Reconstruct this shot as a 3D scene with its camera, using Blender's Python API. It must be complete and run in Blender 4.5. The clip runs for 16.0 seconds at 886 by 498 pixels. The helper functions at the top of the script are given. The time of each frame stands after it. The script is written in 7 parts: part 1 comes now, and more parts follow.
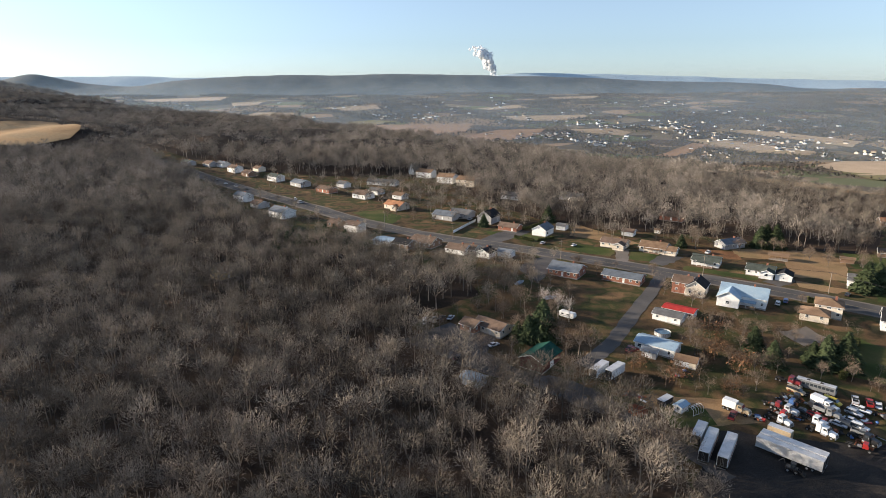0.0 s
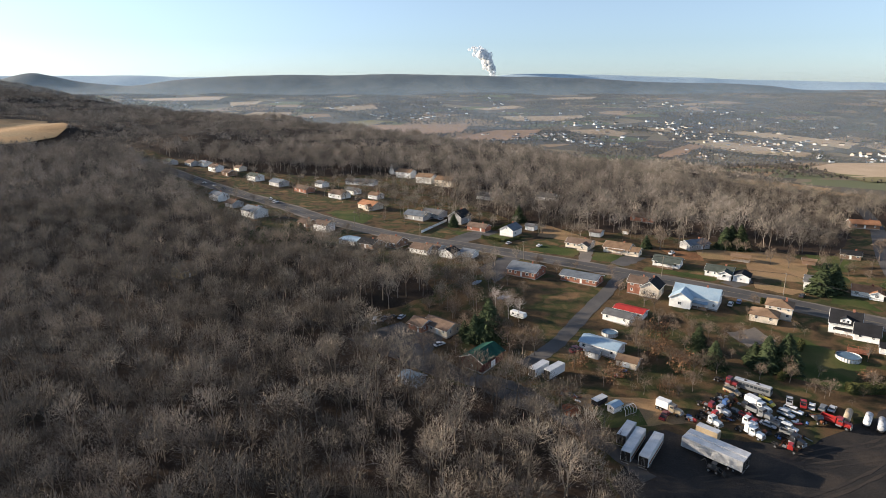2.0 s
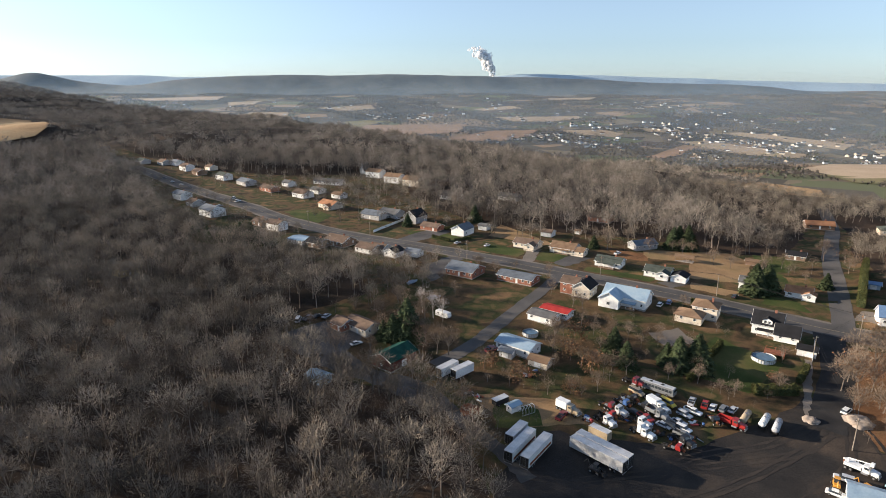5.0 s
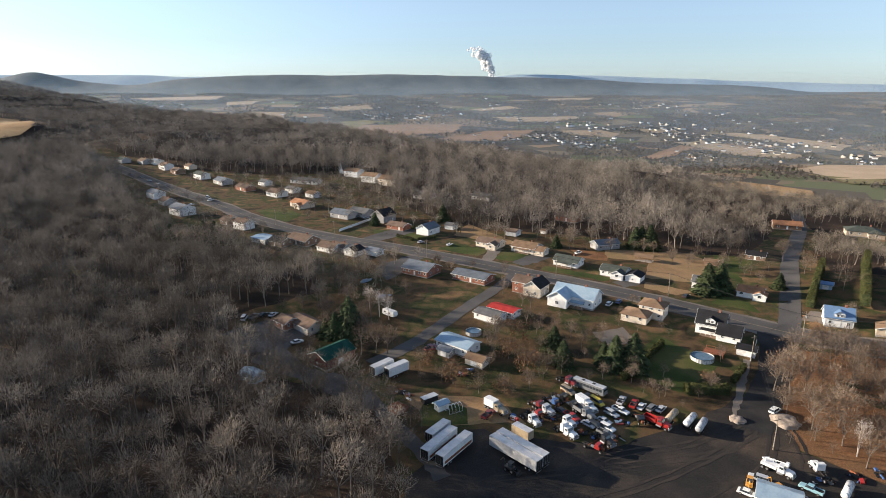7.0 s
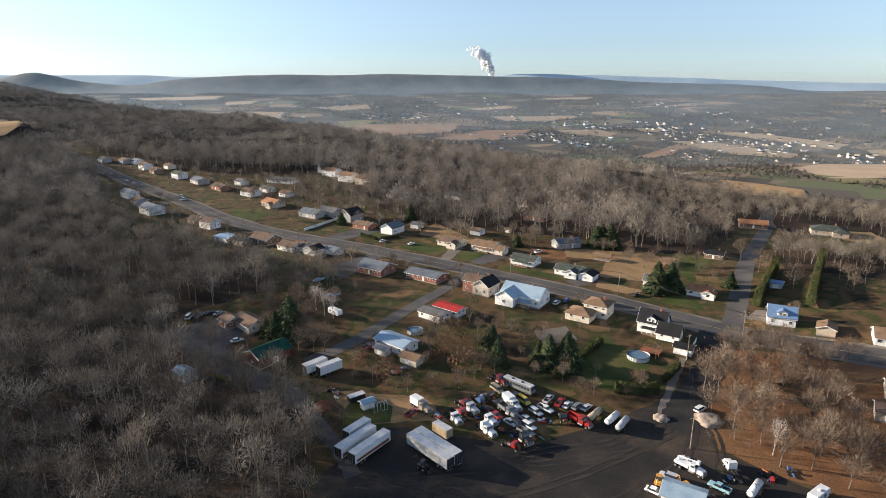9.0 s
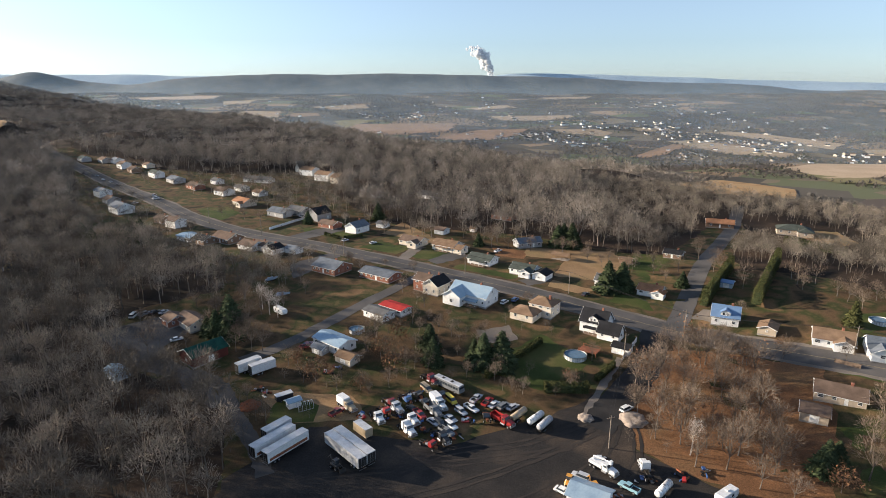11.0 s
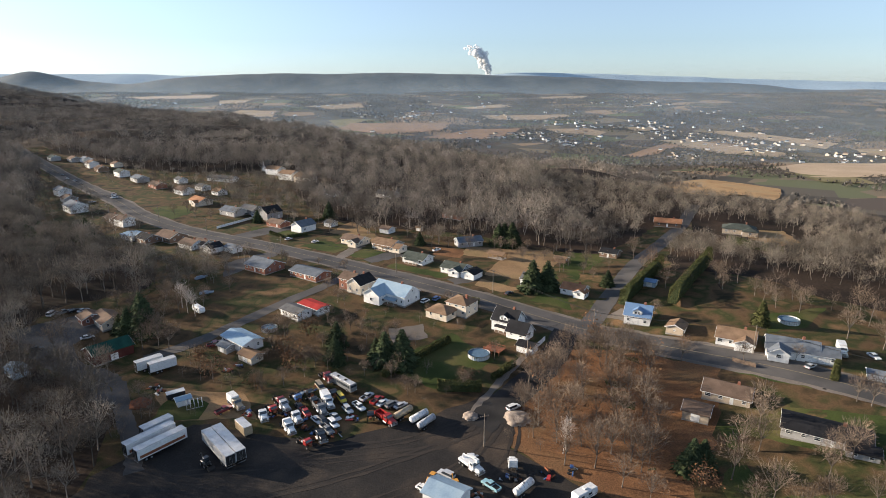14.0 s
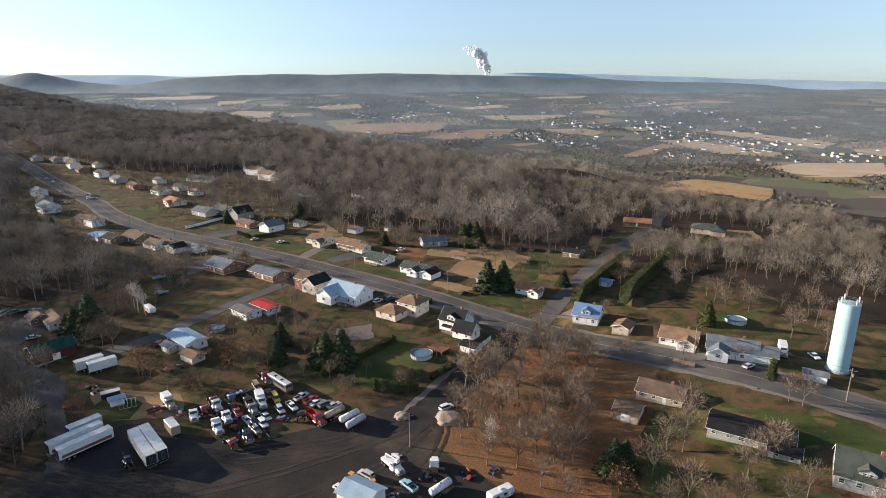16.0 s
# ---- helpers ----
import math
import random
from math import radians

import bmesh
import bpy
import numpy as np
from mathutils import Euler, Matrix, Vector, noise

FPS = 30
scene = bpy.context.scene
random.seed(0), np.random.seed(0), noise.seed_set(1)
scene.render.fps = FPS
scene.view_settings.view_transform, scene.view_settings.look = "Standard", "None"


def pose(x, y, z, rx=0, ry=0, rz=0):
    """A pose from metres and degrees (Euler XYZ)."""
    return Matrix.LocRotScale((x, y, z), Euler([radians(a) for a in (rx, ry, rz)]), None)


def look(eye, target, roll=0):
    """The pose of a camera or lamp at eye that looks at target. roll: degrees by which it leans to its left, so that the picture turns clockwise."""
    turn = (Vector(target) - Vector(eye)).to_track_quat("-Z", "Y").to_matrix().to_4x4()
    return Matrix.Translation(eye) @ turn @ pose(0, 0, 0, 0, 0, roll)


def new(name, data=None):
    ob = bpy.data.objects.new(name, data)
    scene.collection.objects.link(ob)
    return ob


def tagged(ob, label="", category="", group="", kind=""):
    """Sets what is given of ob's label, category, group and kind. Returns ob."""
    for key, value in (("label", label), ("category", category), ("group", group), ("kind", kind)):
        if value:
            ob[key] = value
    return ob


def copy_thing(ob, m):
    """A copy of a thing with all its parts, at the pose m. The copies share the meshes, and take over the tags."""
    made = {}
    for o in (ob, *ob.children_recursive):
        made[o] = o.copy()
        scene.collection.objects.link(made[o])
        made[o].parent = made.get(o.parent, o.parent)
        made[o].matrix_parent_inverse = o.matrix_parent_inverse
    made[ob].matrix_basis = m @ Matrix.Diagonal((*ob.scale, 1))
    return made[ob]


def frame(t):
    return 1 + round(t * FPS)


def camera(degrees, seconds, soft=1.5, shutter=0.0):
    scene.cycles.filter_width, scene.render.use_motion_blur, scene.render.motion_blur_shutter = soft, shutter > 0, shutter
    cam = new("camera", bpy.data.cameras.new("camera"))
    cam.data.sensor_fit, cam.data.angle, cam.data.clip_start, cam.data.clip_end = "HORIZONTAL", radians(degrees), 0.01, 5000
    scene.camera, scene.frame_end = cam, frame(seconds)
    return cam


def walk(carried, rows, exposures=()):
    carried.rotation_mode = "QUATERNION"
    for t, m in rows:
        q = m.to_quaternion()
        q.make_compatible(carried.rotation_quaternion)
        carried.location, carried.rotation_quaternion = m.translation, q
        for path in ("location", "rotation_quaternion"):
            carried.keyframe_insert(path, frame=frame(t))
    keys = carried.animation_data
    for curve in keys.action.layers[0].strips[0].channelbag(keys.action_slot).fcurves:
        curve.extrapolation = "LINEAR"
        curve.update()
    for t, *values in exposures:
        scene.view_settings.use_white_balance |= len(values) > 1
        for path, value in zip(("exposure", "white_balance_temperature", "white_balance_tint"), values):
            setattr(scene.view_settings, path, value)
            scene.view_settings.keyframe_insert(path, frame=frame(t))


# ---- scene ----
# ---- camera ----
cam = camera(74.1, 16.0, soft=0.9)
PATH = [
    (0, (-0.200, 0.154, 94.236), (-0.217, 2.083, 93.707), -0.3),
    (0.5, (4.927, 0.034, 94.219), (4.910, 1.963, 93.690), -0.3),
    (1, (10.062, -0.083, 94.196), (10.043, 1.846, 93.668), -0.2),
    (1.5, (15.161, -0.220, 94.163), (15.141, 1.709, 93.634), -0.1),
    (2, (20.233, -0.296, 94.099), (20.212, 1.633, 93.571), -0.1),
    (2.5, (25.315, -0.259, 94.024), (25.293, 1.670, 93.497), -0.0),
    (3, (30.452, -0.167, 93.931), (30.428, 1.762, 93.404), 0.0),
    (3.5, (35.698, -0.048, 93.834), (35.672, 1.881, 93.307), 0.0),
    (4, (41.044, 0.164, 93.736), (41.016, 2.093, 93.209), 0.0),
    (6.5, (68.576, 0.996, 92.959), (68.541, 2.925, 92.433), 0.1),
    (7, (74.261, 1.016, 92.848), (74.224, 2.945, 92.322), 0.1),
    (7.5, (80.050, 0.967, 92.753), (80.010, 2.896, 92.227), 0.0),
    (8, (85.927, 1.000, 92.680), (85.885, 2.929, 92.154), -0.0),
    (8.5, (91.836, 1.075, 92.624), (91.792, 3.004, 92.097), -0.0),
    (9, (97.694, 1.250, 92.580), (97.648, 3.178, 92.053), -0.0),
    (11.5, (126.239, 2.491, 92.209), (126.186, 4.419, 91.679), 0.0),
    (12, (131.978, 2.582, 92.213), (131.924, 4.509, 91.682), 0.0),
    (12.5, (137.716, 2.632, 92.233), (137.661, 4.559, 91.702), 0.1),
    (13, (143.449, 2.651, 92.244), (143.393, 4.579, 91.713), 0.0),
    (13.5, (149.189, 2.683, 92.232), (149.131, 4.611, 91.700), 0.0),
    (14, (154.907, 2.830, 92.172), (154.848, 4.758, 91.641), -0.0),
    (14.5, (160.494, 3.082, 92.069), (160.434, 5.009, 91.538), -0.0),
    (15, (165.836, 3.398, 91.937), (165.775, 5.326, 91.406), -0.0),
    (15.5, (170.866, 3.662, 91.790), (170.802, 5.590, 91.261), -0.0),
    (16, (175.651, 3.887, 91.694), (175.585, 5.814, 91.165), -0.1),
]
walk(cam, [(t, look(eye, target, roll)) for t, eye, target, roll in PATH], [(0, 1.2, 6150, 10), (16, 1.2, 6150, 10)])

# ---- daylight: low winter sun on the left, clear sky ----
SUN_TO = Vector((-0.97, 0.22, 0.255)).normalized()
elevation = math.asin(SUN_TO.z)
sun = new("sun", bpy.data.lights.new("sun", "SUN"))
sun.data.energy, sun.data.angle, sun.data.color = 5.0, radians(0.6), (1.0, 0.83, 0.63)
sun.matrix_world = look((0, 0, 300), Vector((0, 0, 300)) - SUN_TO)
world = bpy.data.worlds.new("sky")
scene.world = world
world.use_nodes = True
wn = world.node_tree.nodes
sky = wn.new("ShaderNodeTexSky")
sky.sky_type, sky.sun_disc = "NISHITA", False
sky.sun_elevation, sky.sun_rotation = elevation, math.atan2(SUN_TO.x, SUN_TO.y)
sky.altitude, sky.air_density, sky.dust_density, sky.ozone_density = 300, 1.0, 0.5, 3.0
wn["Background"].inputs["Strength"].default_value = 0.077
soften = wn.new("ShaderNodeHueSaturation")
soften.inputs["Saturation"].default_value = 0.55
cool = wn.new("ShaderNodeMix")
cool.data_type, cool.blend_type = "RGBA", "MULTIPLY"
cool.inputs["Factor"].default_value = 1.0
cool.inputs[7].default_value = (0.95, 1.045, 1.15, 1)
world.node_tree.links.new(sky.outputs["Color"], soften.inputs["Color"])
world.node_tree.links.new(soften.outputs["Color"], cool.inputs[6])
world.node_tree.links.new(cool.outputs[2], wn["Background"].inputs["Color"])


# ---- land form ----
def ease(a, b, v):
    s = np.clip((v - a) / (b - a), 0, 1)
    return s * s * (3 - 2 * s)


def land(x, y):
    """Height of the ground: a plateau with the town, a wooded hill to the left, a wide valley behind."""
    x, y = np.asarray(x, float), np.asarray(y, float)
    base = np.interp(y, [-400, 0, 130, 160, 190, 240, 285, 355, 480, 620], [-13, -8, -3, -1.2, 1.3, 4.6, 5.6, 7, 9.5, 13])
    rise = 0.072 * np.clip(-100 - x, 0, 950) * ease(350, 950, y) - 0.045 * np.clip(-40 - x, 0, 110) * (ease(150, 230, y) - ease(290, 370, y)) + 6.5 * ease(200, 275, x) * (1 - ease(240, 330, y)) - 26 * np.exp(-((x + 800) / 380) ** 2) * ease(880, 1250, y)
    edge = np.where(x < 105, np.interp(x, [-2000, -600, -82, -18, 105], [2250, 1480, 1010, 800, 625]), 625 - 0.95 * (x - 105))
    width = np.interp(x, [-82, 105], [640, 1000])
    bump = 38 * np.exp(-((x + 1560) / 330) ** 2 - ((y - 1950) / 420) ** 2)
    up = base + rise
    val = np.interp(y, [900, 1800, 2250, 2700, 3200, 3800, 4400], [-100, -120, -93, -46, 2, 47, 72]) + 5 * np.sin(x / 310 + 1) * np.sin(y / 270) + 3 * np.sin(x / 130) * np.cos(y / 170 + 2)
    roll = (6 * np.sin(x / 62 + y / 120) * np.sin(y / 58 - x / 160) + 4 * np.sin(x / 33 - y / 90)) * ease(560, 760, y) * (1 - ease(300, 800, y - edge)) + 11 * np.exp(-((x + 40) / 150) ** 2 - ((y - 740) / 120) ** 2) + 9 * np.exp(-((x + 230) / 200) ** 2 - ((y - 760) / 170) ** 2)
    s = np.clip((y - edge + 40) / (width + 40), 0, 1)
    return up + (val - up) * s * s * (3 - 2 * s) + bump + roll


def at_ground(x, y):
    return float(land(x, y))


# ---- materials ----
def material(name, colours, scale=1.0, rough=0.9, metal=0.0, bump=0.0, bump_scale=8.0, spread=0.0, fine=0.25, island=0.0, specular=0.1):
    """Two or more colours mixed by large noise, broken up by fine noise, with optional relief and per-object variation."""
    m = bpy.data.materials.new(name)
    m.use_nodes = True
    n, l = m.node_tree.nodes, m.node_tree.links
    bsdf = n["Principled BSDF"]
    bsdf.inputs["Roughness"].default_value, bsdf.inputs["Metallic"].default_value = rough, metal
    bsdf.inputs["Specular IOR Level"].default_value = specular
    geo = n.new("ShaderNodeNewGeometry")
    big, small = n.new("ShaderNodeTexNoise"), n.new("ShaderNodeTexNoise")
    big.inputs["Scale"].default_value, big.inputs["Detail"].default_value = scale, 4
    small.inputs["Scale"].default_value, small.inputs["Detail"].default_value = scale * bump_scale, 3
    for tex in (big, small):
        l.new(geo.outputs["Position"], tex.inputs["Vector"])
    ramp = n.new("ShaderNodeValToRGB")
    ramp.color_ramp.elements[0].position, ramp.color_ramp.elements[1].position = 0.32, 0.68
    ramp.color_ramp.elements[0].color, ramp.color_ramp.elements[1].color = (*colours[0], 1), (*colours[-1], 1)
    for k, c in enumerate(colours[1:-1]):
        ramp.color_ramp.elements.new(0.32 + 0.36 * (k + 1) / (len(colours) - 1)).color = (*c, 1)
    l.new(big.outputs["Fac"], ramp.inputs["Fac"])
    value = n.new("ShaderNodeMapRange")
    value.inputs["From Min"].default_value, value.inputs["From Max"].default_value = 0.25, 0.75
    value.inputs["To Min"].default_value, value.inputs["To Max"].default_value = 1 - fine, 1 + fine
    l.new(small.outputs["Fac"], value.inputs["Value"])
    out = value.outputs["Result"]
    for amount, node, socket in ((spread, "ShaderNodeObjectInfo", "Random"), (island, "ShaderNodeNewGeometry", "Random Per Island")):
        if amount:
            info, turn, mul = n.new(node), n.new("ShaderNodeMapRange"), n.new("ShaderNodeMath")
            turn.inputs["To Min"].default_value, turn.inputs["To Max"].default_value = 1 - amount, 1 + amount
            mul.operation = "MULTIPLY"
            l.new(info.outputs[socket], turn.inputs["Value"])
            l.new(out, mul.inputs[0])
            l.new(turn.outputs["Result"], mul.inputs[1])
            out = mul.outputs["Value"]
    tint = n.new("ShaderNodeVectorMath")
    tint.operation = "SCALE"
    l.new(ramp.outputs["Color"], tint.inputs[0])
    l.new(out, tint.inputs["Scale"])
    l.new(tint.outputs["Vector"], bsdf.inputs["Base Color"])
    if bump:
        b = n.new("ShaderNodeBump")
        b.inputs["Strength"].default_value, b.inputs["Distance"].default_value = min(1, bump), 0.1 * max(1, bump)
        l.new(small.outputs["Fac"], b.inputs["Height"])
        l.new(b.outputs["Normal"], bsdf.inputs["Normal"])
    return m


def plain(name, c, rough=0.6, metal=0.0, dirt=0.12, scale=0.9, **more):
    """Painted or metal surface with light soiling."""
    return material(name, [tuple(v * (1 - dirt * 1.5) for v in c), c, tuple(min(1, v * (1 + dirt)) for v in c)], scale, rough, metal, fine=dirt, **more)


def ground_material():
    """Leaf litter and dormant grass on the plateau, a patchwork of farm land and woods down in the valley."""
    m = material("ground_litter", [(0.02, 0.016, 0.012), (0.04, 0.028, 0.02), (0.07, 0.046, 0.03)], 0.035, 0.95, bump=0.8, bump_scale=30, fine=0.35)
    n, l = m.node_tree.nodes, m.node_tree.links
    bsdf = n["Principled BSDF"]
    near = bsdf.inputs["Base Color"].links[0].from_socket
    geo = n.new("ShaderNodeNewGeometry")
    split = n.new("ShaderNodeSeparateXYZ")
    l.new(geo.outputs["Position"], split.inputs[0])
    stretch = n.new("ShaderNodeMapping")
    stretch.inputs["Scale"].default_value = (0.0065, 0.0095, 0)
    stretch.inputs["Rotation"].default_value = (0, 0, 0.5)
    l.new(geo.outputs["Position"], stretch.inputs["Vector"])
    cells = n.new("ShaderNodeTexVoronoi")
    cells.feature, cells.inputs["Scale"].default_value, cells.inputs["Randomness"].default_value = "F1", 1.0, 0.8
    l.new(stretch.outputs["Vector"], cells.inputs["Vector"])
    pick = n.new("ShaderNodeSeparateColor")
    l.new(cells.outputs["Color"], pick.inputs[0])
    ramp = n.new("ShaderNodeValToRGB")
    ramp.color_ramp.interpolation = "CONSTANT"
    ramp.color_ramp.elements[0].color = (0.085, 0.075, 0.06, 1)
    ramp.color_ramp.elements[1].position, ramp.color_ramp.elements[1].color = 0.72, (0.26, 0.18, 0.115, 1)
    for p, c in ((0.30, (0.11, 0.095, 0.075, 1)), (0.50, (0.18, 0.145, 0.10, 1)), (0.62, (0.13, 0.135, 0.075, 1)), (0.86, (0.10, 0.08, 0.065, 1))):
        ramp.color_ramp.elements.new(p).color = c
    l.new(pick.outputs[0], ramp.inputs["Fac"])
    low = n.new("ShaderNodeMapRange")
    low.inputs["From Min"].default_value, low.inputs["From Max"].default_value = 1150, 1500
    slant = n.new("ShaderNodeMath")
    slant.operation, slant.inputs[1].default_value = "MULTIPLY_ADD", 0.9
    l.new(split.outputs["X"], slant.inputs[0])
    l.new(split.outputs["Y"], slant.inputs[2])
    l.new(slant.outputs["Value"], low.inputs["Value"])
    mix = n.new("ShaderNodeMix")
    mix.data_type = "RGBA"
    l.new(low.outputs["Result"], mix.inputs["Factor"])
    l.new(near, mix.inputs[6])
    l.new(ramp.outputs["Color"], mix.inputs[7])
    l.new(mix.outputs[2], bsdf.inputs["Base Color"])
    return m


M = {}
M["ground"] = ground_material()
M["yard"] = material("yard_grass", [(0.026, 0.024, 0.013), (0.105, 0.065, 0.034), (0.04, 0.047, 0.017), (0.175, 0.105, 0.053)], 0.075, 0.95, bump=0.6, bump_scale=40, fine=0.3)
M["lawn"] = material("green_lawn", [(0.032, 0.046, 0.014), (0.055, 0.07, 0.02), (0.10, 0.088, 0.034)], 0.06, 0.95, bump=0.5, bump_scale=50, fine=0.25)
M["tan"] = material("dry_tan_grass", [(0.21, 0.132, 0.07), (0.28, 0.18, 0.095), (0.20, 0.145, 0.07)], 0.05, 0.95, bump=0.5, bump_scale=40, fine=0.25)
M["leaves"] = material("fallen_oak_leaves", [(0.12, 0.062, 0.032), (0.20, 0.10, 0.048), (0.15, 0.09, 0.046)], 0.06, 0.95, bump=0.9, bump_scale=40, fine=0.4)
M["asphalt"] = material("worn_grey_asphalt", [(0.07, 0.066, 0.063), (0.092, 0.086, 0.082), (0.12, 0.11, 0.102)], 0.08, 0.85, bump=0.2, bump_scale=60, fine=0.15)
M["tar"] = material("dark_asphalt", [(0.024, 0.023, 0.023), (0.034, 0.032, 0.031), (0.048, 0.044, 0.041)], 0.12, 0.85, bump=0.25, bump_scale=50, fine=0.2)
M["track"] = material("packed_tyre_track", [(0.034, 0.03, 0.028), (0.055, 0.045, 0.037)], 0.15, 0.92, bump=0.4, bump_scale=30, fine=0.25)
M["gravel"] = material("dark_yard_gravel", [(0.02, 0.019, 0.019), (0.035, 0.031, 0.028), (0.08, 0.06, 0.045)], 0.06, 0.92, bump=0.6, bump_scale=45, fine=0.3)
M["path"] = material("pale_gravel_drive", [(0.14, 0.12, 0.10), (0.20, 0.17, 0.145)], 0.1, 0.92, bump=0.5, bump_scale=45, fine=0.25)
M["concrete"] = material("pale_concrete", [(0.30, 0.27, 0.24), (0.40, 0.36, 0.32)], 0.2, 0.85, bump=0.2, bump_scale=30, fine=0.12)
M["paint_line"] = plain("road_paint", (0.26, 0.21, 0.13), 0.8)
M["field_tan"] = material("stubble_field", [(0.29, 0.215, 0.14), (0.36, 0.27, 0.18), (0.32, 0.25, 0.15)], 0.012, 0.95, bump_scale=20, fine=0.12)
M["field_orange"] = material("orange_stubble", [(0.27, 0.17, 0.085), (0.36, 0.23, 0.115), (0.31, 0.22, 0.12)], 0.02, 0.95, bump_scale=20, fine=0.15)
M["field_brown"] = material("ploughed_field", [(0.25, 0.165, 0.105), (0.31, 0.20, 0.13)], 0.012, 0.95, bump_scale=20, fine=0.12)
M["field_pale"] = material("pale_corn_field", [(0.40, 0.30, 0.20), (0.48, 0.36, 0.25)], 0.012, 0.95, bump_scale=20, fine=0.12)
M["field_green"] = material("winter_green_field", [(0.17, 0.155, 0.075), (0.25, 0.20, 0.11)], 0.012, 0.95, bump_scale=20, fine=0.12)
# wooded ridge colour is shifted to blue-grey to carry aerial haze
M["ridge"] = material("far_wooded_ridge_haze_tint", [(0.10, 0.115, 0.125), (0.125, 0.14, 0.145), (0.15, 0.16, 0.16)], 0.006, 1.0, bump_scale=10, fine=0.18)
# pale blue of distance haze is put straight into this base colour
M["far_ridge"] = material("far_ridge_haze_tint", [(0.34, 0.43, 0.50), (0.38, 0.47, 0.53)], 0.004, 1.0, bump_scale=10, fine=0.05)
M["twigs"] = material("bare_twigs", [(0.13, 0.098, 0.073), (0.17, 0.128, 0.094), (0.21, 0.158, 0.116)], 0.03, 0.95, bump_scale=6, fine=0.3, island=0.3, spread=0.2)
M["forest"] = material("forest_twigs", [(0.13, 0.112, 0.09), (0.175, 0.148, 0.118), (0.23, 0.192, 0.152)], 0.02, 0.95, bump_scale=20, fine=0.15, island=0.25)
fn, fl = M["forest"].node_tree.nodes, M["forest"].node_tree.links
tone, toned = fn.new("ShaderNodeAttribute"), fn.new("ShaderNodeVectorMath")
tone.attribute_name, toned.operation = "tone", "SCALE"
fl.new(fn["Principled BSDF"].inputs["Base Color"].links[0].from_socket, toned.inputs[0])
fl.new(tone.outputs["Fac"], toned.inputs["Scale"])
fl.new(toned.outputs["Vector"], fn["Principled BSDF"].inputs["Base Color"])
# copy of the forest twigs, lightened so the colour holds the hill's haze
M["hill_woods_hazed"] = M["forest"].copy()
M["hill_woods_hazed"].name = "hillside_twigs"
for node in M["hill_woods_hazed"].node_tree.nodes:
    if node.bl_idname == "ShaderNodeValToRGB":
        for e, c in zip(node.color_ramp.elements, ((0.175, 0.15, 0.125), (0.22, 0.188, 0.155), (0.275, 0.235, 0.19))):
            e.color = (*c, 1)
M["bark"] = material("grey_bark", [(0.13, 0.105, 0.085), (0.20, 0.165, 0.135)], 0.9, 0.95, fine=0.25, spread=0.2)
M["rust_leaf"] = material("clinging_oak_leaves", [(0.15, 0.083, 0.045), (0.21, 0.115, 0.062)], 0.05, 0.95, bump_scale=20, island=0.35, spread=0.15)
M["birch"] = material("pale_birch_bark", [(0.42, 0.36, 0.31), (0.55, 0.48, 0.42)], 0.9, 0.8, fine=0.2)
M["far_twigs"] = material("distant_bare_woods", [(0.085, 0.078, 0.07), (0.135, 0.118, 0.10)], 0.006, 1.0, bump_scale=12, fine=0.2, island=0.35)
M["needles"] = material("spruce_needles", [(0.035, 0.048, 0.024), (0.065, 0.08, 0.036)], 0.3, 0.9, fine=0.3, island=0.35, spread=0.2)
M["hedge_leaf"] = material("arborvitae_leaf", [(0.055, 0.06, 0.022), (0.095, 0.095, 0.035)], 0.4, 0.9, fine=0.3, island=0.4)
M["steam"] = material("white_steam", [(0.90, 0.90, 0.90), (0.95, 0.95, 0.95)], 0.01, 1.0, fine=0.03)
sn, sl = M["steam"].node_tree.nodes, M["steam"].node_tree.links
veil, clear = sn.new("ShaderNodeMixShader"), sn.new("ShaderNodeBsdfTransparent")
veil.inputs["Fac"].default_value = 0.45
sl.new(clear.outputs[0], veil.inputs[1])
sl.new(sn["Principled BSDF"].outputs[0], veil.inputs[2])
sl.new(veil.outputs[0], sn["Material Output"].inputs["Surface"])

# upright sheets standing in for winter valley haze: mostly clear, lit by sun and sky, thinning with height
M["haze"] = bpy.data.materials.new("valley_haze_sheet")
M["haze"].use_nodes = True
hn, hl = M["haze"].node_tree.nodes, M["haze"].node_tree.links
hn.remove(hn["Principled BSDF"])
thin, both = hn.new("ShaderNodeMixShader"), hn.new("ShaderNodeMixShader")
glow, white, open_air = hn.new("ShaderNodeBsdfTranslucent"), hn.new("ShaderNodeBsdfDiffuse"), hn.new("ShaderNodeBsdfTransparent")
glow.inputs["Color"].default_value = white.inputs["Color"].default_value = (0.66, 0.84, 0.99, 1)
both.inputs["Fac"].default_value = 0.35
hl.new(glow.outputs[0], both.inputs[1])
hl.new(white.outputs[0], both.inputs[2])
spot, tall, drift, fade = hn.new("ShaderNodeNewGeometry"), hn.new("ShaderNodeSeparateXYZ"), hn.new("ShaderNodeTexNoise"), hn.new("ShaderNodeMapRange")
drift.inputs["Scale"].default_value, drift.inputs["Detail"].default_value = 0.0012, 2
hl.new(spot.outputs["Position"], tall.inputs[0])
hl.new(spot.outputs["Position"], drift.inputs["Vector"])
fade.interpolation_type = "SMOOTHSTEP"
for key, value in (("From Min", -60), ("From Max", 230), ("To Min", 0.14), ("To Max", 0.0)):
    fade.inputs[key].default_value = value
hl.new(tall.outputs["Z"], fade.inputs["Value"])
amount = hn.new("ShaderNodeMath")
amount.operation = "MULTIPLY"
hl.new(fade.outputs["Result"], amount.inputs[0])
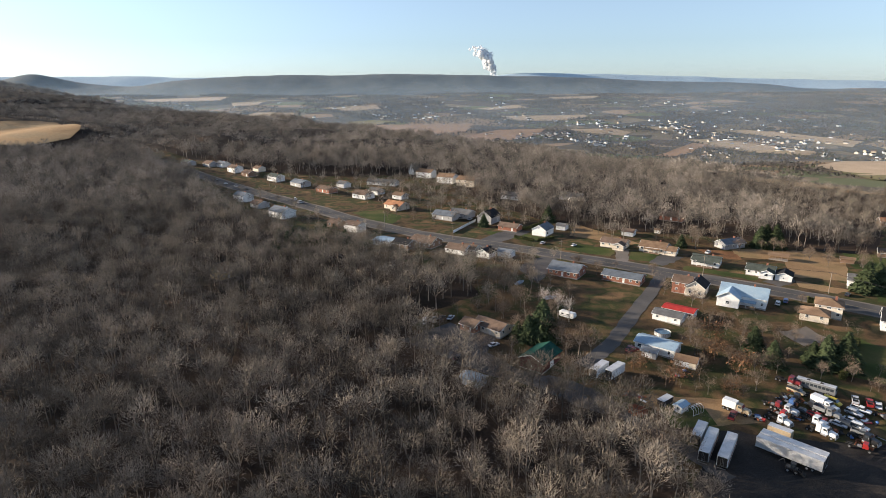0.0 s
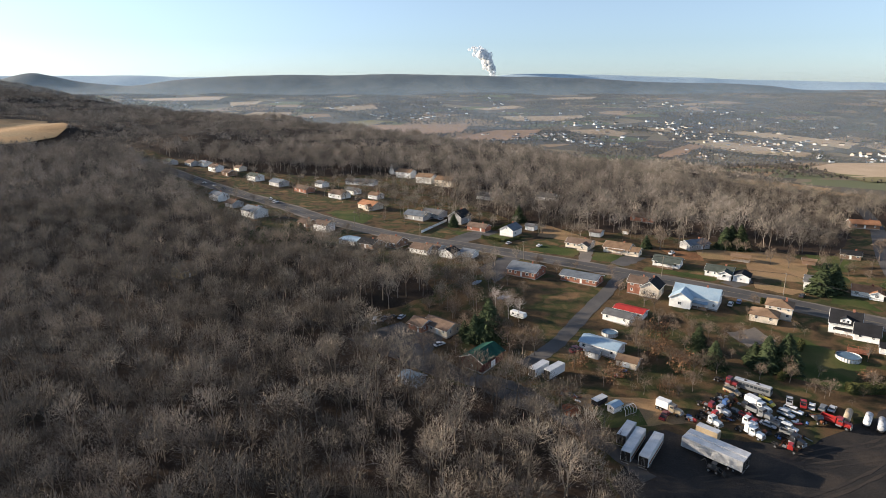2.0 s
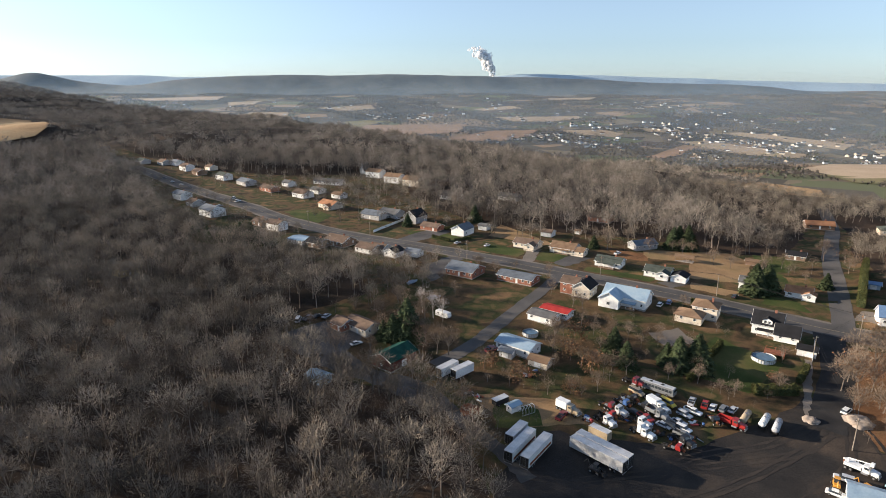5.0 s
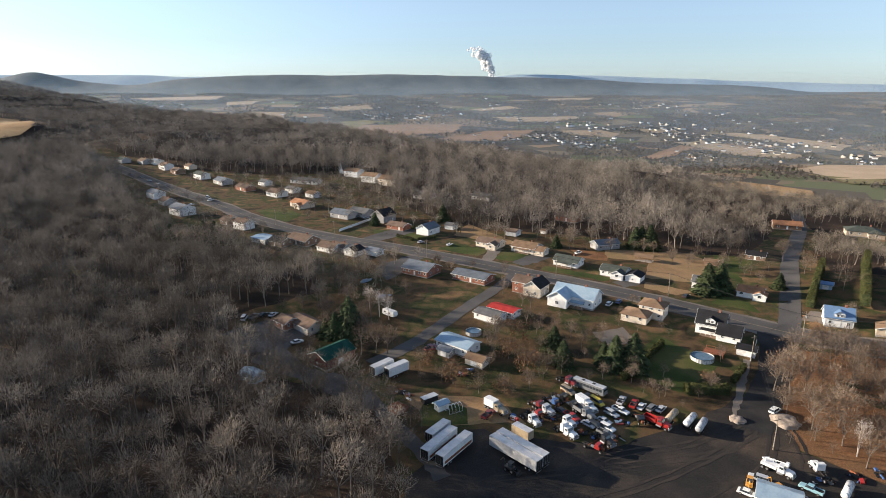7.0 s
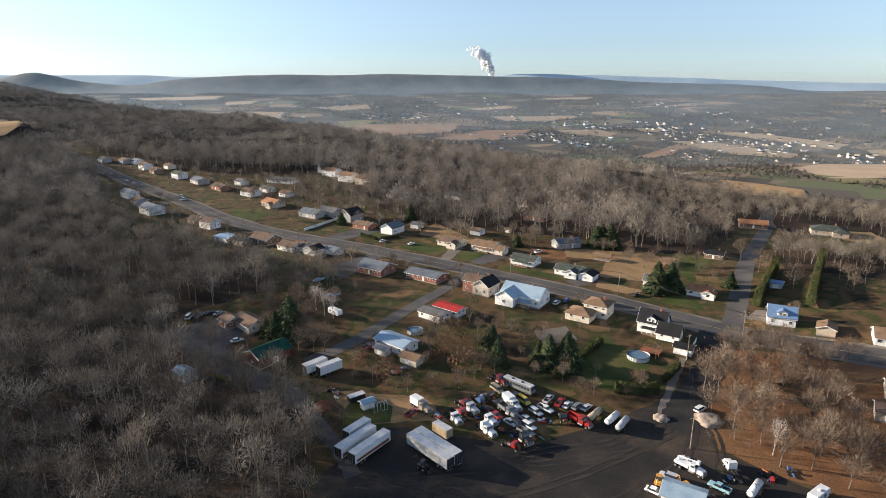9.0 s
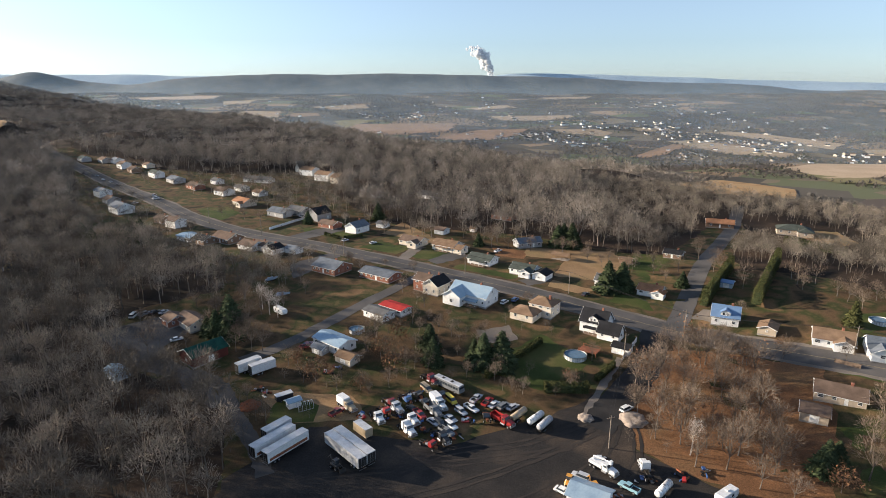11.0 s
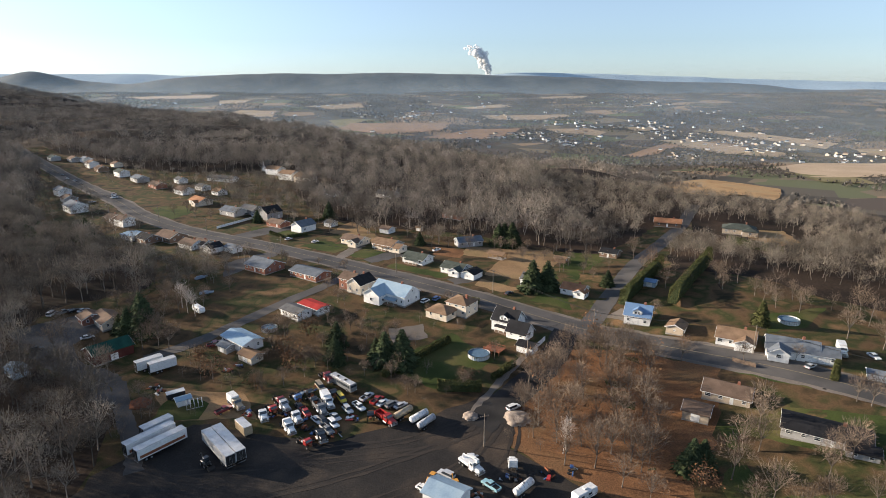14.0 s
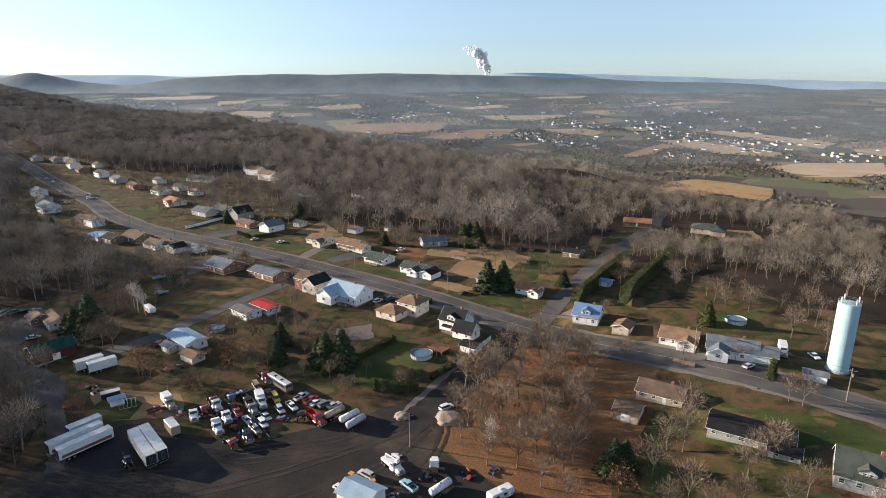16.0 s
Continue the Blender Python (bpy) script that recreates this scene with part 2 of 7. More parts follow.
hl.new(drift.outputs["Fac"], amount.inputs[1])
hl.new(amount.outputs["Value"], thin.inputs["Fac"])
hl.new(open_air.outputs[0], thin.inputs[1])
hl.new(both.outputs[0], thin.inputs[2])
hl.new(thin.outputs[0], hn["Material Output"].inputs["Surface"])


# ---- mesh helpers ----
def thing(name, x, y, z, turn=0.0, label="", category="", group="", kind=""):
    e = new(name)
    e.empty_display_size = 0.2
    e.matrix_basis = pose(x, y, z, 0, 0, turn)
    return tagged(e, label, category, group, kind)


def mesh_of(name, verts, faces, mat, smooth=False):
    me = bpy.data.meshes.new(name)
    me.from_pydata([tuple(v) for v in verts], [], [tuple(f) for f in faces])
    me.materials.append(mat)
    if smooth:
        me.polygons.foreach_set("use_smooth", [True] * len(me.polygons))
    me.update()
    return me


def tri_mesh(name, verts, tris, mat):
    """A mesh from arrays of corners and triangles."""
    me = bpy.data.meshes.new(name)
    verts, tris = np.ascontiguousarray(verts, np.float32), np.ascontiguousarray(tris, np.int32)
    me.vertices.add(len(verts))
    me.vertices.foreach_set("co", verts.ravel())
    me.loops.add(tris.size)
    me.loops.foreach_set("vertex_index", tris.ravel())
    me.polygons.add(len(tris))
    me.polygons.foreach_set("loop_start", np.arange(0, tris.size, 3, dtype=np.int32))
    me.materials.append(mat)
    me.update(calc_edges=True)
    return me


def part(name, bm, mat, parent, label="", smooth=False):
    """Link a bmesh (or a ready mesh) as one object under a thing or a part."""
    if isinstance(bm, bpy.types.Mesh):
        me = bm
    else:
        me = bpy.data.meshes.new(name)
        bm.to_mesh(me)
        bm.free()
        me.materials.append(mat)
        if smooth:
            me.polygons.foreach_set("use_smooth", [True] * len(me.polygons))
    ob = new(name, me)
    ob.parent = parent
    return tagged(ob, label)


def add_box(bm, x0, x1, y0, y1, z0, z1, bevel=0.0, taper=0.0, turn=None):
    """A box between two corners; taper draws its top in; bevel rounds its edges."""
    cx, cy = (x0 + x1) / 2, (y0 + y1) / 2
    made = bmesh.ops.create_cube(bm, size=1)["verts"]
    for v in made:
        k = 1 - taper if v.co.z > 0 else 1
        v.co = Vector((cx + v.co.x * (x1 - x0) * k, cy + v.co.y * (y1 - y0) * k, z0 if v.co.z < 0 else z1))
    if turn is not None:
        bmesh.ops.transform(bm, matrix=turn, verts=made)
    if bevel:
        edges = list({e for v in made for e in v.link_edges})
        bmesh.ops.bevel(bm, geom=edges, offset=bevel, segments=1, affect="EDGES")
    return bm


def box(x0, x1, y0, y1, z0, z1, bevel=0.0, taper=0.0):
    return add_box(bmesh.new(), x0, x1, y0, y1, z0, z1, bevel, taper)


def rod(bm, a, b, r0, r1=None, sides=8):
    """A tapered rod from a to b."""
    a, b = Vector(a), Vector(b)
    r1 = r0 if r1 is None else r1
    m = Matrix.Translation((a + b) / 2) @ (b - a).to_track_quat("Z", "Y").to_matrix().to_4x4()
    bmesh.ops.create_cone(bm, cap_ends=True, segments=sides, radius1=r0, radius2=r1, depth=(b - a).length, matrix=m)
    return bm


def prism(points, width, bm=None):
    """A side outline in x and z, extruded across y and centred on it."""
    bm = bm or bmesh.new()
    a = [bm.verts.new((x, -width / 2, z)) for x, z in points]
    b = [bm.verts.new((x, width / 2, z)) for x, z in points]
    bm.faces.new(a)
    bm.faces.new(b[::-1])
    for i in range(len(a)):
        j = (i + 1) % len(a)
        bm.faces.new((a[j], a[i], b[i], b[j]))
    bmesh.ops.recalc_face_normals(bm, faces=bm.faces)
    return bm


# ---- ground, roads, patches ----
def make_ground():
    ys = np.concatenate([np.arange(-420, 60, 20), np.arange(60, 420, 4), np.arange(420, 1000, 10), np.arange(1000, 2400, 25), np.arange(2400, 4960, 60)])
    us = np.linspace(-1, 1, 221)
    us = np.sign(us) * (0.35 * np.abs(us) + 0.65 * np.abs(us) ** 2.2)
    V = []
    for y in ys:
        x = 60 + us * (760 + 1.0 * max(y, 0))
        V.append(np.stack([x, np.full_like(x, y), land(x, y)], 1))
    V = np.concatenate(V)
    n = len(us)
    i = (np.arange(len(ys) - 1)[:, None] * n + np.arange(n - 1)[None]).ravel()
    F = np.concatenate([np.stack([i, i + 1, i + n + 1], 1), np.stack([i, i + n + 1, i + n], 1)])
    me = tri_mesh("ground", V, F, M["ground"])
    me.polygons.foreach_set("use_smooth", [True] * len(me.polygons))
    tagged(new("ground", me), "brown leaf-littered plateau falling to a farmed valley", "ground", kind="structure")


def drape(name, outline, mat, lift, label, category="ground", ragged=0.0, step=6.0, seed=1):
    """A patch of ground cover inside an outline, laid on the land with an uneven edge."""
    rng = random.Random(seed)
    ring = []
    for (x0, y0), (x1, y1) in zip(outline, outline[1:] + outline[:1]):
        n = max(1, int(math.hypot(x1 - x0, y1 - y0) / step)) if ragged else 1
        for k in range(n):
            ring.append((x0 + (x1 - x0) * k / n + rng.uniform(-ragged, ragged), y0 + (y1 - y0) * k / n + rng.uniform(-ragged, ragged)))
    bm = bmesh.new()
    bm.faces.new([bm.verts.new((x, y, 0)) for x, y in ring])
    bmesh.ops.triangulate(bm, faces=bm.faces)
    xs, ys = [p[0] for p in ring], [p[1] for p in ring]
    far = max(ys) > 900
    for lo, hi, axis in ((min(xs), max(xs), 0), (min(ys), max(ys), 1)):
        gap = 60.0 if far else (10.0 if axis == 0 else 5.0)
        v = math.ceil(lo / gap) * gap
        while v < hi:
            at, way = [0, 0, 0], [0, 0, 0]
            at[axis], way[axis] = v, 1
            bmesh.ops.bisect_plane(bm, geom=bm.verts[:] + bm.edges[:] + bm.faces[:], plane_co=at, plane_no=way)
            v += gap
    for v in bm.verts:
        v.co.z = at_ground(v.co.x, v.co.y) + lift
    bmesh.ops.recalc_face_normals(bm, faces=bm.faces)
    ob = part(name, bm, mat, None, smooth=True)
    return tagged(ob, label, category, kind="structure")


def smooth_line(points, n=8):
    """Catmull-Rom points through a line."""
    P = [Vector(p) for p in points]
    P = [2 * P[0] - P[1]] + P + [2 * P[-1] - P[-2]]
    out = []
    for a, b, c, d in zip(P, P[1:], P[2:], P[3:]):
        for k in range(n):
            s = k / n
            out.append(0.5 * ((2 * b) + (c - a) * s + (2 * a - 5 * b + 4 * c - d) * s * s + (3 * b - a - 3 * c + d) * s ** 3))
    return out + [P[-2]]


def strip(name, line, width, mat, lift, label, category="road", offset=0.0, across=4, dashes=0, ragged=0.0):
    """A ribbon of road laid along a line on the land."""
    pts = smooth_line(line)
    rng = random.Random(len(name) + len(line))
    V, F = [], []
    for i, p in enumerate(pts):
        d = (pts[min(i + 1, len(pts) - 1)] - pts[max(i - 1, 0)]).normalized()
        side = Vector((-d.y, d.x))
        for k in range(across + 1):
            o = offset + (k / across - 0.5) * width
            if k in (0, across):
                o += rng.uniform(-ragged, ragged)
            q = p + side * o
            V.append((q.x, q.y, at_ground(q.x, q.y) + lift))
    m = across + 1
    for i in range(len(pts) - 1):
        if dashes and i % dashes:
            continue
        for k in range(across):
            a = i * m + k
            F.append((a, a + m, a + m + 1, a + 1))
    return tagged(new(name, mesh_of(name, V, F, mat, True)), label, category, kind="structure")


# ---- trees ----
def cone_tris(a, b, r0, r1, sides, V, F):
    """A tapered limb as a ring of triangles appended to V and F."""
    a, b = np.asarray(a, float), np.asarray(b, float)
    d = b - a
    d = d / (np.linalg.norm(d) + 1e-9)
    u = np.cross(d, (0.3, 0.5, 0.8))
    u /= np.linalg.norm(u) + 1e-9
    w = np.cross(d, u)
    s = len(V)
    for p, r in ((a, r0), (b, r1)):
        for k in range(sides):
            t = 2 * math.pi * k / sides
            V.append(p + r * (math.cos(t) * u + math.sin(t) * w))
    for k in range(sides):
        j = (k + 1) % sides
        F += [(s + k, s + j, s + sides + j), (s + k, s + sides + j, s + sides + k)]


def blade(p, d, length, width, rng, V, F):
    """One twig: a thin tapering triangle."""
    d = d / (np.linalg.norm(d) + 1e-9)
    u = np.cross(d, rng.normal(size=3))
    u /= np.linalg.norm(u) + 1e-9
    s = len(V)
    V += [p - u * width / 2, p + u * width / 2, p + d * length]
    F.append((s, s + 1, s + 2))


def bare_tree(seed, height, radius, limbs, twigs, width, sides=3, forks=True, wood=True, low=0.36):
    """Leafless broadleaf tree: trunk with limbs, and a rounded crown of fine twigs. Returns wood and twig arrays."""
    rng = np.random.default_rng(seed)
    V, F, TV, TF = [], [], [], []
    lean = rng.normal(size=2) * 0.03 * height
    top = np.array([lean[0], lean[1], height * 0.62])
    cone_tris((0, 0, -0.3), top, height * 0.012 + 0.04, height * 0.004, sides, V, F)
    heads = []
    for k in range(limbs):
        a = 2 * math.pi * (k * 0.382 + rng.uniform(-0.06, 0.06))
        f = rng.uniform(0.45, 1.0)
        p = top * f
        out = radius * rng.uniform(0.4, 0.9) * (1.2 - 0.55 * f)
        e = np.array([p[0] + math.cos(a) * out, p[1] + math.sin(a) * out, height * rng.uniform(0.62, 0.86) - 0.14 * height * (1 - f)])
        heads.append((p, e))
        if wood:
            m = p * 0.5 + e * 0.5 + np.array([0, 0, -0.03 * height]) + rng.normal(size=3) * 0.02 * height
            cone_tris(p, m, height * 0.004, height * 0.003, sides, V, F)
            cone_tris(m, e, height * 0.003, height * 0.001, sides, V, F)
    hub = np.array([lean[0], lean[1], height * 0.55])
    for _ in range(twigs):
        p, e = heads[rng.integers(limbs)]
        q = p + (e - p) * rng.uniform(0.35, 1.05) + rng.normal(size=3) * radius * 0.17
        q[2] = max(q[2], height * low)
        d = (q - hub) / (np.linalg.norm(q - hub) + 1e-6) * 0.75 + rng.normal(size=3) * 0.45 + np.array([0, 0, 0.45])
        L = height * rng.uniform(0.07, 0.17)
        blade(q, d, L, width * rng.uniform(0.7, 1.4), rng, TV, TF)
        if forks:
            dn = d / np.linalg.norm(d)
            for _ in range(2):
                blade(q + dn * L * rng.uniform(0.2, 0.7), d + rng.normal(size=3) * 0.7, L * rng.uniform(0.4, 0.8), width * 0.75, rng, TV, TF)
    return np.array(V), np.array(F), np.array(TV), np.array(TF)


def crown_tree(seed, height, radius, limbs, twigs, width, sides=3, low=0.32, lobes=4, reach=0.5):
    """Leafless broadleaf tree: trunk, limbs that fan upward, and lobed domes of twigs that radiate from the limbs. Returns wood and twig arrays."""
    rng = np.random.default_rng(seed)
    V, F, TV, TF = [], [], [], []
    lean = rng.normal(size=2) * 0.02 * height
    fork = np.array([lean[0], lean[1], height * (low + 0.05)])
    cone_tris((0, 0, -0.3), fork, height * 0.014 + 0.03, height * 0.009, sides, V, F)
    domes = []
    for k in range(lobes):
        a = 2 * math.pi * (k * 0.382 + rng.uniform(-0.08, 0.08))
        out = radius * (0.42 if k else 0.1) * rng.uniform(0.8, 1.2)
        size = radius * rng.uniform(0.55, 0.72)
        c = np.array([lean[0] + math.cos(a) * out, lean[1] + math.sin(a) * out, height * (low + rng.uniform(0.22, 0.38)) if k else height * 0.7])
        domes.append((c, size, height * rng.uniform(0.24, 0.3)))
    for k in range(limbs):
        c, size, up = domes[k % lobes]
        e = c + rng.normal(size=3) * np.array([size, size, up]) * 0.4 + np.array([0, 0, up * 0.35])
        m = fork * 0.5 + e * 0.5 + np.array([0, 0, -0.02 * height]) + rng.normal(size=3) * 0.015 * height
        cone_tris(fork, m, height * 0.006, height * 0.004, sides, V, F)
        cone_tris(m, e, height * 0.004, height * 0.0012, sides, V, F)
    for _ in range(twigs):
        c, size, up = domes[rng.integers(lobes)]
        d = rng.normal(size=3)
        d[2] = abs(d[2]) * 1.1 - 0.35
        d /= np.linalg.norm(d) + 1e-9
        ext = np.array([size, size, up])
        f = rng.uniform(0.1, 1.0) ** 0.6 * (1 - 0.6 * reach)
        q = c + d * ext * f
        q[2] = max(q[2], height * low)
        way = d * ext / size + (q - fork) / height * 0.9 + rng.normal(size=3) * 0.5 + np.array([0, 0, 0.2])
        blade(q, way, size * reach * rng.uniform(0.7, 1.35), width * rng.uniform(0.7, 1.4), rng, TV, TF)
    return np.array(V), np.array(F), np.array(TV), np.array(TF)


def leafy(seed, height, radius, count, size, low=0.3):
    """Clinging or evergreen leaves as small triangles filling an uneven crown."""
    rng = np.random.default_rng(seed)
    lobes = rng.normal(size=(9, 3)) * np.array([radius * 0.5, radius * 0.5, height * 0.15]) + np.array([0, 0, height * (0.5 + low / 2)])
    V, F = [], []
    for _ in range(count):
        c = lobes[rng.integers(9)] + rng.normal(size=3) * radius * 0.27
        c[2] = max(c[2], height * low * 0.6)
        s = len(V)
        V += [c + rng.normal(size=3) * size for _ in range(3)]
        F.append((s, s + 1, s + 2))
    return np.array(V), np.array(F)


def spruce(seed, height, radius, rows=15, around=10):
    """Evergreen: tiers of drooping boughs, each a pair of folded blades, thinner to the top."""
    rng = np.random.default_rng(seed)
    V, F = [], []
    for r in range(rows):
        f = r / rows
        z = height * (0.07 + 0.9 * f)
        n = max(5, int(around * (1.15 - 0.6 * f)))
        for k in range(n):
            a = 2 * math.pi * (k + rng.uniform(-0.35, 0.35)) / n + r
            L = radius * (1 - f) ** 0.85 * rng.uniform(0.7, 1.12) + 0.25
            d = np.array([math.cos(a), math.sin(a), 0])
            u = np.array([-math.sin(a), math.cos(a), 0])
            p = np.array([0, 0, z + rng.uniform(-0.2, 0.2)])
            tip = p + d * L + np.array([0, 0, -0.28 * L])
            mid = p + d * L * 0.55 + np.array([0, 0, 0.02 * L])
            w = 0.26 * L + 0.15
            s = len(V)
            V += [p, mid - u * w + np.array([0, 0, -0.2 * L]), tip, mid + u * w + np.array([0, 0, -0.2 * L]), mid]
            F += [(s, s + 1, s + 4), (s + 4, s + 1, s + 2), (s, s + 4, s + 3), (s + 4, s + 2, s + 3)]
            for _ in range(3):
                q = mid + (tip - mid) * rng.uniform(-0.5, 0.9)
                blade(q, d + u * rng.uniform(-1.6, 1.6) + np.array([0, 0, rng.uniform(-0.9, 0.3)]), 0.35 * L + 0.2, 0.16 * L + 0.12, rng, V, F)
    return np.array(V), np.array(F)


def scatter(x0, x1, y0, y1, gap, seed, keep):
    """Jittered points in a box that pass keep(x, y)."""
    rng = np.random.default_rng(seed)
    gx, gy = np.meshgrid(np.arange(x0, x1, gap), np.arange(y0, y1, gap))
    x = (gx + rng.uniform(-0.48, 0.48, gx.shape) * gap).ravel()
    y = (gy + rng.uniform(-0.48, 0.48, gx.shape) * gap).ravel()
    k = keep(x, y)
    return x[k], y[k]


def inside(x, y, ring):
    """Which points lie inside a closed outline."""
    c = np.zeros(len(x), bool)
    for (ax, ay), (bx, by) in zip(ring, ring[1:] + ring[:1]):
        cross = ((ay > y) != (by > y)) & (x < (bx - ax) * (y - ay) / ((by - ay) or 1e-9) + ax)
        c ^= cross
    return c


def forest(name, x, y, models, size, mat, label, seed, spread=0.22):
    """Many trees joined into one object, each a turned and scaled copy of one of the models."""
    rng = np.random.default_rng(seed)
    z = land(x, y)
    which = rng.integers(0, len(models), len(x))
    turn, s = rng.uniform(0, 2 * math.pi, len(x)), size * rng.uniform(1 - spread, 1 + spread, len(x))
    Vs, Fs, base = [], [], 0
    for i, (V, F) in enumerate(models):
        k = np.where(which == i)[0]
        if not len(k):
            continue
        c, sn = np.cos(turn[k])[:, None], np.sin(turn[k])[:, None]
        X = (V[None, :, 0] * c - V[None, :, 1] * sn) * s[k][:, None] + x[k][:, None]
        Y = (V[None, :, 0] * sn + V[None, :, 1] * c) * s[k][:, None] + y[k][:, None]
        Z = V[None, :, 2] * s[k][:, None] + z[k][:, None]
        Vs.append(np.stack([X, Y, Z], 2).reshape(-1, 3))
        Fs.append((F[None] + (base + np.arange(len(k)) * len(V))[:, None, None]).reshape(-1, 3))
        base += len(k) * len(V)
    me = tri_mesh(name, np.concatenate(Vs), np.concatenate(Fs), mat)
    shade = np.concatenate([np.repeat(rng.uniform(0.5, 1.55, int((which == i).sum())), len(V)) for i, (V, F) in enumerate(models)])
    me.attributes.new("tone", "FLOAT", "POINT").data.foreach_set("value", shade.astype(np.float32))
    return tagged(new(name, me), label, "woods", kind="stuff")


def whole(tree):
    V, F, TV, TF = tree
    return np.concatenate([V, TV]), np.concatenate([F, TF + len(V)])


# clearings: the settled strip along the road, the yards and the orange field on the hill
TOWN = [(66, 60), (62, 128), (52, 158), (40, 171), (19, 174), (2, 189), (-14, 206), (-13, 226), (14, 248), (6, 274), (-22, 298), (-72, 322), (-126, 370), (-180, 449), (-241, 545), (-300, 600), (-330, 640), (-315, 655), (-250, 610), (-184, 571), (-120, 556), (-60, 560), (5, 540), (20, 470), (45, 420), (69, 380), (88, 366), (148, 350), (180, 333), (202, 319), (222, 300), (240, 318), (262, 345), (290, 385), (306, 380), (292, 345), (262, 300), (255, 272), (285, 255), (300, 232), (330, 205), (360, 150), (380, 60), (300, 40), (200, 50)]
HILL_FIELD = [(-548, 671), (-490, 689), (-470, 733), (-475, 778), (-597, 911), (-656, 811)]

CLEAR = [(288, 345), (296, 312), (338, 308), (356, 345), (335, 380), (302, 378)]  # house plot on the plateau edge

PLOTS = [(51, 455, 14), (97, 452, 13), (151, 384, 13), (60, 448, 9), (105, 440, 8), (286, 366, 13), (232, 297, 11)]  # houses standing among trees


def wooded(x, y):
    """Ground that no yard, plot or clearing takes up."""
    k = ~inside(x, y, TOWN) & ~inside(x, y, CLEAR)
    for a, b, r in PLOTS:
        k &= (x - a) ** 2 + (y - b) ** 2 > r * r
    return k


def far_open(x, y):
    """Where the valley is open land."""
    return np.sin(x / 190 + 0.7) * np.sin(y / 240 + 0.4) + 0.6 * np.sin(x / 77 + y / 130) + 0.35 * np.sin(y / 55 - x / 95)


def build_woods():
    near = [whole(crown_tree(s, 14.5, 5.2, 7, 500, 0.09, low=0.3, lobes=5, reach=0.38)) for s in range(10)]
    mid = [whole(crown_tree(s + 20, 16, 6.2, 5, 330, 0.14, low=0.2, lobes=5, reach=0.4)) for s in range(8)]
    hill = [whole(crown_tree(s + 40, 15, 7.6, 0, 82, 0.5, low=0.2)) for s in range(6)]
    tufts = []
    for s in range(5):
        V, F = leafy(s + 90, 13, 6.5, 11, 2.6, 0.2)
        tufts.append((V, F))
    x, y = scatter(-330, 75, 60, 400, 7.0, 1, lambda x, y: ~inside(x, y, TOWN) & (np.abs(x - 40) < 0.80 * y + 85))
    forest("woodland", x, y, near, 1.1, M["forest"], "dense grey-brown leafless broadleaf woodland on the slope", 2)
    x, y = scatter(-260, 60, -60, 60, 8.5, 15, lambda x, y: ~inside(x, y, TOWN))
    forest("woodland", x, y, hill, 1.0, M["forest"], "leafless woodland under the flight line", 16)
    x, y = scatter(248, 560, 120, 330, 6.8, 13, lambda x, y: wooded(x, y) & (y > 300 - 0.9 * (x - 250)) & (x < 0.85 * y + 260) & (y < 700 - 0.95 * (x - 100)))
    forest("woodland", x, y, mid, 0.7, M["forest"], "leafless brown woods behind the water tower", 14)
    x, y = scatter(-620, 420, 300, 640, 8.6, 3, lambda x, y: wooded(x, y) & ~((x < 75) & (x > -330) & (y < 400)) & (x < 225) & (np.abs(x - 70) < 0.85 * y + 60) & (y < 700 - 0.9 * (x - 100)))
    forest("woodland", x, y, mid, 1.1, M["hill_woods_hazed"], "leafless brown woods behind the houses", 4)
    x, y = scatter(-620, 420, 300, 640, 7.2, 17, lambda x, y: wooded(x, y) & ~((x < 75) & (x > -330) & (y < 400)) & (x >= 225) & (np.abs(x - 70) < 0.85 * y + 60) & (y < 700 - 0.9 * (x - 100)))
    forest("woodland", x, y, mid, 0.68, M["forest"], "leafless brown woods round the side road", 18)
    x, y = scatter(-2300, 420, 640, 2350, 15, 5, lambda x, y: ~inside(x, y, TOWN) & ~inside(x, y, HILL_FIELD) & ~inside(x - 24, y + 38, HILL_FIELD) & (x > -0.88 * y - 60) & (land(x, y) > -72))
    forest("woodland", x, y, hill, 1.05, M["hill_woods_hazed"], "leafless woods over the rising hill", 6)
    x, y = scatter(-3200, 3800, 600, 4000, 17, 7, lambda x, y: (np.abs(x) < 0.85 * y + 100) & ((land(x, y) <= -72) | (y > 2350)) & (far_open(x, y) < 0.5) & ~in_fields(x, y))
    forest("far_woods", x, y, tufts, 0.62, M["far_twigs"], "distant bare woods across the valley", 8)
    x, y = scatter(200, 2400, 1500, 3000, 34, 9, lambda x, y: (np.abs(x) < 0.8 * y) & (far_open(x + 300, y) > 0.55) & ~in_fields(x, y))
    forest("far_evergreens", x, y, tufts, 0.55, M["needles"], "dark evergreens among the valley houses", 10)


def in_fields(x, y):
    k = np.zeros(len(x), bool)
    for ring, _, _ in FIELDS:
        k |= inside(x, y, ring)
    return k


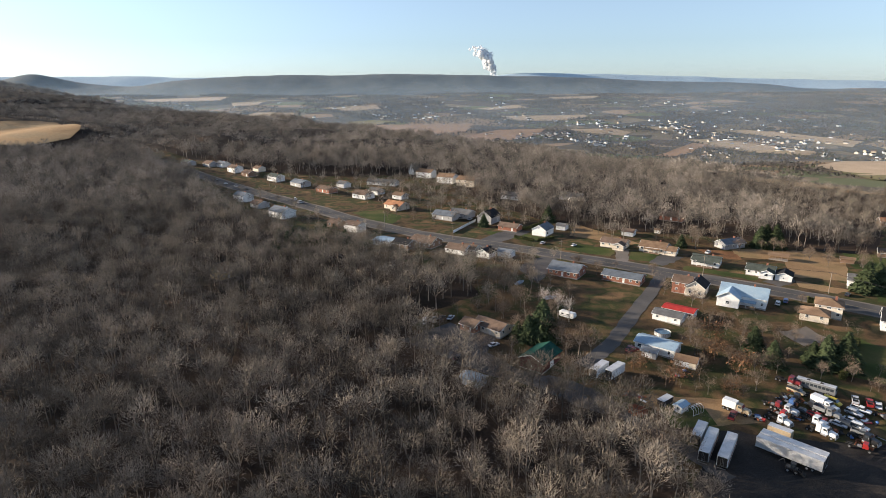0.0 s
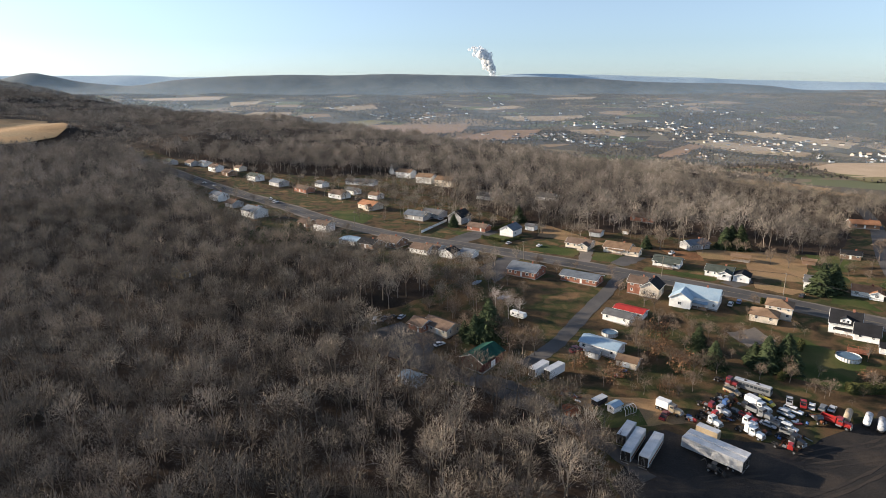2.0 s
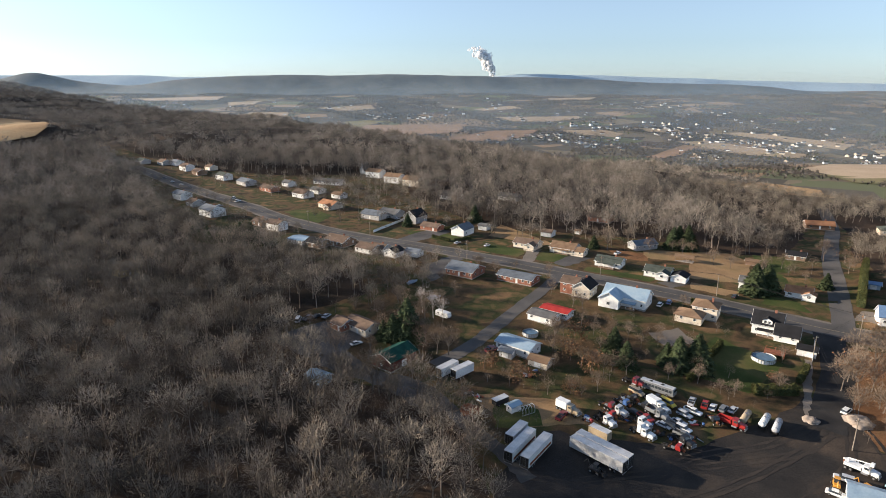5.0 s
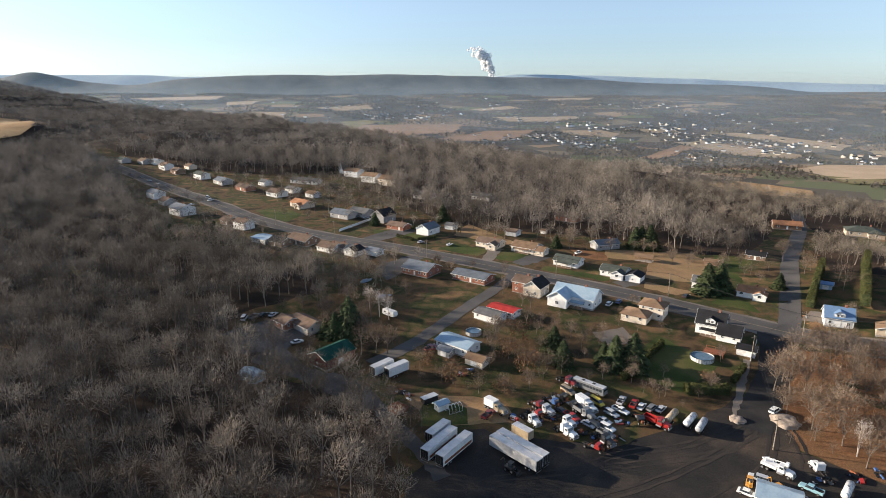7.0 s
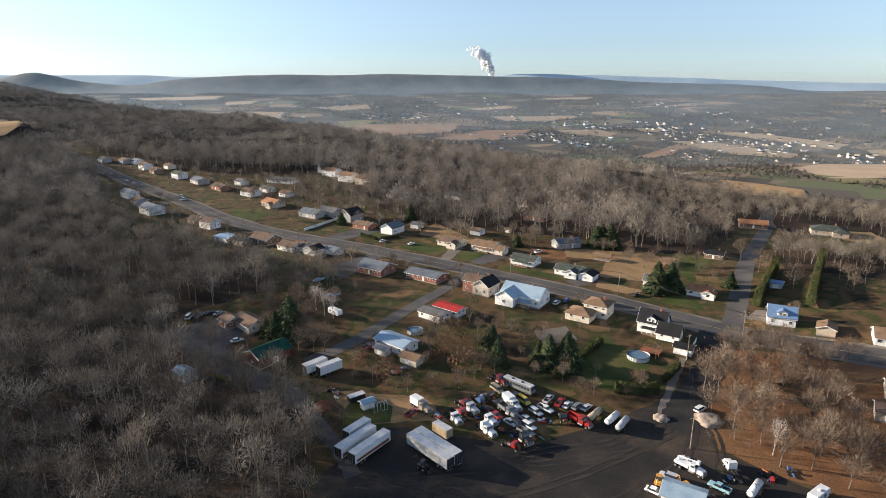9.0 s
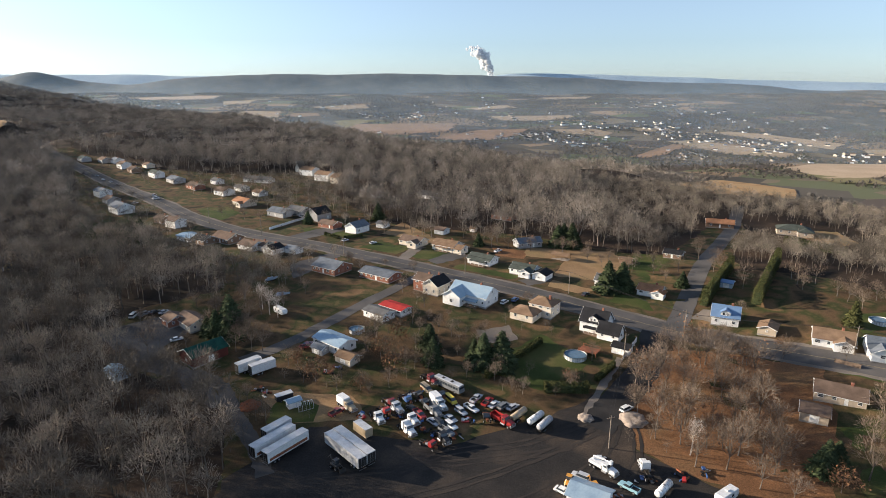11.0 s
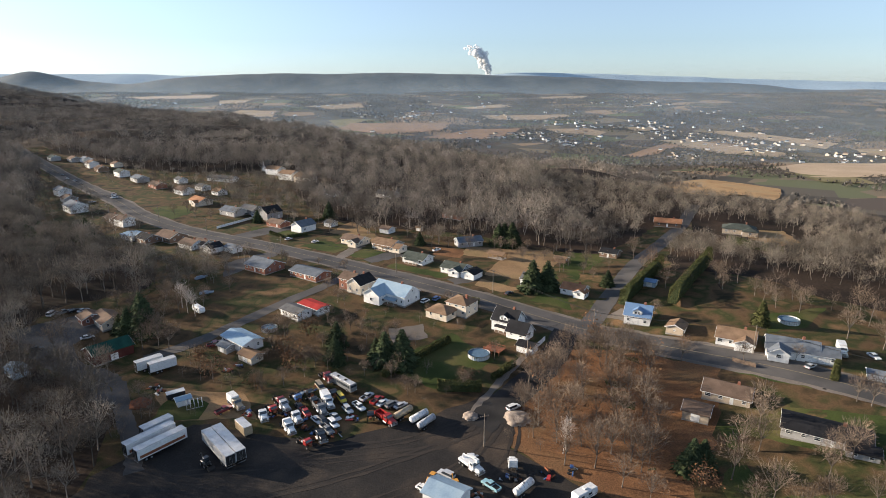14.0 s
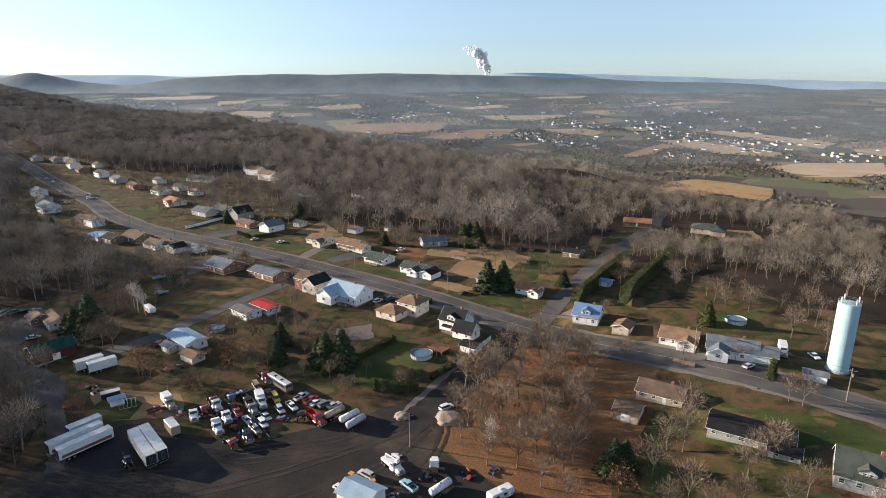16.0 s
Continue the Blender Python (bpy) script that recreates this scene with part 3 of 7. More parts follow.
def ridge(name, y, heights, label, seed, mat):
    """A far wooded ridge with depth, its crest through the given x and z pairs."""
    hx, hz = [p[0] for p in heights], [p[1] for p in heights]
    xs = np.linspace(-4600, 4600, 240)
    rng = np.random.default_rng(seed)
    crest = np.interp(xs, hx, hz)
    k = np.ones(5) / 5
    crest = np.convolve(np.pad(crest, 2, "edge"), k, "valid") + np.convolve(np.pad(rng.normal(size=240) * 3, 2, "edge"), k, "valid")
    foot = land(xs, np.full_like(xs, y - 420)) - 4
    prof = ((-420, 0.0), (-300, 0.18), (-190, 0.46), (-90, 0.78), (-30, 0.96), (0, 1.0), (60, 0.93), (130, 0.2))
    V, F = [], []
    for dy, f in prof:
        wob = np.convolve(np.pad(rng.normal(size=240) * (12 if 0 < f < 0.9 else 0), 6, "edge"), np.ones(13) / 13, "valid")
        V.append(np.stack([xs, np.full_like(xs, y + dy), foot + (crest - foot) * f + wob], 1))
    n = len(xs)
    i = (np.arange(len(prof) - 1)[:, None] * n + np.arange(n - 1)[None]).ravel()
    F = np.concatenate([np.stack([i, i + 1, i + n + 1], 1), np.stack([i, i + n + 1, i + n], 1)])
    me = tri_mesh(name, np.concatenate(V), F, mat)
    me.polygons.foreach_set("use_smooth", [True] * len(me.polygons))
    tagged(new(name, me), label, "ridge", kind="structure")


def steam_plume(x, y, z):
    """Slanting column of steam made of billows."""
    rng = np.random.default_rng(3)
    bm = bmesh.new()
    for k in range(110):
        f = k / 109
        c = Vector((x - 135 * f ** 1.2 + rng.normal() * 20 * (0.2 + f), y + rng.normal() * 20, z + 222 * f + rng.normal() * 8))
        if f > 0.9:
            c.x -= rng.uniform(0, 55)
        r = (13 + 30 * math.sin(min(1, f * 1.1) * 2.4)) * rng.uniform(0.35, 0.75) * (0.55 if f > 0.9 else 1)
        made = bmesh.ops.create_icosphere(bm, subdivisions=2, radius=r, matrix=Matrix.Translation(c))["verts"]
        for v in made:
            d = v.co - c
            v.co = c + d * (1 + 0.5 * noise.noise(v.co * 0.03) + 0.35 * noise.noise(v.co * 0.08))
    part("steam_plume", bm, M["steam"], None, smooth=True)
    tagged(bpy.data.objects["steam_plume"], "white column of steam rising behind the far ridge", "steam", kind="stuff")


# ---- surfaces of buildings and vehicles ----
WALLS = {"white": (0.74, 0.73, 0.70), "cream": (0.64, 0.56, 0.45), "beige": (0.45, 0.37, 0.28), "grey": (0.36, 0.35, 0.34), "brown": (0.20, 0.13, 0.09), "barn": (0.085, 0.028, 0.023), "blue": (0.42, 0.50, 0.58), "yellow": (0.50, 0.40, 0.20), "green": (0.25, 0.28, 0.20)}
ROOFS = {"grey": (0.115, 0.113, 0.112), "slate": (0.13, 0.145, 0.165), "brown": (0.14, 0.098, 0.073), "black": (0.022, 0.022, 0.024), "tan": (0.215, 0.14, 0.088), "orange": (0.30, 0.15, 0.08), "green": (0.016, 0.058, 0.044), "red": (0.42, 0.045, 0.04), "moss": (0.07, 0.08, 0.068)}
for key, c in WALLS.items():
    M["wall_" + key] = plain("siding_" + key, c, 0.75, dirt=0.08, scale=0.5, spread=0.05)
M["wall_brick"] = material("red_brick", [(0.20, 0.085, 0.06), (0.27, 0.12, 0.08), (0.31, 0.16, 0.11)], 0.8, 0.9, bump=0.3, bump_scale=9, fine=0.25)
for key, c in ROOFS.items():
    M["roof_" + key] = material("shingles_" + key, [tuple(v * 0.8 for v in c), c, tuple(v * 1.2 for v in c)], 0.35, 0.88, bump=0.35, bump_scale=14, fine=0.16, spread=0.12)
M["roof_metal"] = material("pale_blue_metal_roof", [(0.26, 0.35, 0.44), (0.32, 0.42, 0.50), (0.36, 0.45, 0.51)], 0.25, 0.38, 0.25, fine=0.06)
M["roof_blue"] = material("blue_metal_roof", [(0.14, 0.22, 0.36), (0.18, 0.28, 0.43)], 0.3, 0.35, 0.2, fine=0.08)
M["trim"] = plain("white_trim", (0.76, 0.75, 0.72), 0.6)
M["glass"] = plain("window_glass", (0.035, 0.042, 0.05), 0.08, dirt=0.1, specular=0.6)
M["base"] = plain("foundation_block", (0.28, 0.26, 0.24), 0.9)
M["timber"] = material("weathered_timber", [(0.17, 0.12, 0.085), (0.25, 0.18, 0.13)], 1.2, 0.85, fine=0.2)
M["deck"] = material("red_brown_deck", [(0.22, 0.085, 0.05), (0.30, 0.12, 0.07)], 1.2, 0.8, fine=0.2)
M["pole"] = material("grey_pole_wood", [(0.20, 0.165, 0.13), (0.30, 0.25, 0.20)], 1.5, 0.9, fine=0.2)
M["rubber"] = plain("tyre_rubber", (0.022, 0.022, 0.022), 0.85)
M["steel"] = plain("dull_steel", (0.32, 0.32, 0.33), 0.45, 0.7)
M["chassis"] = plain("black_chassis", (0.035, 0.033, 0.032), 0.7)
M["rust"] = material("rusty_steel", [(0.15, 0.055, 0.03), (0.24, 0.09, 0.045), (0.10, 0.05, 0.04)], 1.2, 0.9, fine=0.3)
M["aluminium"] = plain("weathered_aluminium", (0.55, 0.55, 0.55), 0.42, 0.35, dirt=0.1, scale=0.5)
M["lamp_glass"] = plain("lamp_lens", (0.60, 0.60, 0.56), 0.15)
M["water"] = plain("pool_cover", (0.10, 0.16, 0.22), 0.25)
M["tower"] = plain("pale_blue_tank_paint", (0.38, 0.54, 0.58), 0.5, dirt=0.06, scale=0.3)
M["cable"] = plain("black_cable", (0.03, 0.03, 0.03), 0.7)
M["stone"] = material("gravel_heap", [(0.26, 0.21, 0.17), (0.36, 0.30, 0.25)], 0.8, 0.95, bump=0.8, bump_scale=14, fine=0.3)
M["tarp"] = material("blue_grey_tarpaulin", [(0.20, 0.26, 0.34), (0.30, 0.36, 0.44)], 0.4, 0.6, fine=0.15)
PAINTS = {"white": (0.68, 0.68, 0.67), "silver": (0.42, 0.43, 0.45), "black": (0.02, 0.02, 0.022), "red": (0.30, 0.026, 0.024), "blue": (0.06, 0.12, 0.28), "grey": (0.16, 0.165, 0.17), "maroon": (0.17, 0.025, 0.03), "yellow": (0.62, 0.46, 0.05), "tan": (0.38, 0.30, 0.20), "orange": (0.55, 0.26, 0.04), "green": (0.06, 0.14, 0.08), "teal": (0.25, 0.42, 0.48), "lime": (0.45, 0.48, 0.08)}
for key, c in PAINTS.items():
    M["paint_" + key] = plain("car_paint_" + key, c, 0.32, 0.0, dirt=0.08, scale=1.5, specular=0.5)


# ---- houses ----
def gable_wall(L, D, e, rise, base=0.0):
    pts = [(-D / 2, base), (D / 2, base), (D / 2, e), (0, e + rise), (-D / 2, e)]
    bm = prism(pts, L)
    bmesh.ops.rotate(bm, verts=bm.verts, matrix=Matrix.Rotation(radians(90), 3, "Z"))
    return bm


def gable_roof(L, D, e, rise, over=0.45, thick=0.2):
    """Two roof slabs meeting at a ridge along x."""
    bm = bmesh.new()
    k = rise / (D / 2)
    for s in (-1, 1):
        y, z = s * (D / 2 + over), e - over * k
        pts = [(y, z), (0, e + rise), (0, e + rise + thick), (y, z + thick)]
        a = [bm.verts.new((-L / 2 - over, p, q)) for p, q in pts]
        b = [bm.verts.new((L / 2 + over, p, q)) for p, q in pts]
        bm.faces.new(a)
        bm.faces.new(b[::-1])
        for i in range(4):
            j = (i + 1) % 4
            bm.faces.new((a[j], a[i], b[i], b[j]))
    bmesh.ops.recalc_face_normals(bm, faces=bm.faces)
    return bm


def hip_roof(L, D, e, rise, over=0.5, thick=0.18):
    """A hipped roof with a short ridge and an eaves edge."""
    bm = bmesh.new()
    a, b, r = L / 2 + over, D / 2 + over, max(0.3, (L - D) / 2)
    low = [bm.verts.new(p) for p in ((-a, -b, e - 0.15), (a, -b, e - 0.15), (a, b, e - 0.15), (-a, b, e - 0.15))]
    rim = [bm.verts.new((v.co.x, v.co.y, e - 0.15 + thick)) for v in low]
    top = [bm.verts.new((-r, 0, e + rise)), bm.verts.new((r, 0, e + rise))]
    bm.faces.new(low[::-1])
    for i in range(4):
        j = (i + 1) % 4
        bm.faces.new((low[i], low[j], rim[j], rim[i]))
    bm.faces.new((rim[0], rim[1], top[1], top[0]))
    bm.faces.new((rim[2], rim[3], top[0], top[1]))
    bm.faces.new((rim[1], rim[2], top[1]))
    bm.faces.new((rim[3], rim[0], top[0]))
    bmesh.ops.recalc_face_normals(bm, faces=bm.faces)
    return bm


def rake_boards(L, D, e, rise, over=0.45):
    """White boards along the sloping gable edges."""
    k = rise / (D / 2)
    made = []
    for x in (-L / 2 - over - 0.04, L / 2 + over + 0.04):
        for s in (-1, 1):
            bm = bmesh.new()
            y, z = s * (D / 2 + over), e - over * k
            q = [(y, z - 0.12), (0, e + rise - 0.12), (0, e + rise + 0.14), (y, z + 0.14)]
            a = [bm.verts.new((x - 0.035, p, w)) for p, w in q]
            b = [bm.verts.new((x + 0.035, p, w)) for p, w in q]
            bm.faces.new(a)
            bm.faces.new(b[::-1])
            for i in range(4):
                bm.faces.new((a[(i + 1) % 4], a[i], b[i], b[(i + 1) % 4]))
            bmesh.ops.recalc_face_normals(bm, faces=bm.faces)
            made.append(bm)
    return made


SHARED = {}


def window_meshes(w, h):
    key = (round(w, 1), round(h, 1))
    if key not in SHARED:
        bm = bmesh.new()
        for a, b, c, d in ((-w / 2, w / 2, h - 0.1, h), (-w / 2, w / 2, 0, 0.12), (-w / 2, -w / 2 + 0.1, 0.12, h - 0.1), (w / 2 - 0.1, w / 2, 0.12, h - 0.1), (-w / 2 + 0.1, w / 2 - 0.1, h * 0.5 - 0.03, h * 0.5 + 0.03)):
            add_box(bm, a, b, -0.09, 0.0, c, d)
        f = bpy.data.meshes.new("window")
        bm.to_mesh(f)
        bm.free()
        f.materials.append(M["trim"])
        bm = box(-w / 2 + 0.1, w / 2 - 0.1, -0.04, 0.01, 0.12, h - 0.1)
        p = bpy.data.meshes.new("pane")
        bm.to_mesh(p)
        bm.free()
        p.materials.append(M["glass"])
        SHARED[key] = (f, p)
    return SHARED[key]


def add_window(owner, x, y, z, turn, w=1.1, h=1.3):
    f, p = window_meshes(w, h)
    win = part("window", f, None, owner)
    win.matrix_basis = pose(x, y, z, 0, 0, turn)
    part("pane", p, None, win)


def windows_on(owner, L, D, e, storeys, door=True, seed=0, ends=True):
    rng = random.Random(seed)
    for k in range(storeys):
        z = 0.5 + 0.95 + k * 2.65
        n = max(1, int(L / (3.0 if ends else 4.5)))
        for side in (-1, 1):
            for i in range(n):
                x = -L / 2 + L * (i + 0.5) / n + rng.uniform(-0.2, 0.2)
                if door and k == 0 and side == -1 and i == n // 2:
                    part("door", box(x - 0.5, x + 0.5, -D / 2 - 0.06, -D / 2 + 0.02, 0.45, 2.55), M["trim"], owner)
                    continue
                add_window(owner, x, side * D / 2, z, 0 if side < 0 else 180, rng.choice((1.0, 1.2, 1.6)), 1.25)
        if ends:
            for side in (-1, 1):
                for y in (-D / 4, D / 4):
                    add_window(owner, side * L / 2, y, z, 90 if side > 0 else -90, 1.0, 1.25)


def volume(owner, L, D, e, rise, roof, wall, roof_mat, x=0.0, y=0.0, turn=0.0, name="", z=0.0, boards=True):
    """One walled and roofed block of a building."""
    m = pose(x, y, z, 0, 0, turn)
    w = part(name + "wall", gable_wall(L, D, e, rise) if roof == "gable" else box(-L / 2, L / 2, -D / 2, D / 2, 0, e), M["wall_" + wall], owner)
    r = part(name + "roof", gable_roof(L, D, e, rise) if roof == "gable" else hip_roof(L, D, e, rise), M["roof_" + roof_mat], owner)
    w.matrix_basis = r.matrix_basis = m
    if roof == "gable" and boards:
        for bm in rake_boards(L, D, e, rise):
            part(name + "rake_board", bm, M["trim"], owner).matrix_basis = m
    return w


def house(x, y, turn, L, D, e, wall, roof_mat, label, roof="gable", pitch=0.45, storeys=1, chimney=True, porch=0, wing=None, dormer=False, garage=0, name="house", category="house", seed=0, ground=None):
    """A dwelling: foundation, walls, roof, windows with panes, door, chimney, and optional porch, wing, dormer and garage door."""
    z = min(at_ground(x + a, y + b) for a in (-L / 3, L / 3) for b in (-D / 3, D / 3)) if ground is None else ground
    o = thing(name, x, y, z, turn, label, category)
    if y > 380:
        L, D, e = L * 1.15, D * 1.15, e * 1.08
    rise = D / 2 * pitch
    part("foundation", box(-L / 2 - 0.06, L / 2 + 0.06, -D / 2 - 0.06, D / 2 + 0.06, -1.2, 0.4), M["base"], o)
    volume(o, L, D, e, rise, roof, wall, roof_mat)
    windows_on(o, L, D, e, storeys, True, seed, y < 330)
    if roof == "gable" and rise > 1.5:
        for s in (-1, 1):
            add_window(o, s * L / 2, 0, e + rise * 0.25, 90 * s, 0.8, 0.9)
    if chimney:
        part("chimney", box(L * 0.18, L * 0.18 + 0.8, -0.2, 0.6, e, e + rise + 1.0, 0.03), M["wall_brick"], o)
    if wing:
        wx, wy, wl, wd, we, wt = wing
        volume(o, wl, wd, we, wd / 2 * pitch, roof, wall, roof_mat, wx, wy, wt, "wing_")
        m = pose(wx, wy, 0, 0, 0, wt)
        for s in (-1, 1):
            q = m @ Vector((s * wl / 2, 0, 0))
            add_window(o, q.x, q.y, 1.4, wt + 90 * s, 1.5, 1.3)
            for t in (-1, 1):
                q = m @ Vector((s * wl / 4, t * wd / 2, 0))
                add_window(o, q.x, q.y, 1.4, wt + (0 if t < 0 else 180), 1.1, 1.3)
    if dormer:
        d = part("dormer", gable_wall(2.6, 3.4, 1.5, 1.0), M["wall_" + wall], o)
        d.matrix_basis = pose(0, -D / 4 - 0.5, e + 0.3, 0, 0, 90)
        r = part("dormer_roof", gable_roof(2.6, 3.4, 1.5, 1.0, 0.3, 0.15), M["roof_" + roof_mat], o)
        r.matrix_basis = d.matrix_basis.copy()
        for s in (-0.65, 0.65):
            add_window(o, s, -D / 4 - 1.8, e + 0.55, 0, 1.0, 1.1)
    if porch:
        pr = part("porch", prism([(-porch, 2.3), (0.1, 2.75), (0.1, 2.95), (-porch - 0.2, 2.48)], L * 0.6), M["roof_" + roof_mat], o)
        pr.matrix_basis = pose(0, -D / 2, 0, 0, 0, 90)
        part("porch_floor", box(-L * 0.3, L * 0.3, -D / 2 - porch, -D / 2, -0.6, 0.4), M["timber"], o)
        for k in range(4):
            px = -L * 0.28 + L * 0.56 * k / 3
            part("porch_post", box(px - 0.07, px + 0.07, -D / 2 - porch + 0.1, -D / 2 - porch + 0.24, 0.4, 2.4), M["trim"], o)
    for g in range(garage):
        gx = -L / 2 + 1.8 + g * 3.2
        gd = part("garage_door", box(gx - 1.25, gx + 1.25, -D / 2 - 0.07, -D / 2 + 0.02, 0.42, 2.6), M["trim"], o)
        for r in range(3):
            part("panel_joint", box(gx - 1.2, gx + 1.2, -D / 2 - 0.085, -D / 2 - 0.07, 0.9 + r * 0.55, 0.94 + r * 0.55), M["base"], gd)
    for s in (-1, 1) if y < 330 else ():
        gut = box(-L / 2 - 0.4, L / 2 + 0.4, s * (D / 2 + 0.47) - 0.06, s * (D / 2 + 0.47) + 0.06, e - 0.32, e - 0.18)
        part("gutter", gut, M["trim"], o)
    return o


def shed(x, y, turn, L, D, e, wall, roof_mat, label, pitch=0.4, doors=1, name="shed", roof="gable"):
    """A small outbuilding with doors and no chimney."""
    o = thing(name, x, y, at_ground(x, y), turn, label, name.replace("_", " "))
    volume(o, L, D, e, D / 2 * pitch, roof, wall, roof_mat)
    part("foundation", box(-L / 2 - 0.04, L / 2 + 0.04, -D / 2 - 0.04, D / 2 + 0.04, -1.0, 0.12), M["base"], o)
    for k in range(doors):
        w = min(2.4, L / (doors + 0.6))
        cx = -L / 2 + L * (k + 0.5) / doors
        part("door", box(cx - w / 2, cx + w / 2, -D / 2 - 0.06, -D / 2 + 0.02, 0.12, min(2.4, e - 0.2)), M["trim"], o)
    add_window(o, L / 2, 0, 1.1, 90, 0.8, 0.8)
    add_window(o, -L / 2, 0, 1.1, -90, 0.8, 0.8)
    return o


# ---- vehicles ----
def wheel(owner, x, y, r=0.34, w=0.24):
    key = ("wheel", r, w)
    if key not in SHARED:
        bm = bmesh.new()
        rod(bm, (0, -w / 2, 0), (0, w / 2, 0), r, r, 14)
        t = bpy.data.meshes.new("tyre")
        bm.to_mesh(t)
        bm.free()
        t.materials.append(M["rubber"])
        bm = bmesh.new()
        rod(bm, (0, -w / 2 - 0.01, 0), (0, w / 2 + 0.01, 0), r * 0.58, r * 0.58, 10)
        m = bpy.data.meshes.new("rim")
        bm.to_mesh(m)
        bm.free()
        m.materials.append(M["steel"])
        SHARED[key] = (t, m)
    t, m = SHARED[key]
    ob = part("wheel", t, None, owner)
    ob.location = (x, y, r)
    part("rim", m, None, ob)


def glasshouse(owner, pts, width, inset, paint, roof_z):
    """Cabin with sloping glass and a painted roof panel."""
    bm = prism(pts, width)
    for v in bm.verts:
        if v.co.z > roof_z - 0.05:
            v.co.y *= 1 - inset
    part("cabin_glass", bm, M["glass"], owner, "dark tinted glass")
    xs = [p[0] for p in pts if p[1] > roof_z - 0.05]
    w = width / 2 * (1 - inset)
    part("roof_panel", box(min(xs) - 0.06, max(xs) + 0.06, -w, w, roof_z - 0.02, roof_z + 0.06, 0.03), paint, owner)


def lights(owner, x, z, y, back):
    for s in (-1, 1):
        part("headlight", box(x - 0.03, x + 0.03, s * y - 0.17, s * y + 0.17, z - 0.07, z + 0.07), M["lamp_glass"], owner)
        part("tail_light", box(back - 0.03, back + 0.03, s * y - 0.12, s * y + 0.12, z - 0.05, z + 0.12), M["paint_red"], owner)


def car(o, paint, style):
    """sedan, suv, van or pickup."""
    P = M["paint_" + paint]
    W = 1.82
    if style == "sedan":
        low = [(-2.3, 0.35), (2.3, 0.35), (2.35, 0.62), (2.2, 0.78), (0.95, 0.95), (-1.55, 0.98), (-2.25, 0.93), (-2.35, 0.6)]
        cab, top = [(-1.75, 0.95), (1.05, 0.93), (0.35, 1.42), (-1.05, 1.42)], 1.42
    elif style == "suv":
        low = [(-2.35, 0.42), (2.3, 0.42), (2.35, 0.75), (2.2, 0.98), (1.05, 1.1), (-2.3, 1.1), (-2.38, 0.7)]
        cab, top = [(-2.25, 1.08), (1.1, 1.08), (0.5, 1.72), (-2.05, 1.72)], 1.72
    elif style == "van":
        low = [(-2.7, 0.4), (2.6, 0.4), (2.65, 0.9), (2.1, 1.15), (1.7, 1.25), (-2.7, 1.25)]
        cab, top = [(-2.65, 1.23), (1.75, 1.2), (1.05, 2.0), (-2.55, 2.0)], 2.0
    else:
        low = [(-2.75, 0.5), (2.65, 0.5), (2.7, 0.85), (2.55, 1.08), (1.2, 1.15), (0.0, 1.15), (-0.62, 1.15), (-0.62, 1.12), (-2.75, 1.12)]
        cab, top = [(-0.6, 1.13), (1.3, 1.13), (0.75, 1.78), (-0.5, 1.78)], 1.78
    body = prism(low, W)
    bmesh.ops.bevel(body, geom=[e for e in body.edges], offset=0.06, segments=1, affect="EDGES")
    part("body", body, P, o)
    glasshouse(o, cab, W - 0.12, 0.16, P, top)
    if style == "pickup":
        part("bed", box(-2.6, -0.75, -0.75, 0.75, 1.10, 1.135), M["chassis"], o)
        for s in (-1, 1):
            part("bed_rail", box(-2.72, -0.65, s * 0.85 - 0.06, s * 0.85 + 0.06, 1.1, 1.36, 0.02), P, o)
        part("tailgate", box(-2.76, -2.66, -0.8, 0.8, 1.1, 1.36, 0.02), P, o)
    ax = 1.42 if style != "pickup" else 1.7
    for sx in (-ax, ax):
        for sy in (-1, 1):
            wheel(o, sx, sy * 0.82, 0.34 if style == "sedan" else 0.39)
    lights(o, low[2][0], 0.72, 0.65, low[0][0] - 0.02)
    for b in (low[0][0] - 0.06, low[1][0] + 0.06):
        part("bumper", box(b - 0.09, b + 0.09, -0.86, 0.86, 0.4, 0.58, 0.03), M["chassis"], o)


def frame_rails(o, x0, x1, z=0.85):
    bm = bmesh.new()
    for s in (-1, 1):
        add_box(bm, x0, x1, s * 0.42 - 0.06, s * 0.42 + 0.06, z, z + 0.26)
    for k in range(6):
        x = x0 + (x1 - x0) * (k + 0.5) / 6
        add_box(bm, x - 0.06, x + 0.06, -0.36, 0.36, z + 0.04, z + 0.2)
    part("chassis_frame", bm, M["chassis"], o)


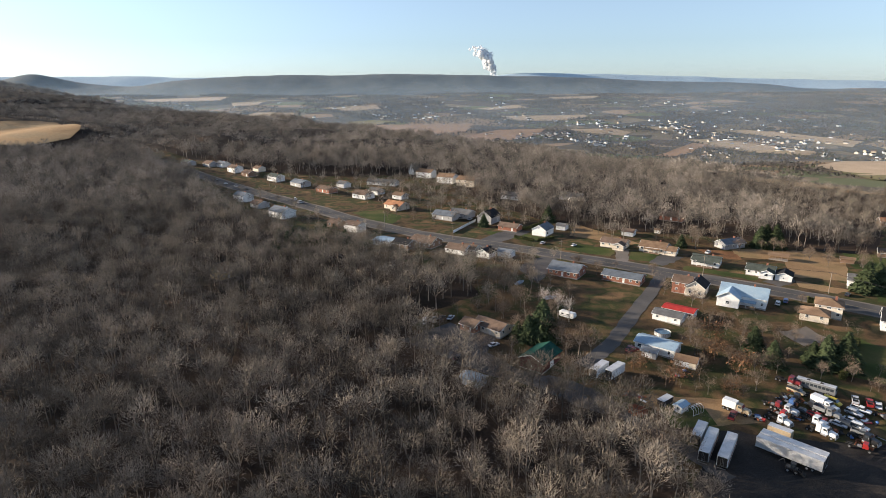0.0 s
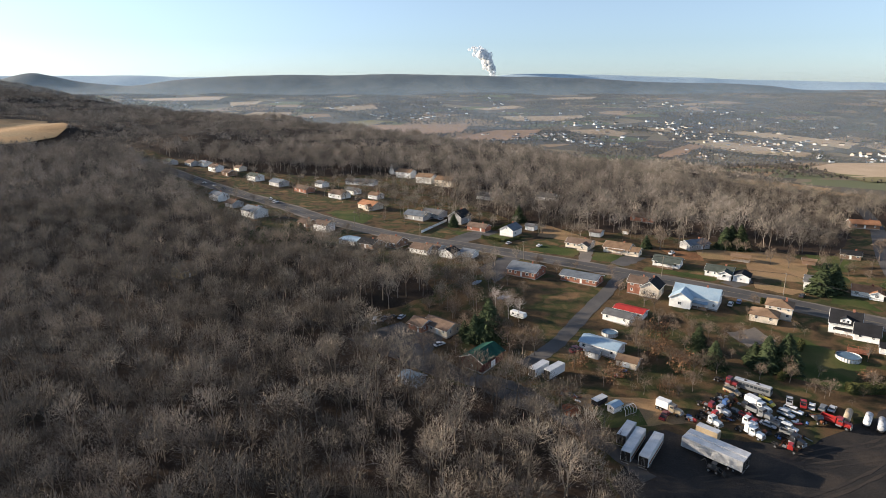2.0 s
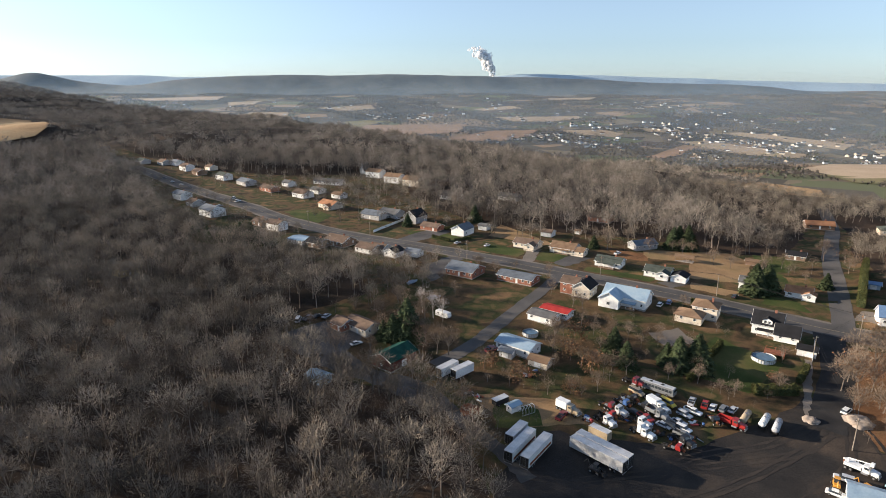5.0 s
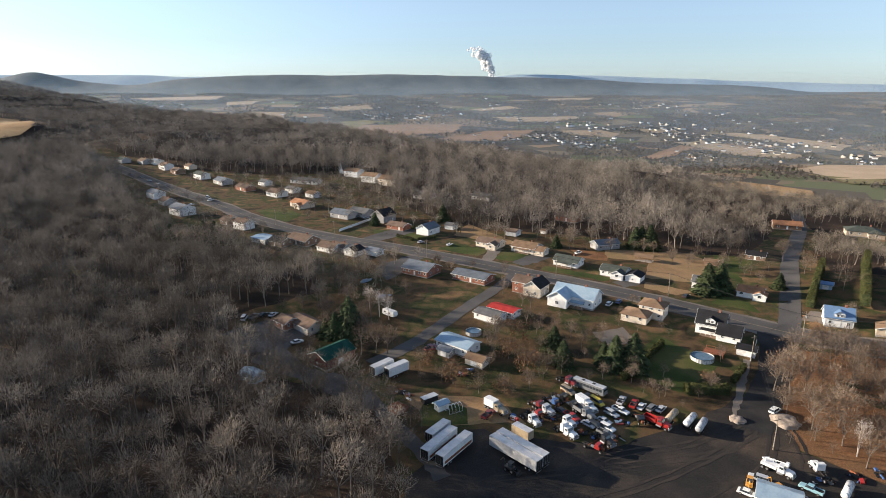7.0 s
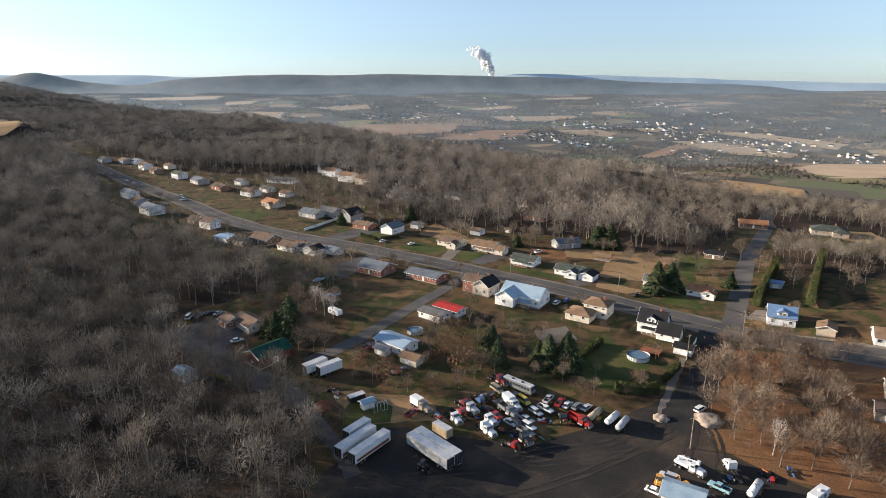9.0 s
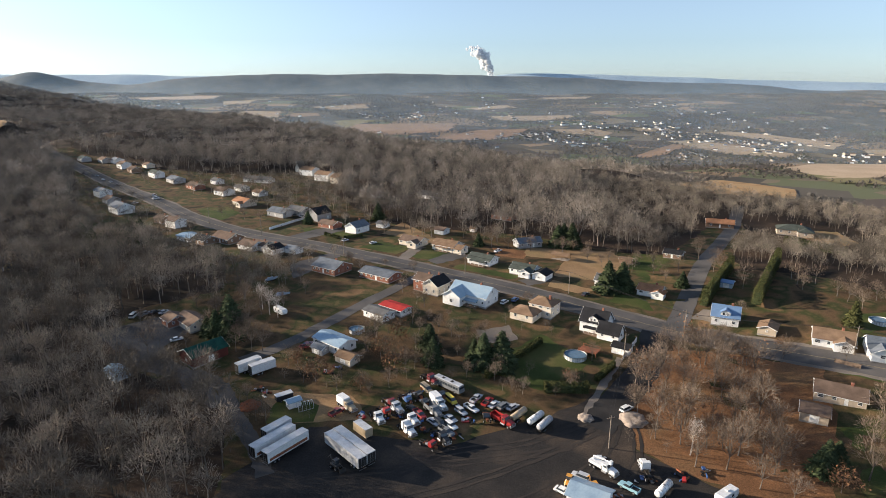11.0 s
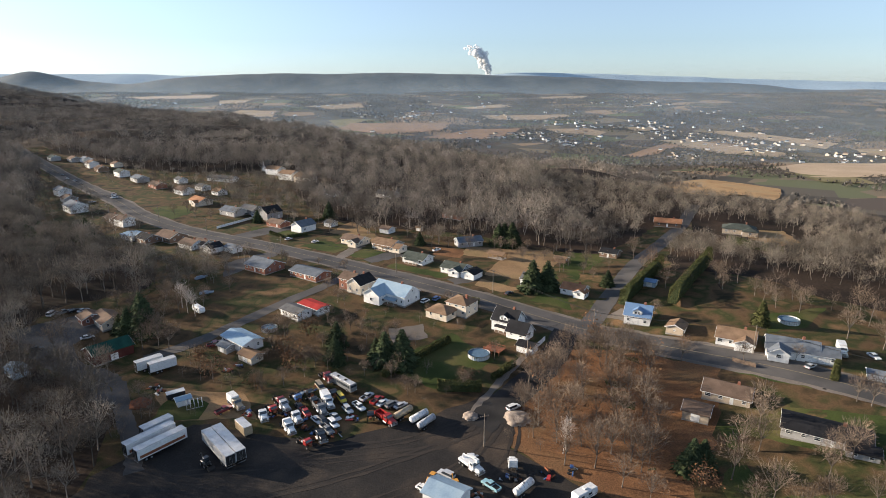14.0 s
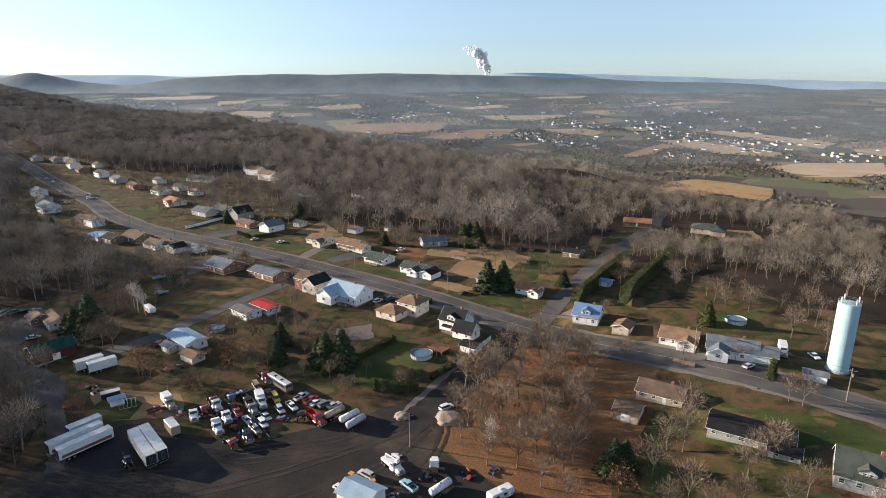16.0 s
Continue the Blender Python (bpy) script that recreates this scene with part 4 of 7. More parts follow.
def tractor(o, paint, sleeper=True, bed=None):
    """Long-nosed lorry: chassis, bonnet, cab, sleeper, stacks, tanks, wheels; bed: box, dump, tank or none."""
    P = M["paint_" + paint]
    back = -4.6
    frame_rails(o, back, 3.0)
    bonnet = prism([(1.15, 1.0), (3.15, 0.95), (3.15, 1.75), (2.9, 1.9), (1.15, 2.15)], 1.7)
    bmesh.ops.bevel(bonnet, geom=bonnet.edges[:], offset=0.09, segments=1, affect="EDGES")
    part("bonnet", bonnet, P, o)
    cab = prism([(-0.5, 1.0), (1.2, 1.0), (1.2, 2.1), (0.85, 2.85), (-0.5, 2.95)], 2.25)
    bmesh.ops.bevel(cab, geom=cab.edges[:], offset=0.07, segments=1, affect="EDGES")
    part("cab", cab, P, o)
    ws = prism([(1.235, 2.14), (1.255, 2.14), (0.915, 2.8), (0.895, 2.8)], 1.9)
    part("windscreen", ws, M["glass"], o)
    for s in (-1, 1):
        part("side_window", box(-0.1, 0.85, s * 1.13 - 0.01, s * 1.13 + 0.01, 2.05, 2.65), M["glass"], o)
        part("fender", prism([(1.5, 0.95), (1.7, 1.2), (2.5, 1.2), (2.85, 0.9), (2.75, 0.85), (2.45, 1.1), (1.75, 1.1), (1.6, 0.9)], 0.42), P, o).location = (0, s * 0.98, 0)
        part("fuel_tank", rod(bmesh.new(), (-0.6, s * 1.0, 0.75), (0.9, s * 1.0, 0.75), 0.3, 0.3, 12), M["steel"], o)
        if sleeper:
            part("exhaust_stack", rod(bmesh.new(), (-0.7, s * 1.15, 1.0), (-0.7, s * 1.15, 3.6), 0.08, 0.08, 8), M["steel"], o)
        part("mirror", box(0.9, 1.0, s * 1.38 - 0.1, s * 1.38 + 0.1, 2.0, 2.6), M["steel"], o)
    if sleeper:
        sl = prism([(-2.0, 1.0), (-0.52, 1.0), (-0.52, 3.05), (-0.9, 3.45), (-2.0, 3.3)], 2.3)
        bmesh.ops.bevel(sl, geom=sl.edges[:], offset=0.08, segments=1, affect="EDGES")
        part("sleeper", sl, P, o)
    part("grille", box(3.15, 3.2, -0.55, 0.55, 1.0, 1.7), M["steel"], o)
    part("bumper", box(3.1, 3.35, -1.15, 1.15, 0.5, 0.9, 0.05), M["steel"], o)
    for s in (-1, 1):
        part("headlight", box(3.02, 3.2, s * 1.0 - 0.16, s * 1.0 + 0.16, 1.05, 1.3), M["lamp_glass"], o)
        wheel(o, 2.2, s * 1.0, 0.5, 0.3)
        for x in (-2.9, -4.1):
            wheel(o, x, s * 0.92, 0.5, 0.55)
    if bed == "box":
        part("cargo_box", box(-4.7, -0.7, -1.2, 1.2, 1.15, 3.4, 0.04), M["paint_white"], o)
    elif bed == "dump":
        bm = bmesh.new()
        for a in ((-4.8, -0.8, -1.2, -1.08, 1.2, 2.3), (-4.8, -0.8, 1.08, 1.2, 1.2, 2.3), (-0.9, -0.75, -1.2, 1.2, 1.2, 2.6), (-4.85, -4.75, -1.2, 1.2, 1.2, 2.2), (-4.8, -0.8, -1.1, 1.1, 1.15, 1.3)):
            add_box(bm, *a)
        part("dump_bed", bm, P, o)
    elif bed == "tank":
        part("tank", rod(bmesh.new(), (-4.8, 0, 1.9), (-0.8, 0, 1.9), 0.95, 0.95, 18), M["aluminium"], o, smooth=False)
    elif not sleeper or bed == "hitch":
        part("fifth_wheel", rod(bmesh.new(), (-3.4, 0, 1.12), (-3.4, 0, 1.3), 0.5, 0.5, 12), M["chassis"], o)


def box_trailer(o, length, colour, roof="aluminium", logo=None):
    """Van trailer: ribbed box, roof, doors with bars, legs and bogie."""
    W, z0, z1 = 2.6, 1.2, 4.05
    part("box", box(-length / 2, length / 2, -W / 2, W / 2, z0, z1, 0.03), M[colour], o)
    part("roof", box(-length / 2 + 0.03, length / 2 - 0.03, -W / 2 + 0.05, W / 2 - 0.05, z1, z1 + 0.035), M[roof], o)
    n = int(length / 0.9)
    rib = None
    for k in range(n + 1):
        if rib is None:
            rib = part("rib", box(-0.025, 0.025, -W / 2 - 0.02, W / 2 + 0.02, z0 + 0.05, z1 - 0.02), M[colour], o)
            ob = rib
        else:
            ob = part("rib", rib.data, None, o)
        ob.location = (-length / 2 + 0.06 + (length - 0.12) * k / n, 0, 0)
    for s in (-1, 1):
        for za, zb in ((z1 - 0.1, z1 + 0.06), (z0 - 0.08, z0 + 0.08)):
            part("side_rail", box(-length / 2, length / 2, s * (W / 2) - 0.03, s * (W / 2) + 0.03, za, zb), M["aluminium"], o)
    for s in (-1, 1):
        d = part("rear_door", box(length / 2, length / 2 + 0.05, min(0.02 * s, s * 1.2), max(0.02 * s, s * 1.2), z0 + 0.1, z1 - 0.15), M["chassis"], o, "dark rear door")
        part("lock_bar", rod(bmesh.new(), (length / 2 + 0.09, s * 0.35, z0 + 0.1), (length / 2 + 0.09, s * 0.35, z1 - 0.15), 0.03, 0.03, 6), M["steel"], d)
        part("landing_leg", box(-length / 2 + 2.5, -length / 2 + 2.65, s * 0.8 - 0.07, s * 0.8 + 0.07, 0, z0), M["chassis"], o)
        for x in (length / 2 - 2.2, length / 2 - 3.5):
            wheel(o, x, s * 1.0, 0.5, 0.5)
        if logo:
            part("painted_band", box(-length / 2 + 0.6, length / 2 - 0.6, s * (W / 2 + 0.03) - 0.012, s * (W / 2 + 0.03) + 0.012, z0 + 0.3, z0 + 1.1), M[logo], o, "faded red painted band")
    part("bogie", box(length / 2 - 4.2, length / 2 - 1.4, -0.55, 0.55, 0.75, z0 - 0.08), M["chassis"], o)
    part("rear_guard", box(length / 2 - 0.1, length / 2 + 0.04, -1.1, 1.1, 0.5, 0.62), M["steel"], o)


def container(o, length, colour):
    """Plain storage box on skids with ribs and doors."""
    part("body", box(-length / 2, length / 2, -1.22, 1.22, 0.2, 2.75, 0.03), M[colour], o)
    bm = bmesh.new()
    n = int(length / 0.5)
    for k in range(n + 1):
        x = -length / 2 + 0.08 + (length - 0.16) * k / n
        add_box(bm, x - 0.06, x + 0.06, -1.25, 1.25, 0.35, 2.6)
    part("corrugation", bm, M[colour], o)
    part("roof", box(-length / 2 + 0.02, length / 2 - 0.02, -1.2, 1.2, 2.75, 2.80), M["aluminium"], o)
    for s in (-1, 1):
        part("door", box(length / 2, length / 2 + 0.05, min(0.02 * s, s * 1.15), max(0.02 * s, s * 1.15), 0.3, 2.65), M[colour], o)
        part("skid", box(-length / 2, length / 2, s * 0.9 - 0.1, s * 0.9 + 0.1, -0.2, 0.2), M["chassis"], o)


def bus(o, paint):
    body = prism([(-5.6, 0.45), (5.6, 0.45), (5.7, 1.2), (5.5, 2.95), (-5.55, 2.95), (-5.65, 1.2)], 2.5)
    bmesh.ops.bevel(body, geom=body.edges[:], offset=0.12, segments=1, affect="EDGES")
    part("body", body, M["paint_" + paint], o)
    for k in range(9):
        for s in (-1, 1):
            part("window", box(-4.9 + k * 1.12, -3.95 + k * 1.12, s * 1.25 - 0.015, s * 1.25 + 0.015, 1.6, 2.45), M["glass"], o)
    part("windscreen", box(5.56, 5.62, -1.1, 1.1, 1.4, 2.6), M["glass"], o)
    part("roof", box(-5.4, 5.4, -1.05, 1.05, 2.95, 3.03, 0.03), M["aluminium"], o)
    for x in (-2.2, 1.5):
        part("roof_hatch", box(x - 0.45, x + 0.45, -0.45, 0.45, 3.03, 3.14, 0.02), M["chassis"], o)
    for s in (-1, 1):
        for x in (-3.5, 3.6):
            wheel(o, x, s * 1.1, 0.48, 0.35)
    lights(o, 5.72, 0.9, 0.95, -5.7)


def tanker(o, length, mat):
    """Horizontal tank on a wheeled frame."""
    bm = bmesh.new()
    rod(bm, (-length / 2, 0, 1.75), (length / 2, 0, 1.75), 0.98, 0.98, 20)
    for s in (-1, 1):
        rod(bm, (s * length / 2, 0, 1.75), (s * (length / 2 + 0.3), 0, 1.75), 0.98, 0.55, 20)
    part("tank", bm, M[mat], o, smooth=True)
    bm = bmesh.new()
    for k in range(4):
        x = -length / 2 + length * (k + 0.5) / 4
        rod(bm, (x - 0.04, 0, 1.75), (x + 0.04, 0, 1.75), 1.01, 1.01, 20)
    part("band", bm, M["steel"], o)
    part("manhole", rod(bmesh.new(), (0, 0, 2.7), (0, 0, 2.9), 0.3, 0.3, 12), M["steel"], o)
    part("saddle_frame", box(-length / 2, length / 2, -0.5, 0.5, 0.5, 0.85), M["chassis"], o)
    for s in (-1, 1):
        for x in (-length / 2 + 0.9, -length / 2 + 1.9):
            wheel(o, x, s * 0.85, 0.45, 0.4)
        part("landing_leg", box(length / 2 - 0.9, length / 2 - 0.75, s * 0.5 - 0.07, s * 0.5 + 0.07, 0, 0.6), M["chassis"], o)


def camper(o, length=7.0):
    body = prism([(-length / 2, 0.5), (length / 2 - 0.5, 0.5), (length / 2, 1.4), (length / 2 - 0.35, 2.7), (-length / 2 + 0.2, 2.75), (-length / 2, 2.3)], 2.35)
    bmesh.ops.bevel(body, geom=body.edges[:], offset=0.12, segments=1, affect="EDGES")
    part("body", body, M["paint_white"], o)
    for s in (-1, 1):
        part("stripe", box(-length / 2 + 0.3, length / 2 - 0.5, s * 1.18 - 0.01, s * 1.18 + 0.01, 1.0, 1.2), M["paint_grey"], o)
        for x in (-1.8, 0.6):
            part("window", box(x - 0.5, x + 0.5, s * 1.18 - 0.015, s * 1.18 + 0.015, 1.5, 2.1), M["glass"], o)
        for x in (-0.45, 0.45):
            wheel(o, x, s * 1.05, 0.34, 0.22)
    part("door", box(1.6, 2.3, -1.195, -1.17, 0.6, 2.35), M["trim"], o)
    part("air_unit", box(-0.5, 0.5, -0.4, 0.4, 2.72, 3.0, 0.08), M["trim"], o)
    part("drawbar", box(length / 2 - 0.5, length / 2 + 1.2, -0.08, 0.08, 0.42, 0.55), M["chassis"], o)


def chassis_wreck(o, paint):
    """Stripped lorry chassis with a bare cab and piled parts."""
    frame_rails(o, -3.4, 2.6, 0.8)
    cab = prism([(0.6, 0.95), (2.0, 0.95), (2.05, 1.7), (1.75, 2.4), (0.6, 2.4)], 2.1)
    bmesh.ops.bevel(cab, geom=cab.edges[:], offset=0.08, segments=1, affect="EDGES")
    part("cab", cab, M["paint_" + paint], o)
    part("windscreen", prism([(2.07, 1.75), (2.09, 1.75), (1.82, 2.32), (1.80, 2.32)], 1.8), M["glass"], o)
    part("engine", box(2.1, 3.0, -0.4, 0.4, 0.8, 1.5, 0.08), M["rust"], o)
    for s in (-1, 1):
        wheel(o, 2.3, s * 0.95, 0.48, 0.28)
        wheel(o, -2.3, s * 0.9, 0.48, 0.5)
    part("spare_axle", rod(bmesh.new(), (-1.2, -0.9, 1.3), (-1.0, 0.9, 1.35), 0.12, 0.12, 8), M["rust"], o)
    part("toolbox", box(-0.6, 0.4, -0.9, -0.3, 1.06, 1.6, 0.03), M["steel"], o)


def loader(o, paint):
    """Small digger with boom and bucket."""
    P = M["paint_" + paint]
    part("body", box(-1.6, 1.0, -0.8, 0.8, 0.7, 1.4, 0.1), P, o)
    part("cab", box(-0.5, 0.6, -0.6, 0.6, 1.4, 2.6, 0.06), M["glass"], o)
    part("cab_roof", box(-0.6, 0.7, -0.68, 0.68, 2.6, 2.7, 0.03), P, o)
    for s in (-1, 1):
        part("loader_arm", rod(bmesh.new(), (0.6, s * 0.6, 1.3), (2.4, s * 0.6, 0.7), 0.1, 0.1, 6), P, o)
        for x in (-1.0, 0.9):
            wheel(o, x, s * 0.9, 0.55, 0.4)
    part("bucket", prism([(2.3, 0.2), (3.1, 0.15), (2.6, 0.5), (2.4, 1.0), (2.2, 0.9)], 1.9), M["chassis"], o)
    bm = rod(bmesh.new(), (-1.6, 0, 1.2), (-2.3, 0, 3.0), 0.13, 0.11, 6)
    rod(bm, (-2.3, 0, 3.0), (-3.4, 0, 1.8), 0.11, 0.09, 6)
    part("digger_boom", bm, P, o)


def boom_truck(o):
    """White utility lorry with a folded lifting boom."""
    tractor(o, "white", False, "none")
    part("service_body", box(-4.6, -0.7, -1.15, 1.15, 1.15, 1.9, 0.04), M["paint_white"], o)
    bm = rod(bmesh.new(), (-3.9, 0, 1.9), (-3.9, 0, 2.9), 0.25, 0.2, 10)
    rod(bm, (-3.9, 0, 2.9), (0.9, 0.15, 3.5), 0.16, 0.12, 8)
    part("boom", bm, M["paint_white"], o)
    part("basket", box(0.9, 1.7, -0.4, 0.5, 3.0, 4.0, 0.05), M["paint_white"], o)


def boat(o):
    V, F = [], []
    for i in range(9):
        f = i / 8
        w = 1.15 * (1 - max(0, f - 0.45) ** 2 * 3.1)
        x = -3.0 + 6 * f
        V += [(x, -w, 1.25 + 0.2 * f), (x, -w * 0.7, 0.6 + 0.2 * f), (x, 0, 0.4 + 0.35 * f ** 3), (x, w * 0.7, 0.6 + 0.2 * f), (x, w, 1.25 + 0.2 * f), (x, 0, 1.42 + 0.2 * f)]
    for i in range(8):
        for k in range(6):
            a, b = i * 6 + k, i * 6 + (k + 1) % 6
            F.append((a, b, b + 6, a + 6))
    F += [tuple(range(6))[::-1], tuple(range(48, 54))]
    part("hull", mesh_of("hull", V, F, M["tarp"], True), None, o)
    part("cover", box(-2.4, 0.8, -0.75, 0.75, 1.4, 1.9, 0.2), M["tarp"], o)
    for s in (-1, 1):
        wheel(o, -0.9, s * 1.0, 0.3, 0.2)
        part("bunk", box(-2.2, 1.8, s * 0.5 - 0.06, s * 0.5 + 0.06, 0.3, 0.66), M["chassis"], o)


MASTERS = {}


def park(kind_of, paint, x, y, turn, words, group=""):
    """Put a vehicle on the ground; alike ones share their meshes."""
    names = {"sedan": ("car", "car"), "suv": ("suv", "car"), "van": ("van", "van"), "pickup": ("pickup_truck", "pickup truck"), "tractor": ("semi_tractor", "truck"), "box": ("box_truck", "truck"), "dump": ("dump_truck", "truck"), "tanktruck": ("tank_truck", "truck"), "daycab": ("truck", "truck"), "wreck": ("truck_wreck", "truck"), "bus": ("bus", "bus"), "tanker": ("tank_trailer", "trailer"), "camper": ("camper_trailer", "camper"), "loader": ("loader", "digger"), "boom": ("boom_truck", "truck"), "boat": ("boat", "boat"), "trailer": ("box_trailer", "trailer"), "trailer_red": ("box_trailer", "trailer"), "short_trailer": ("box_trailer", "trailer"), "container": ("storage_container", "container")}
    name, category = names[kind_of]
    z = at_ground(x, y) + 0.11
    key = (kind_of, paint)
    if key in MASTERS:
        o = copy_thing(MASTERS[key], pose(x, y, z, 0, 0, turn))
        o.name = name
        return tagged(o, words, category, group)
    o = thing(name, x, y, z, turn, words, category, group)
    if kind_of in ("sedan", "suv", "van", "pickup"):
        car(o, paint, kind_of)
    elif kind_of == "tractor":
        tractor(o, paint, True, "hitch")
    elif kind_of in ("box", "dump", "daycab", "tanktruck"):
        tractor(o, paint, False, {"tanktruck": "tank"}.get(kind_of, kind_of))
    elif kind_of == "wreck":
        chassis_wreck(o, paint)
    elif kind_of == "bus":
        bus(o, paint)
    elif kind_of == "tanker":
        tanker(o, 6.2, "paint_" + paint)
    elif kind_of == "camper":
        camper(o)
    elif kind_of == "loader":
        loader(o, paint)
    elif kind_of == "boom":
        boom_truck(o)
    elif kind_of == "boat":
        boat(o)
    elif kind_of == "trailer":
        box_trailer(o, 16.2, "aluminium")
    elif kind_of == "trailer_red":
        box_trailer(o, 13.7, "paint_white", logo="rust")
    elif kind_of == "short_trailer":
        box_trailer(o, 8.6, "paint_" + paint)
    else:
        container(o, 6.1, "paint_" + paint)
    MASTERS[key] = o
    return o


# ---- garden and street things ----
def utility_pole(x, y, turn=0.0, height=10.5, transformer=False, lamp=False):
    o = thing("utility_pole", x, y, at_ground(x, y), turn, "weathered grey wooden utility pole with a crossarm", "utility pole", "poles along the road")
    part("pole", rod(bmesh.new(), (0, 0, -0.5), (0, 0, height), 0.17, 0.11, 8), M["pole"], o)
    arm = part("crossarm", box(-1.2, 1.2, 0.1, 0.22, height - 0.9, height - 0.75), M["timber"], o)
    for k in (-1.1, -0.5, 0.5, 1.1):
        part("insulator", rod(bmesh.new(), (k, 0.16, height - 0.75), (k, 0.16, height - 0.5), 0.05, 0.03, 6), M["steel"], arm)
    if transformer:
        part("transformer", rod(bmesh.new(), (0.42, 0, height - 2.6), (0.42, 0, height - 1.6), 0.26, 0.26, 12), M["steel"], o)
    if lamp:
        part("lamp_arm", rod(bmesh.new(), (0, 0, height - 2.0), (0, -1.8, height - 1.5), 0.04, 0.04, 6), M["steel"], o)
        part("lamp_head", box(-0.15, 0.15, -2.3, -1.7, height - 1.6, height - 1.45, 0.03), M["steel"], o)
    return o


def cable(a, b, sag=0.8, r=0.03):
    """A sagging wire between two points."""
    c = bpy.data.curves.new("cable", "CURVE")
    c.dimensions, c.bevel_depth, c.bevel_resolution = "3D", r, 0
    s = c.splines.new("POLY")
    s.points.add(10)
    for k in range(11):
        f = k / 10
        p = Vector(a).lerp(Vector(b), f)
        s.points[k].co = (p.x, p.y, p.z - sag * 4 * f * (1 - f), 1)
    c.materials.append(M["cable"])
    tagged(new("cable", c), "thin black overhead cable between utility poles", "cable", "overhead cables")


def pool(x, y, r, words):
    o = thing("swimming_pool", x, y, at_ground(x, y), 0, words, "pool")
    bm = bmesh.new()
    n = 28
    ring = [[bm.verts.new((rr * math.cos(2 * math.pi * k / n), rr * math.sin(2 * math.pi * k / n), z)) for k in range(n)] for rr, z in ((r, -0.3), (r, 1.3), (r - 0.06, 1.3), (r - 0.06, 0.8))]
    for a, b in zip(ring, ring[1:]):
        for k in range(n):
            bm.faces.new((a[k], a[(k + 1) % n], b[(k + 1) % n], b[k]))
    part("wall", bm, M["paint_white"], o)
    bm = bmesh.new()
    for k in range(n):
        t = 2 * math.pi * k / n
        add_box(bm, -0.05, 0.05, -0.05, 0.05, -0.3, 1.32, turn=Matrix.Translation((math.cos(t) * (r + 0.05), math.sin(t) * (r + 0.05), 0)))
    part("wall_frame", bm, M["steel"], o)
    bm = bmesh.new()
    bmesh.ops.create_circle(bm, cap_ends=True, segments=n, radius=r - 0.07, matrix=Matrix.Translation((0, 0, 1.0)))
    part("cover", bm, M["water"], o)
    bm = bmesh.new()
    a = [bm.verts.new(((r - 0.12) * math.cos(2 * math.pi * k / n), (r - 0.12) * math.sin(2 * math.pi * k / n), 1.34)) for k in range(n)]
    b = [bm.verts.new(((r + 0.16) * math.cos(2 * math.pi * k / n), (r + 0.16) * math.sin(2 * math.pi * k / n), 1.34)) for k in range(n)]
    for k in range(n):
        bm.faces.new((a[k], b[k], b[(k + 1) % n], a[(k + 1) % n]))
    bmesh.ops.solidify(bm, geom=bm.faces[:], thickness=0.05)
    part("rim", bm, M["trim"], o)
    return o


def hedge(x0, y0, x1, y1, width, height, words, taper=0.0, seed=1):
    """Clipped evergreen hedge: a dense mass of small leaf blades over a solid core."""
    L = math.hypot(x1 - x0, y1 - y0)
    z = at_ground((x0 + x1) / 2, (y0 + y1) / 2)
    slope = (at_ground(x1, y1) - at_ground(x0, y0)) / max(L, 0.1)
    o = thing("hedge", (x0 + x1) / 2, (y0 + y1) / 2, z, math.degrees(math.atan2(y1 - y0, x1 - x0)), words, "hedge")
    rng = np.random.default_rng(seed)
    n = int(min(12000, 38 * (L * height * 2 + L * width + 2 * width * height)))
    V, F = [], []
    for _ in range(n):
        u = rng.uniform(-0.5, 0.5) * L
        top = height * (1 + 0.08 * math.sin(u * 1.7) + 0.05 * math.sin(u * 4.1 + 1))
        if rng.uniform() < 0.35:
            c = np.array([u, rng.uniform(-0.5, 0.5) * width * (1 - taper), top])
        else:
            h = rng.uniform(0, 1)
            c = np.array([u, rng.choice((-0.5, 0.5)) * width * (1 - taper * h), top * h])
        if rng.uniform() < 2 * width / (L + 2 * width):
            c[0] = rng.choice((-0.5, 0.5)) * L
            c[1] = rng.uniform(-0.5, 0.5) * width * (1 - taper * c[2] / height)
        c = c + rng.normal(size=3) * 0.12
        c[2] += slope * c[0]
        s = len(V)
        V += [c + rng.normal(size=3) * 0.17 for _ in range(3)]
        F.append((s, s + 1, s + 2))
    part("leaves", tri_mesh("leaves", np.array(V), np.array(F), M["hedge_leaf"]), None, o)
    core = box(-L / 2 + 0.1, L / 2 - 0.1, -width / 2 + 0.12, width / 2 - 0.12, -0.2, height - 0.2, 0.0, taper)
    for v in core.verts:
        v.co.z += slope * v.co.x
    part("stem_mass", core, M["needles"], o)


TREE_MODELS = {}


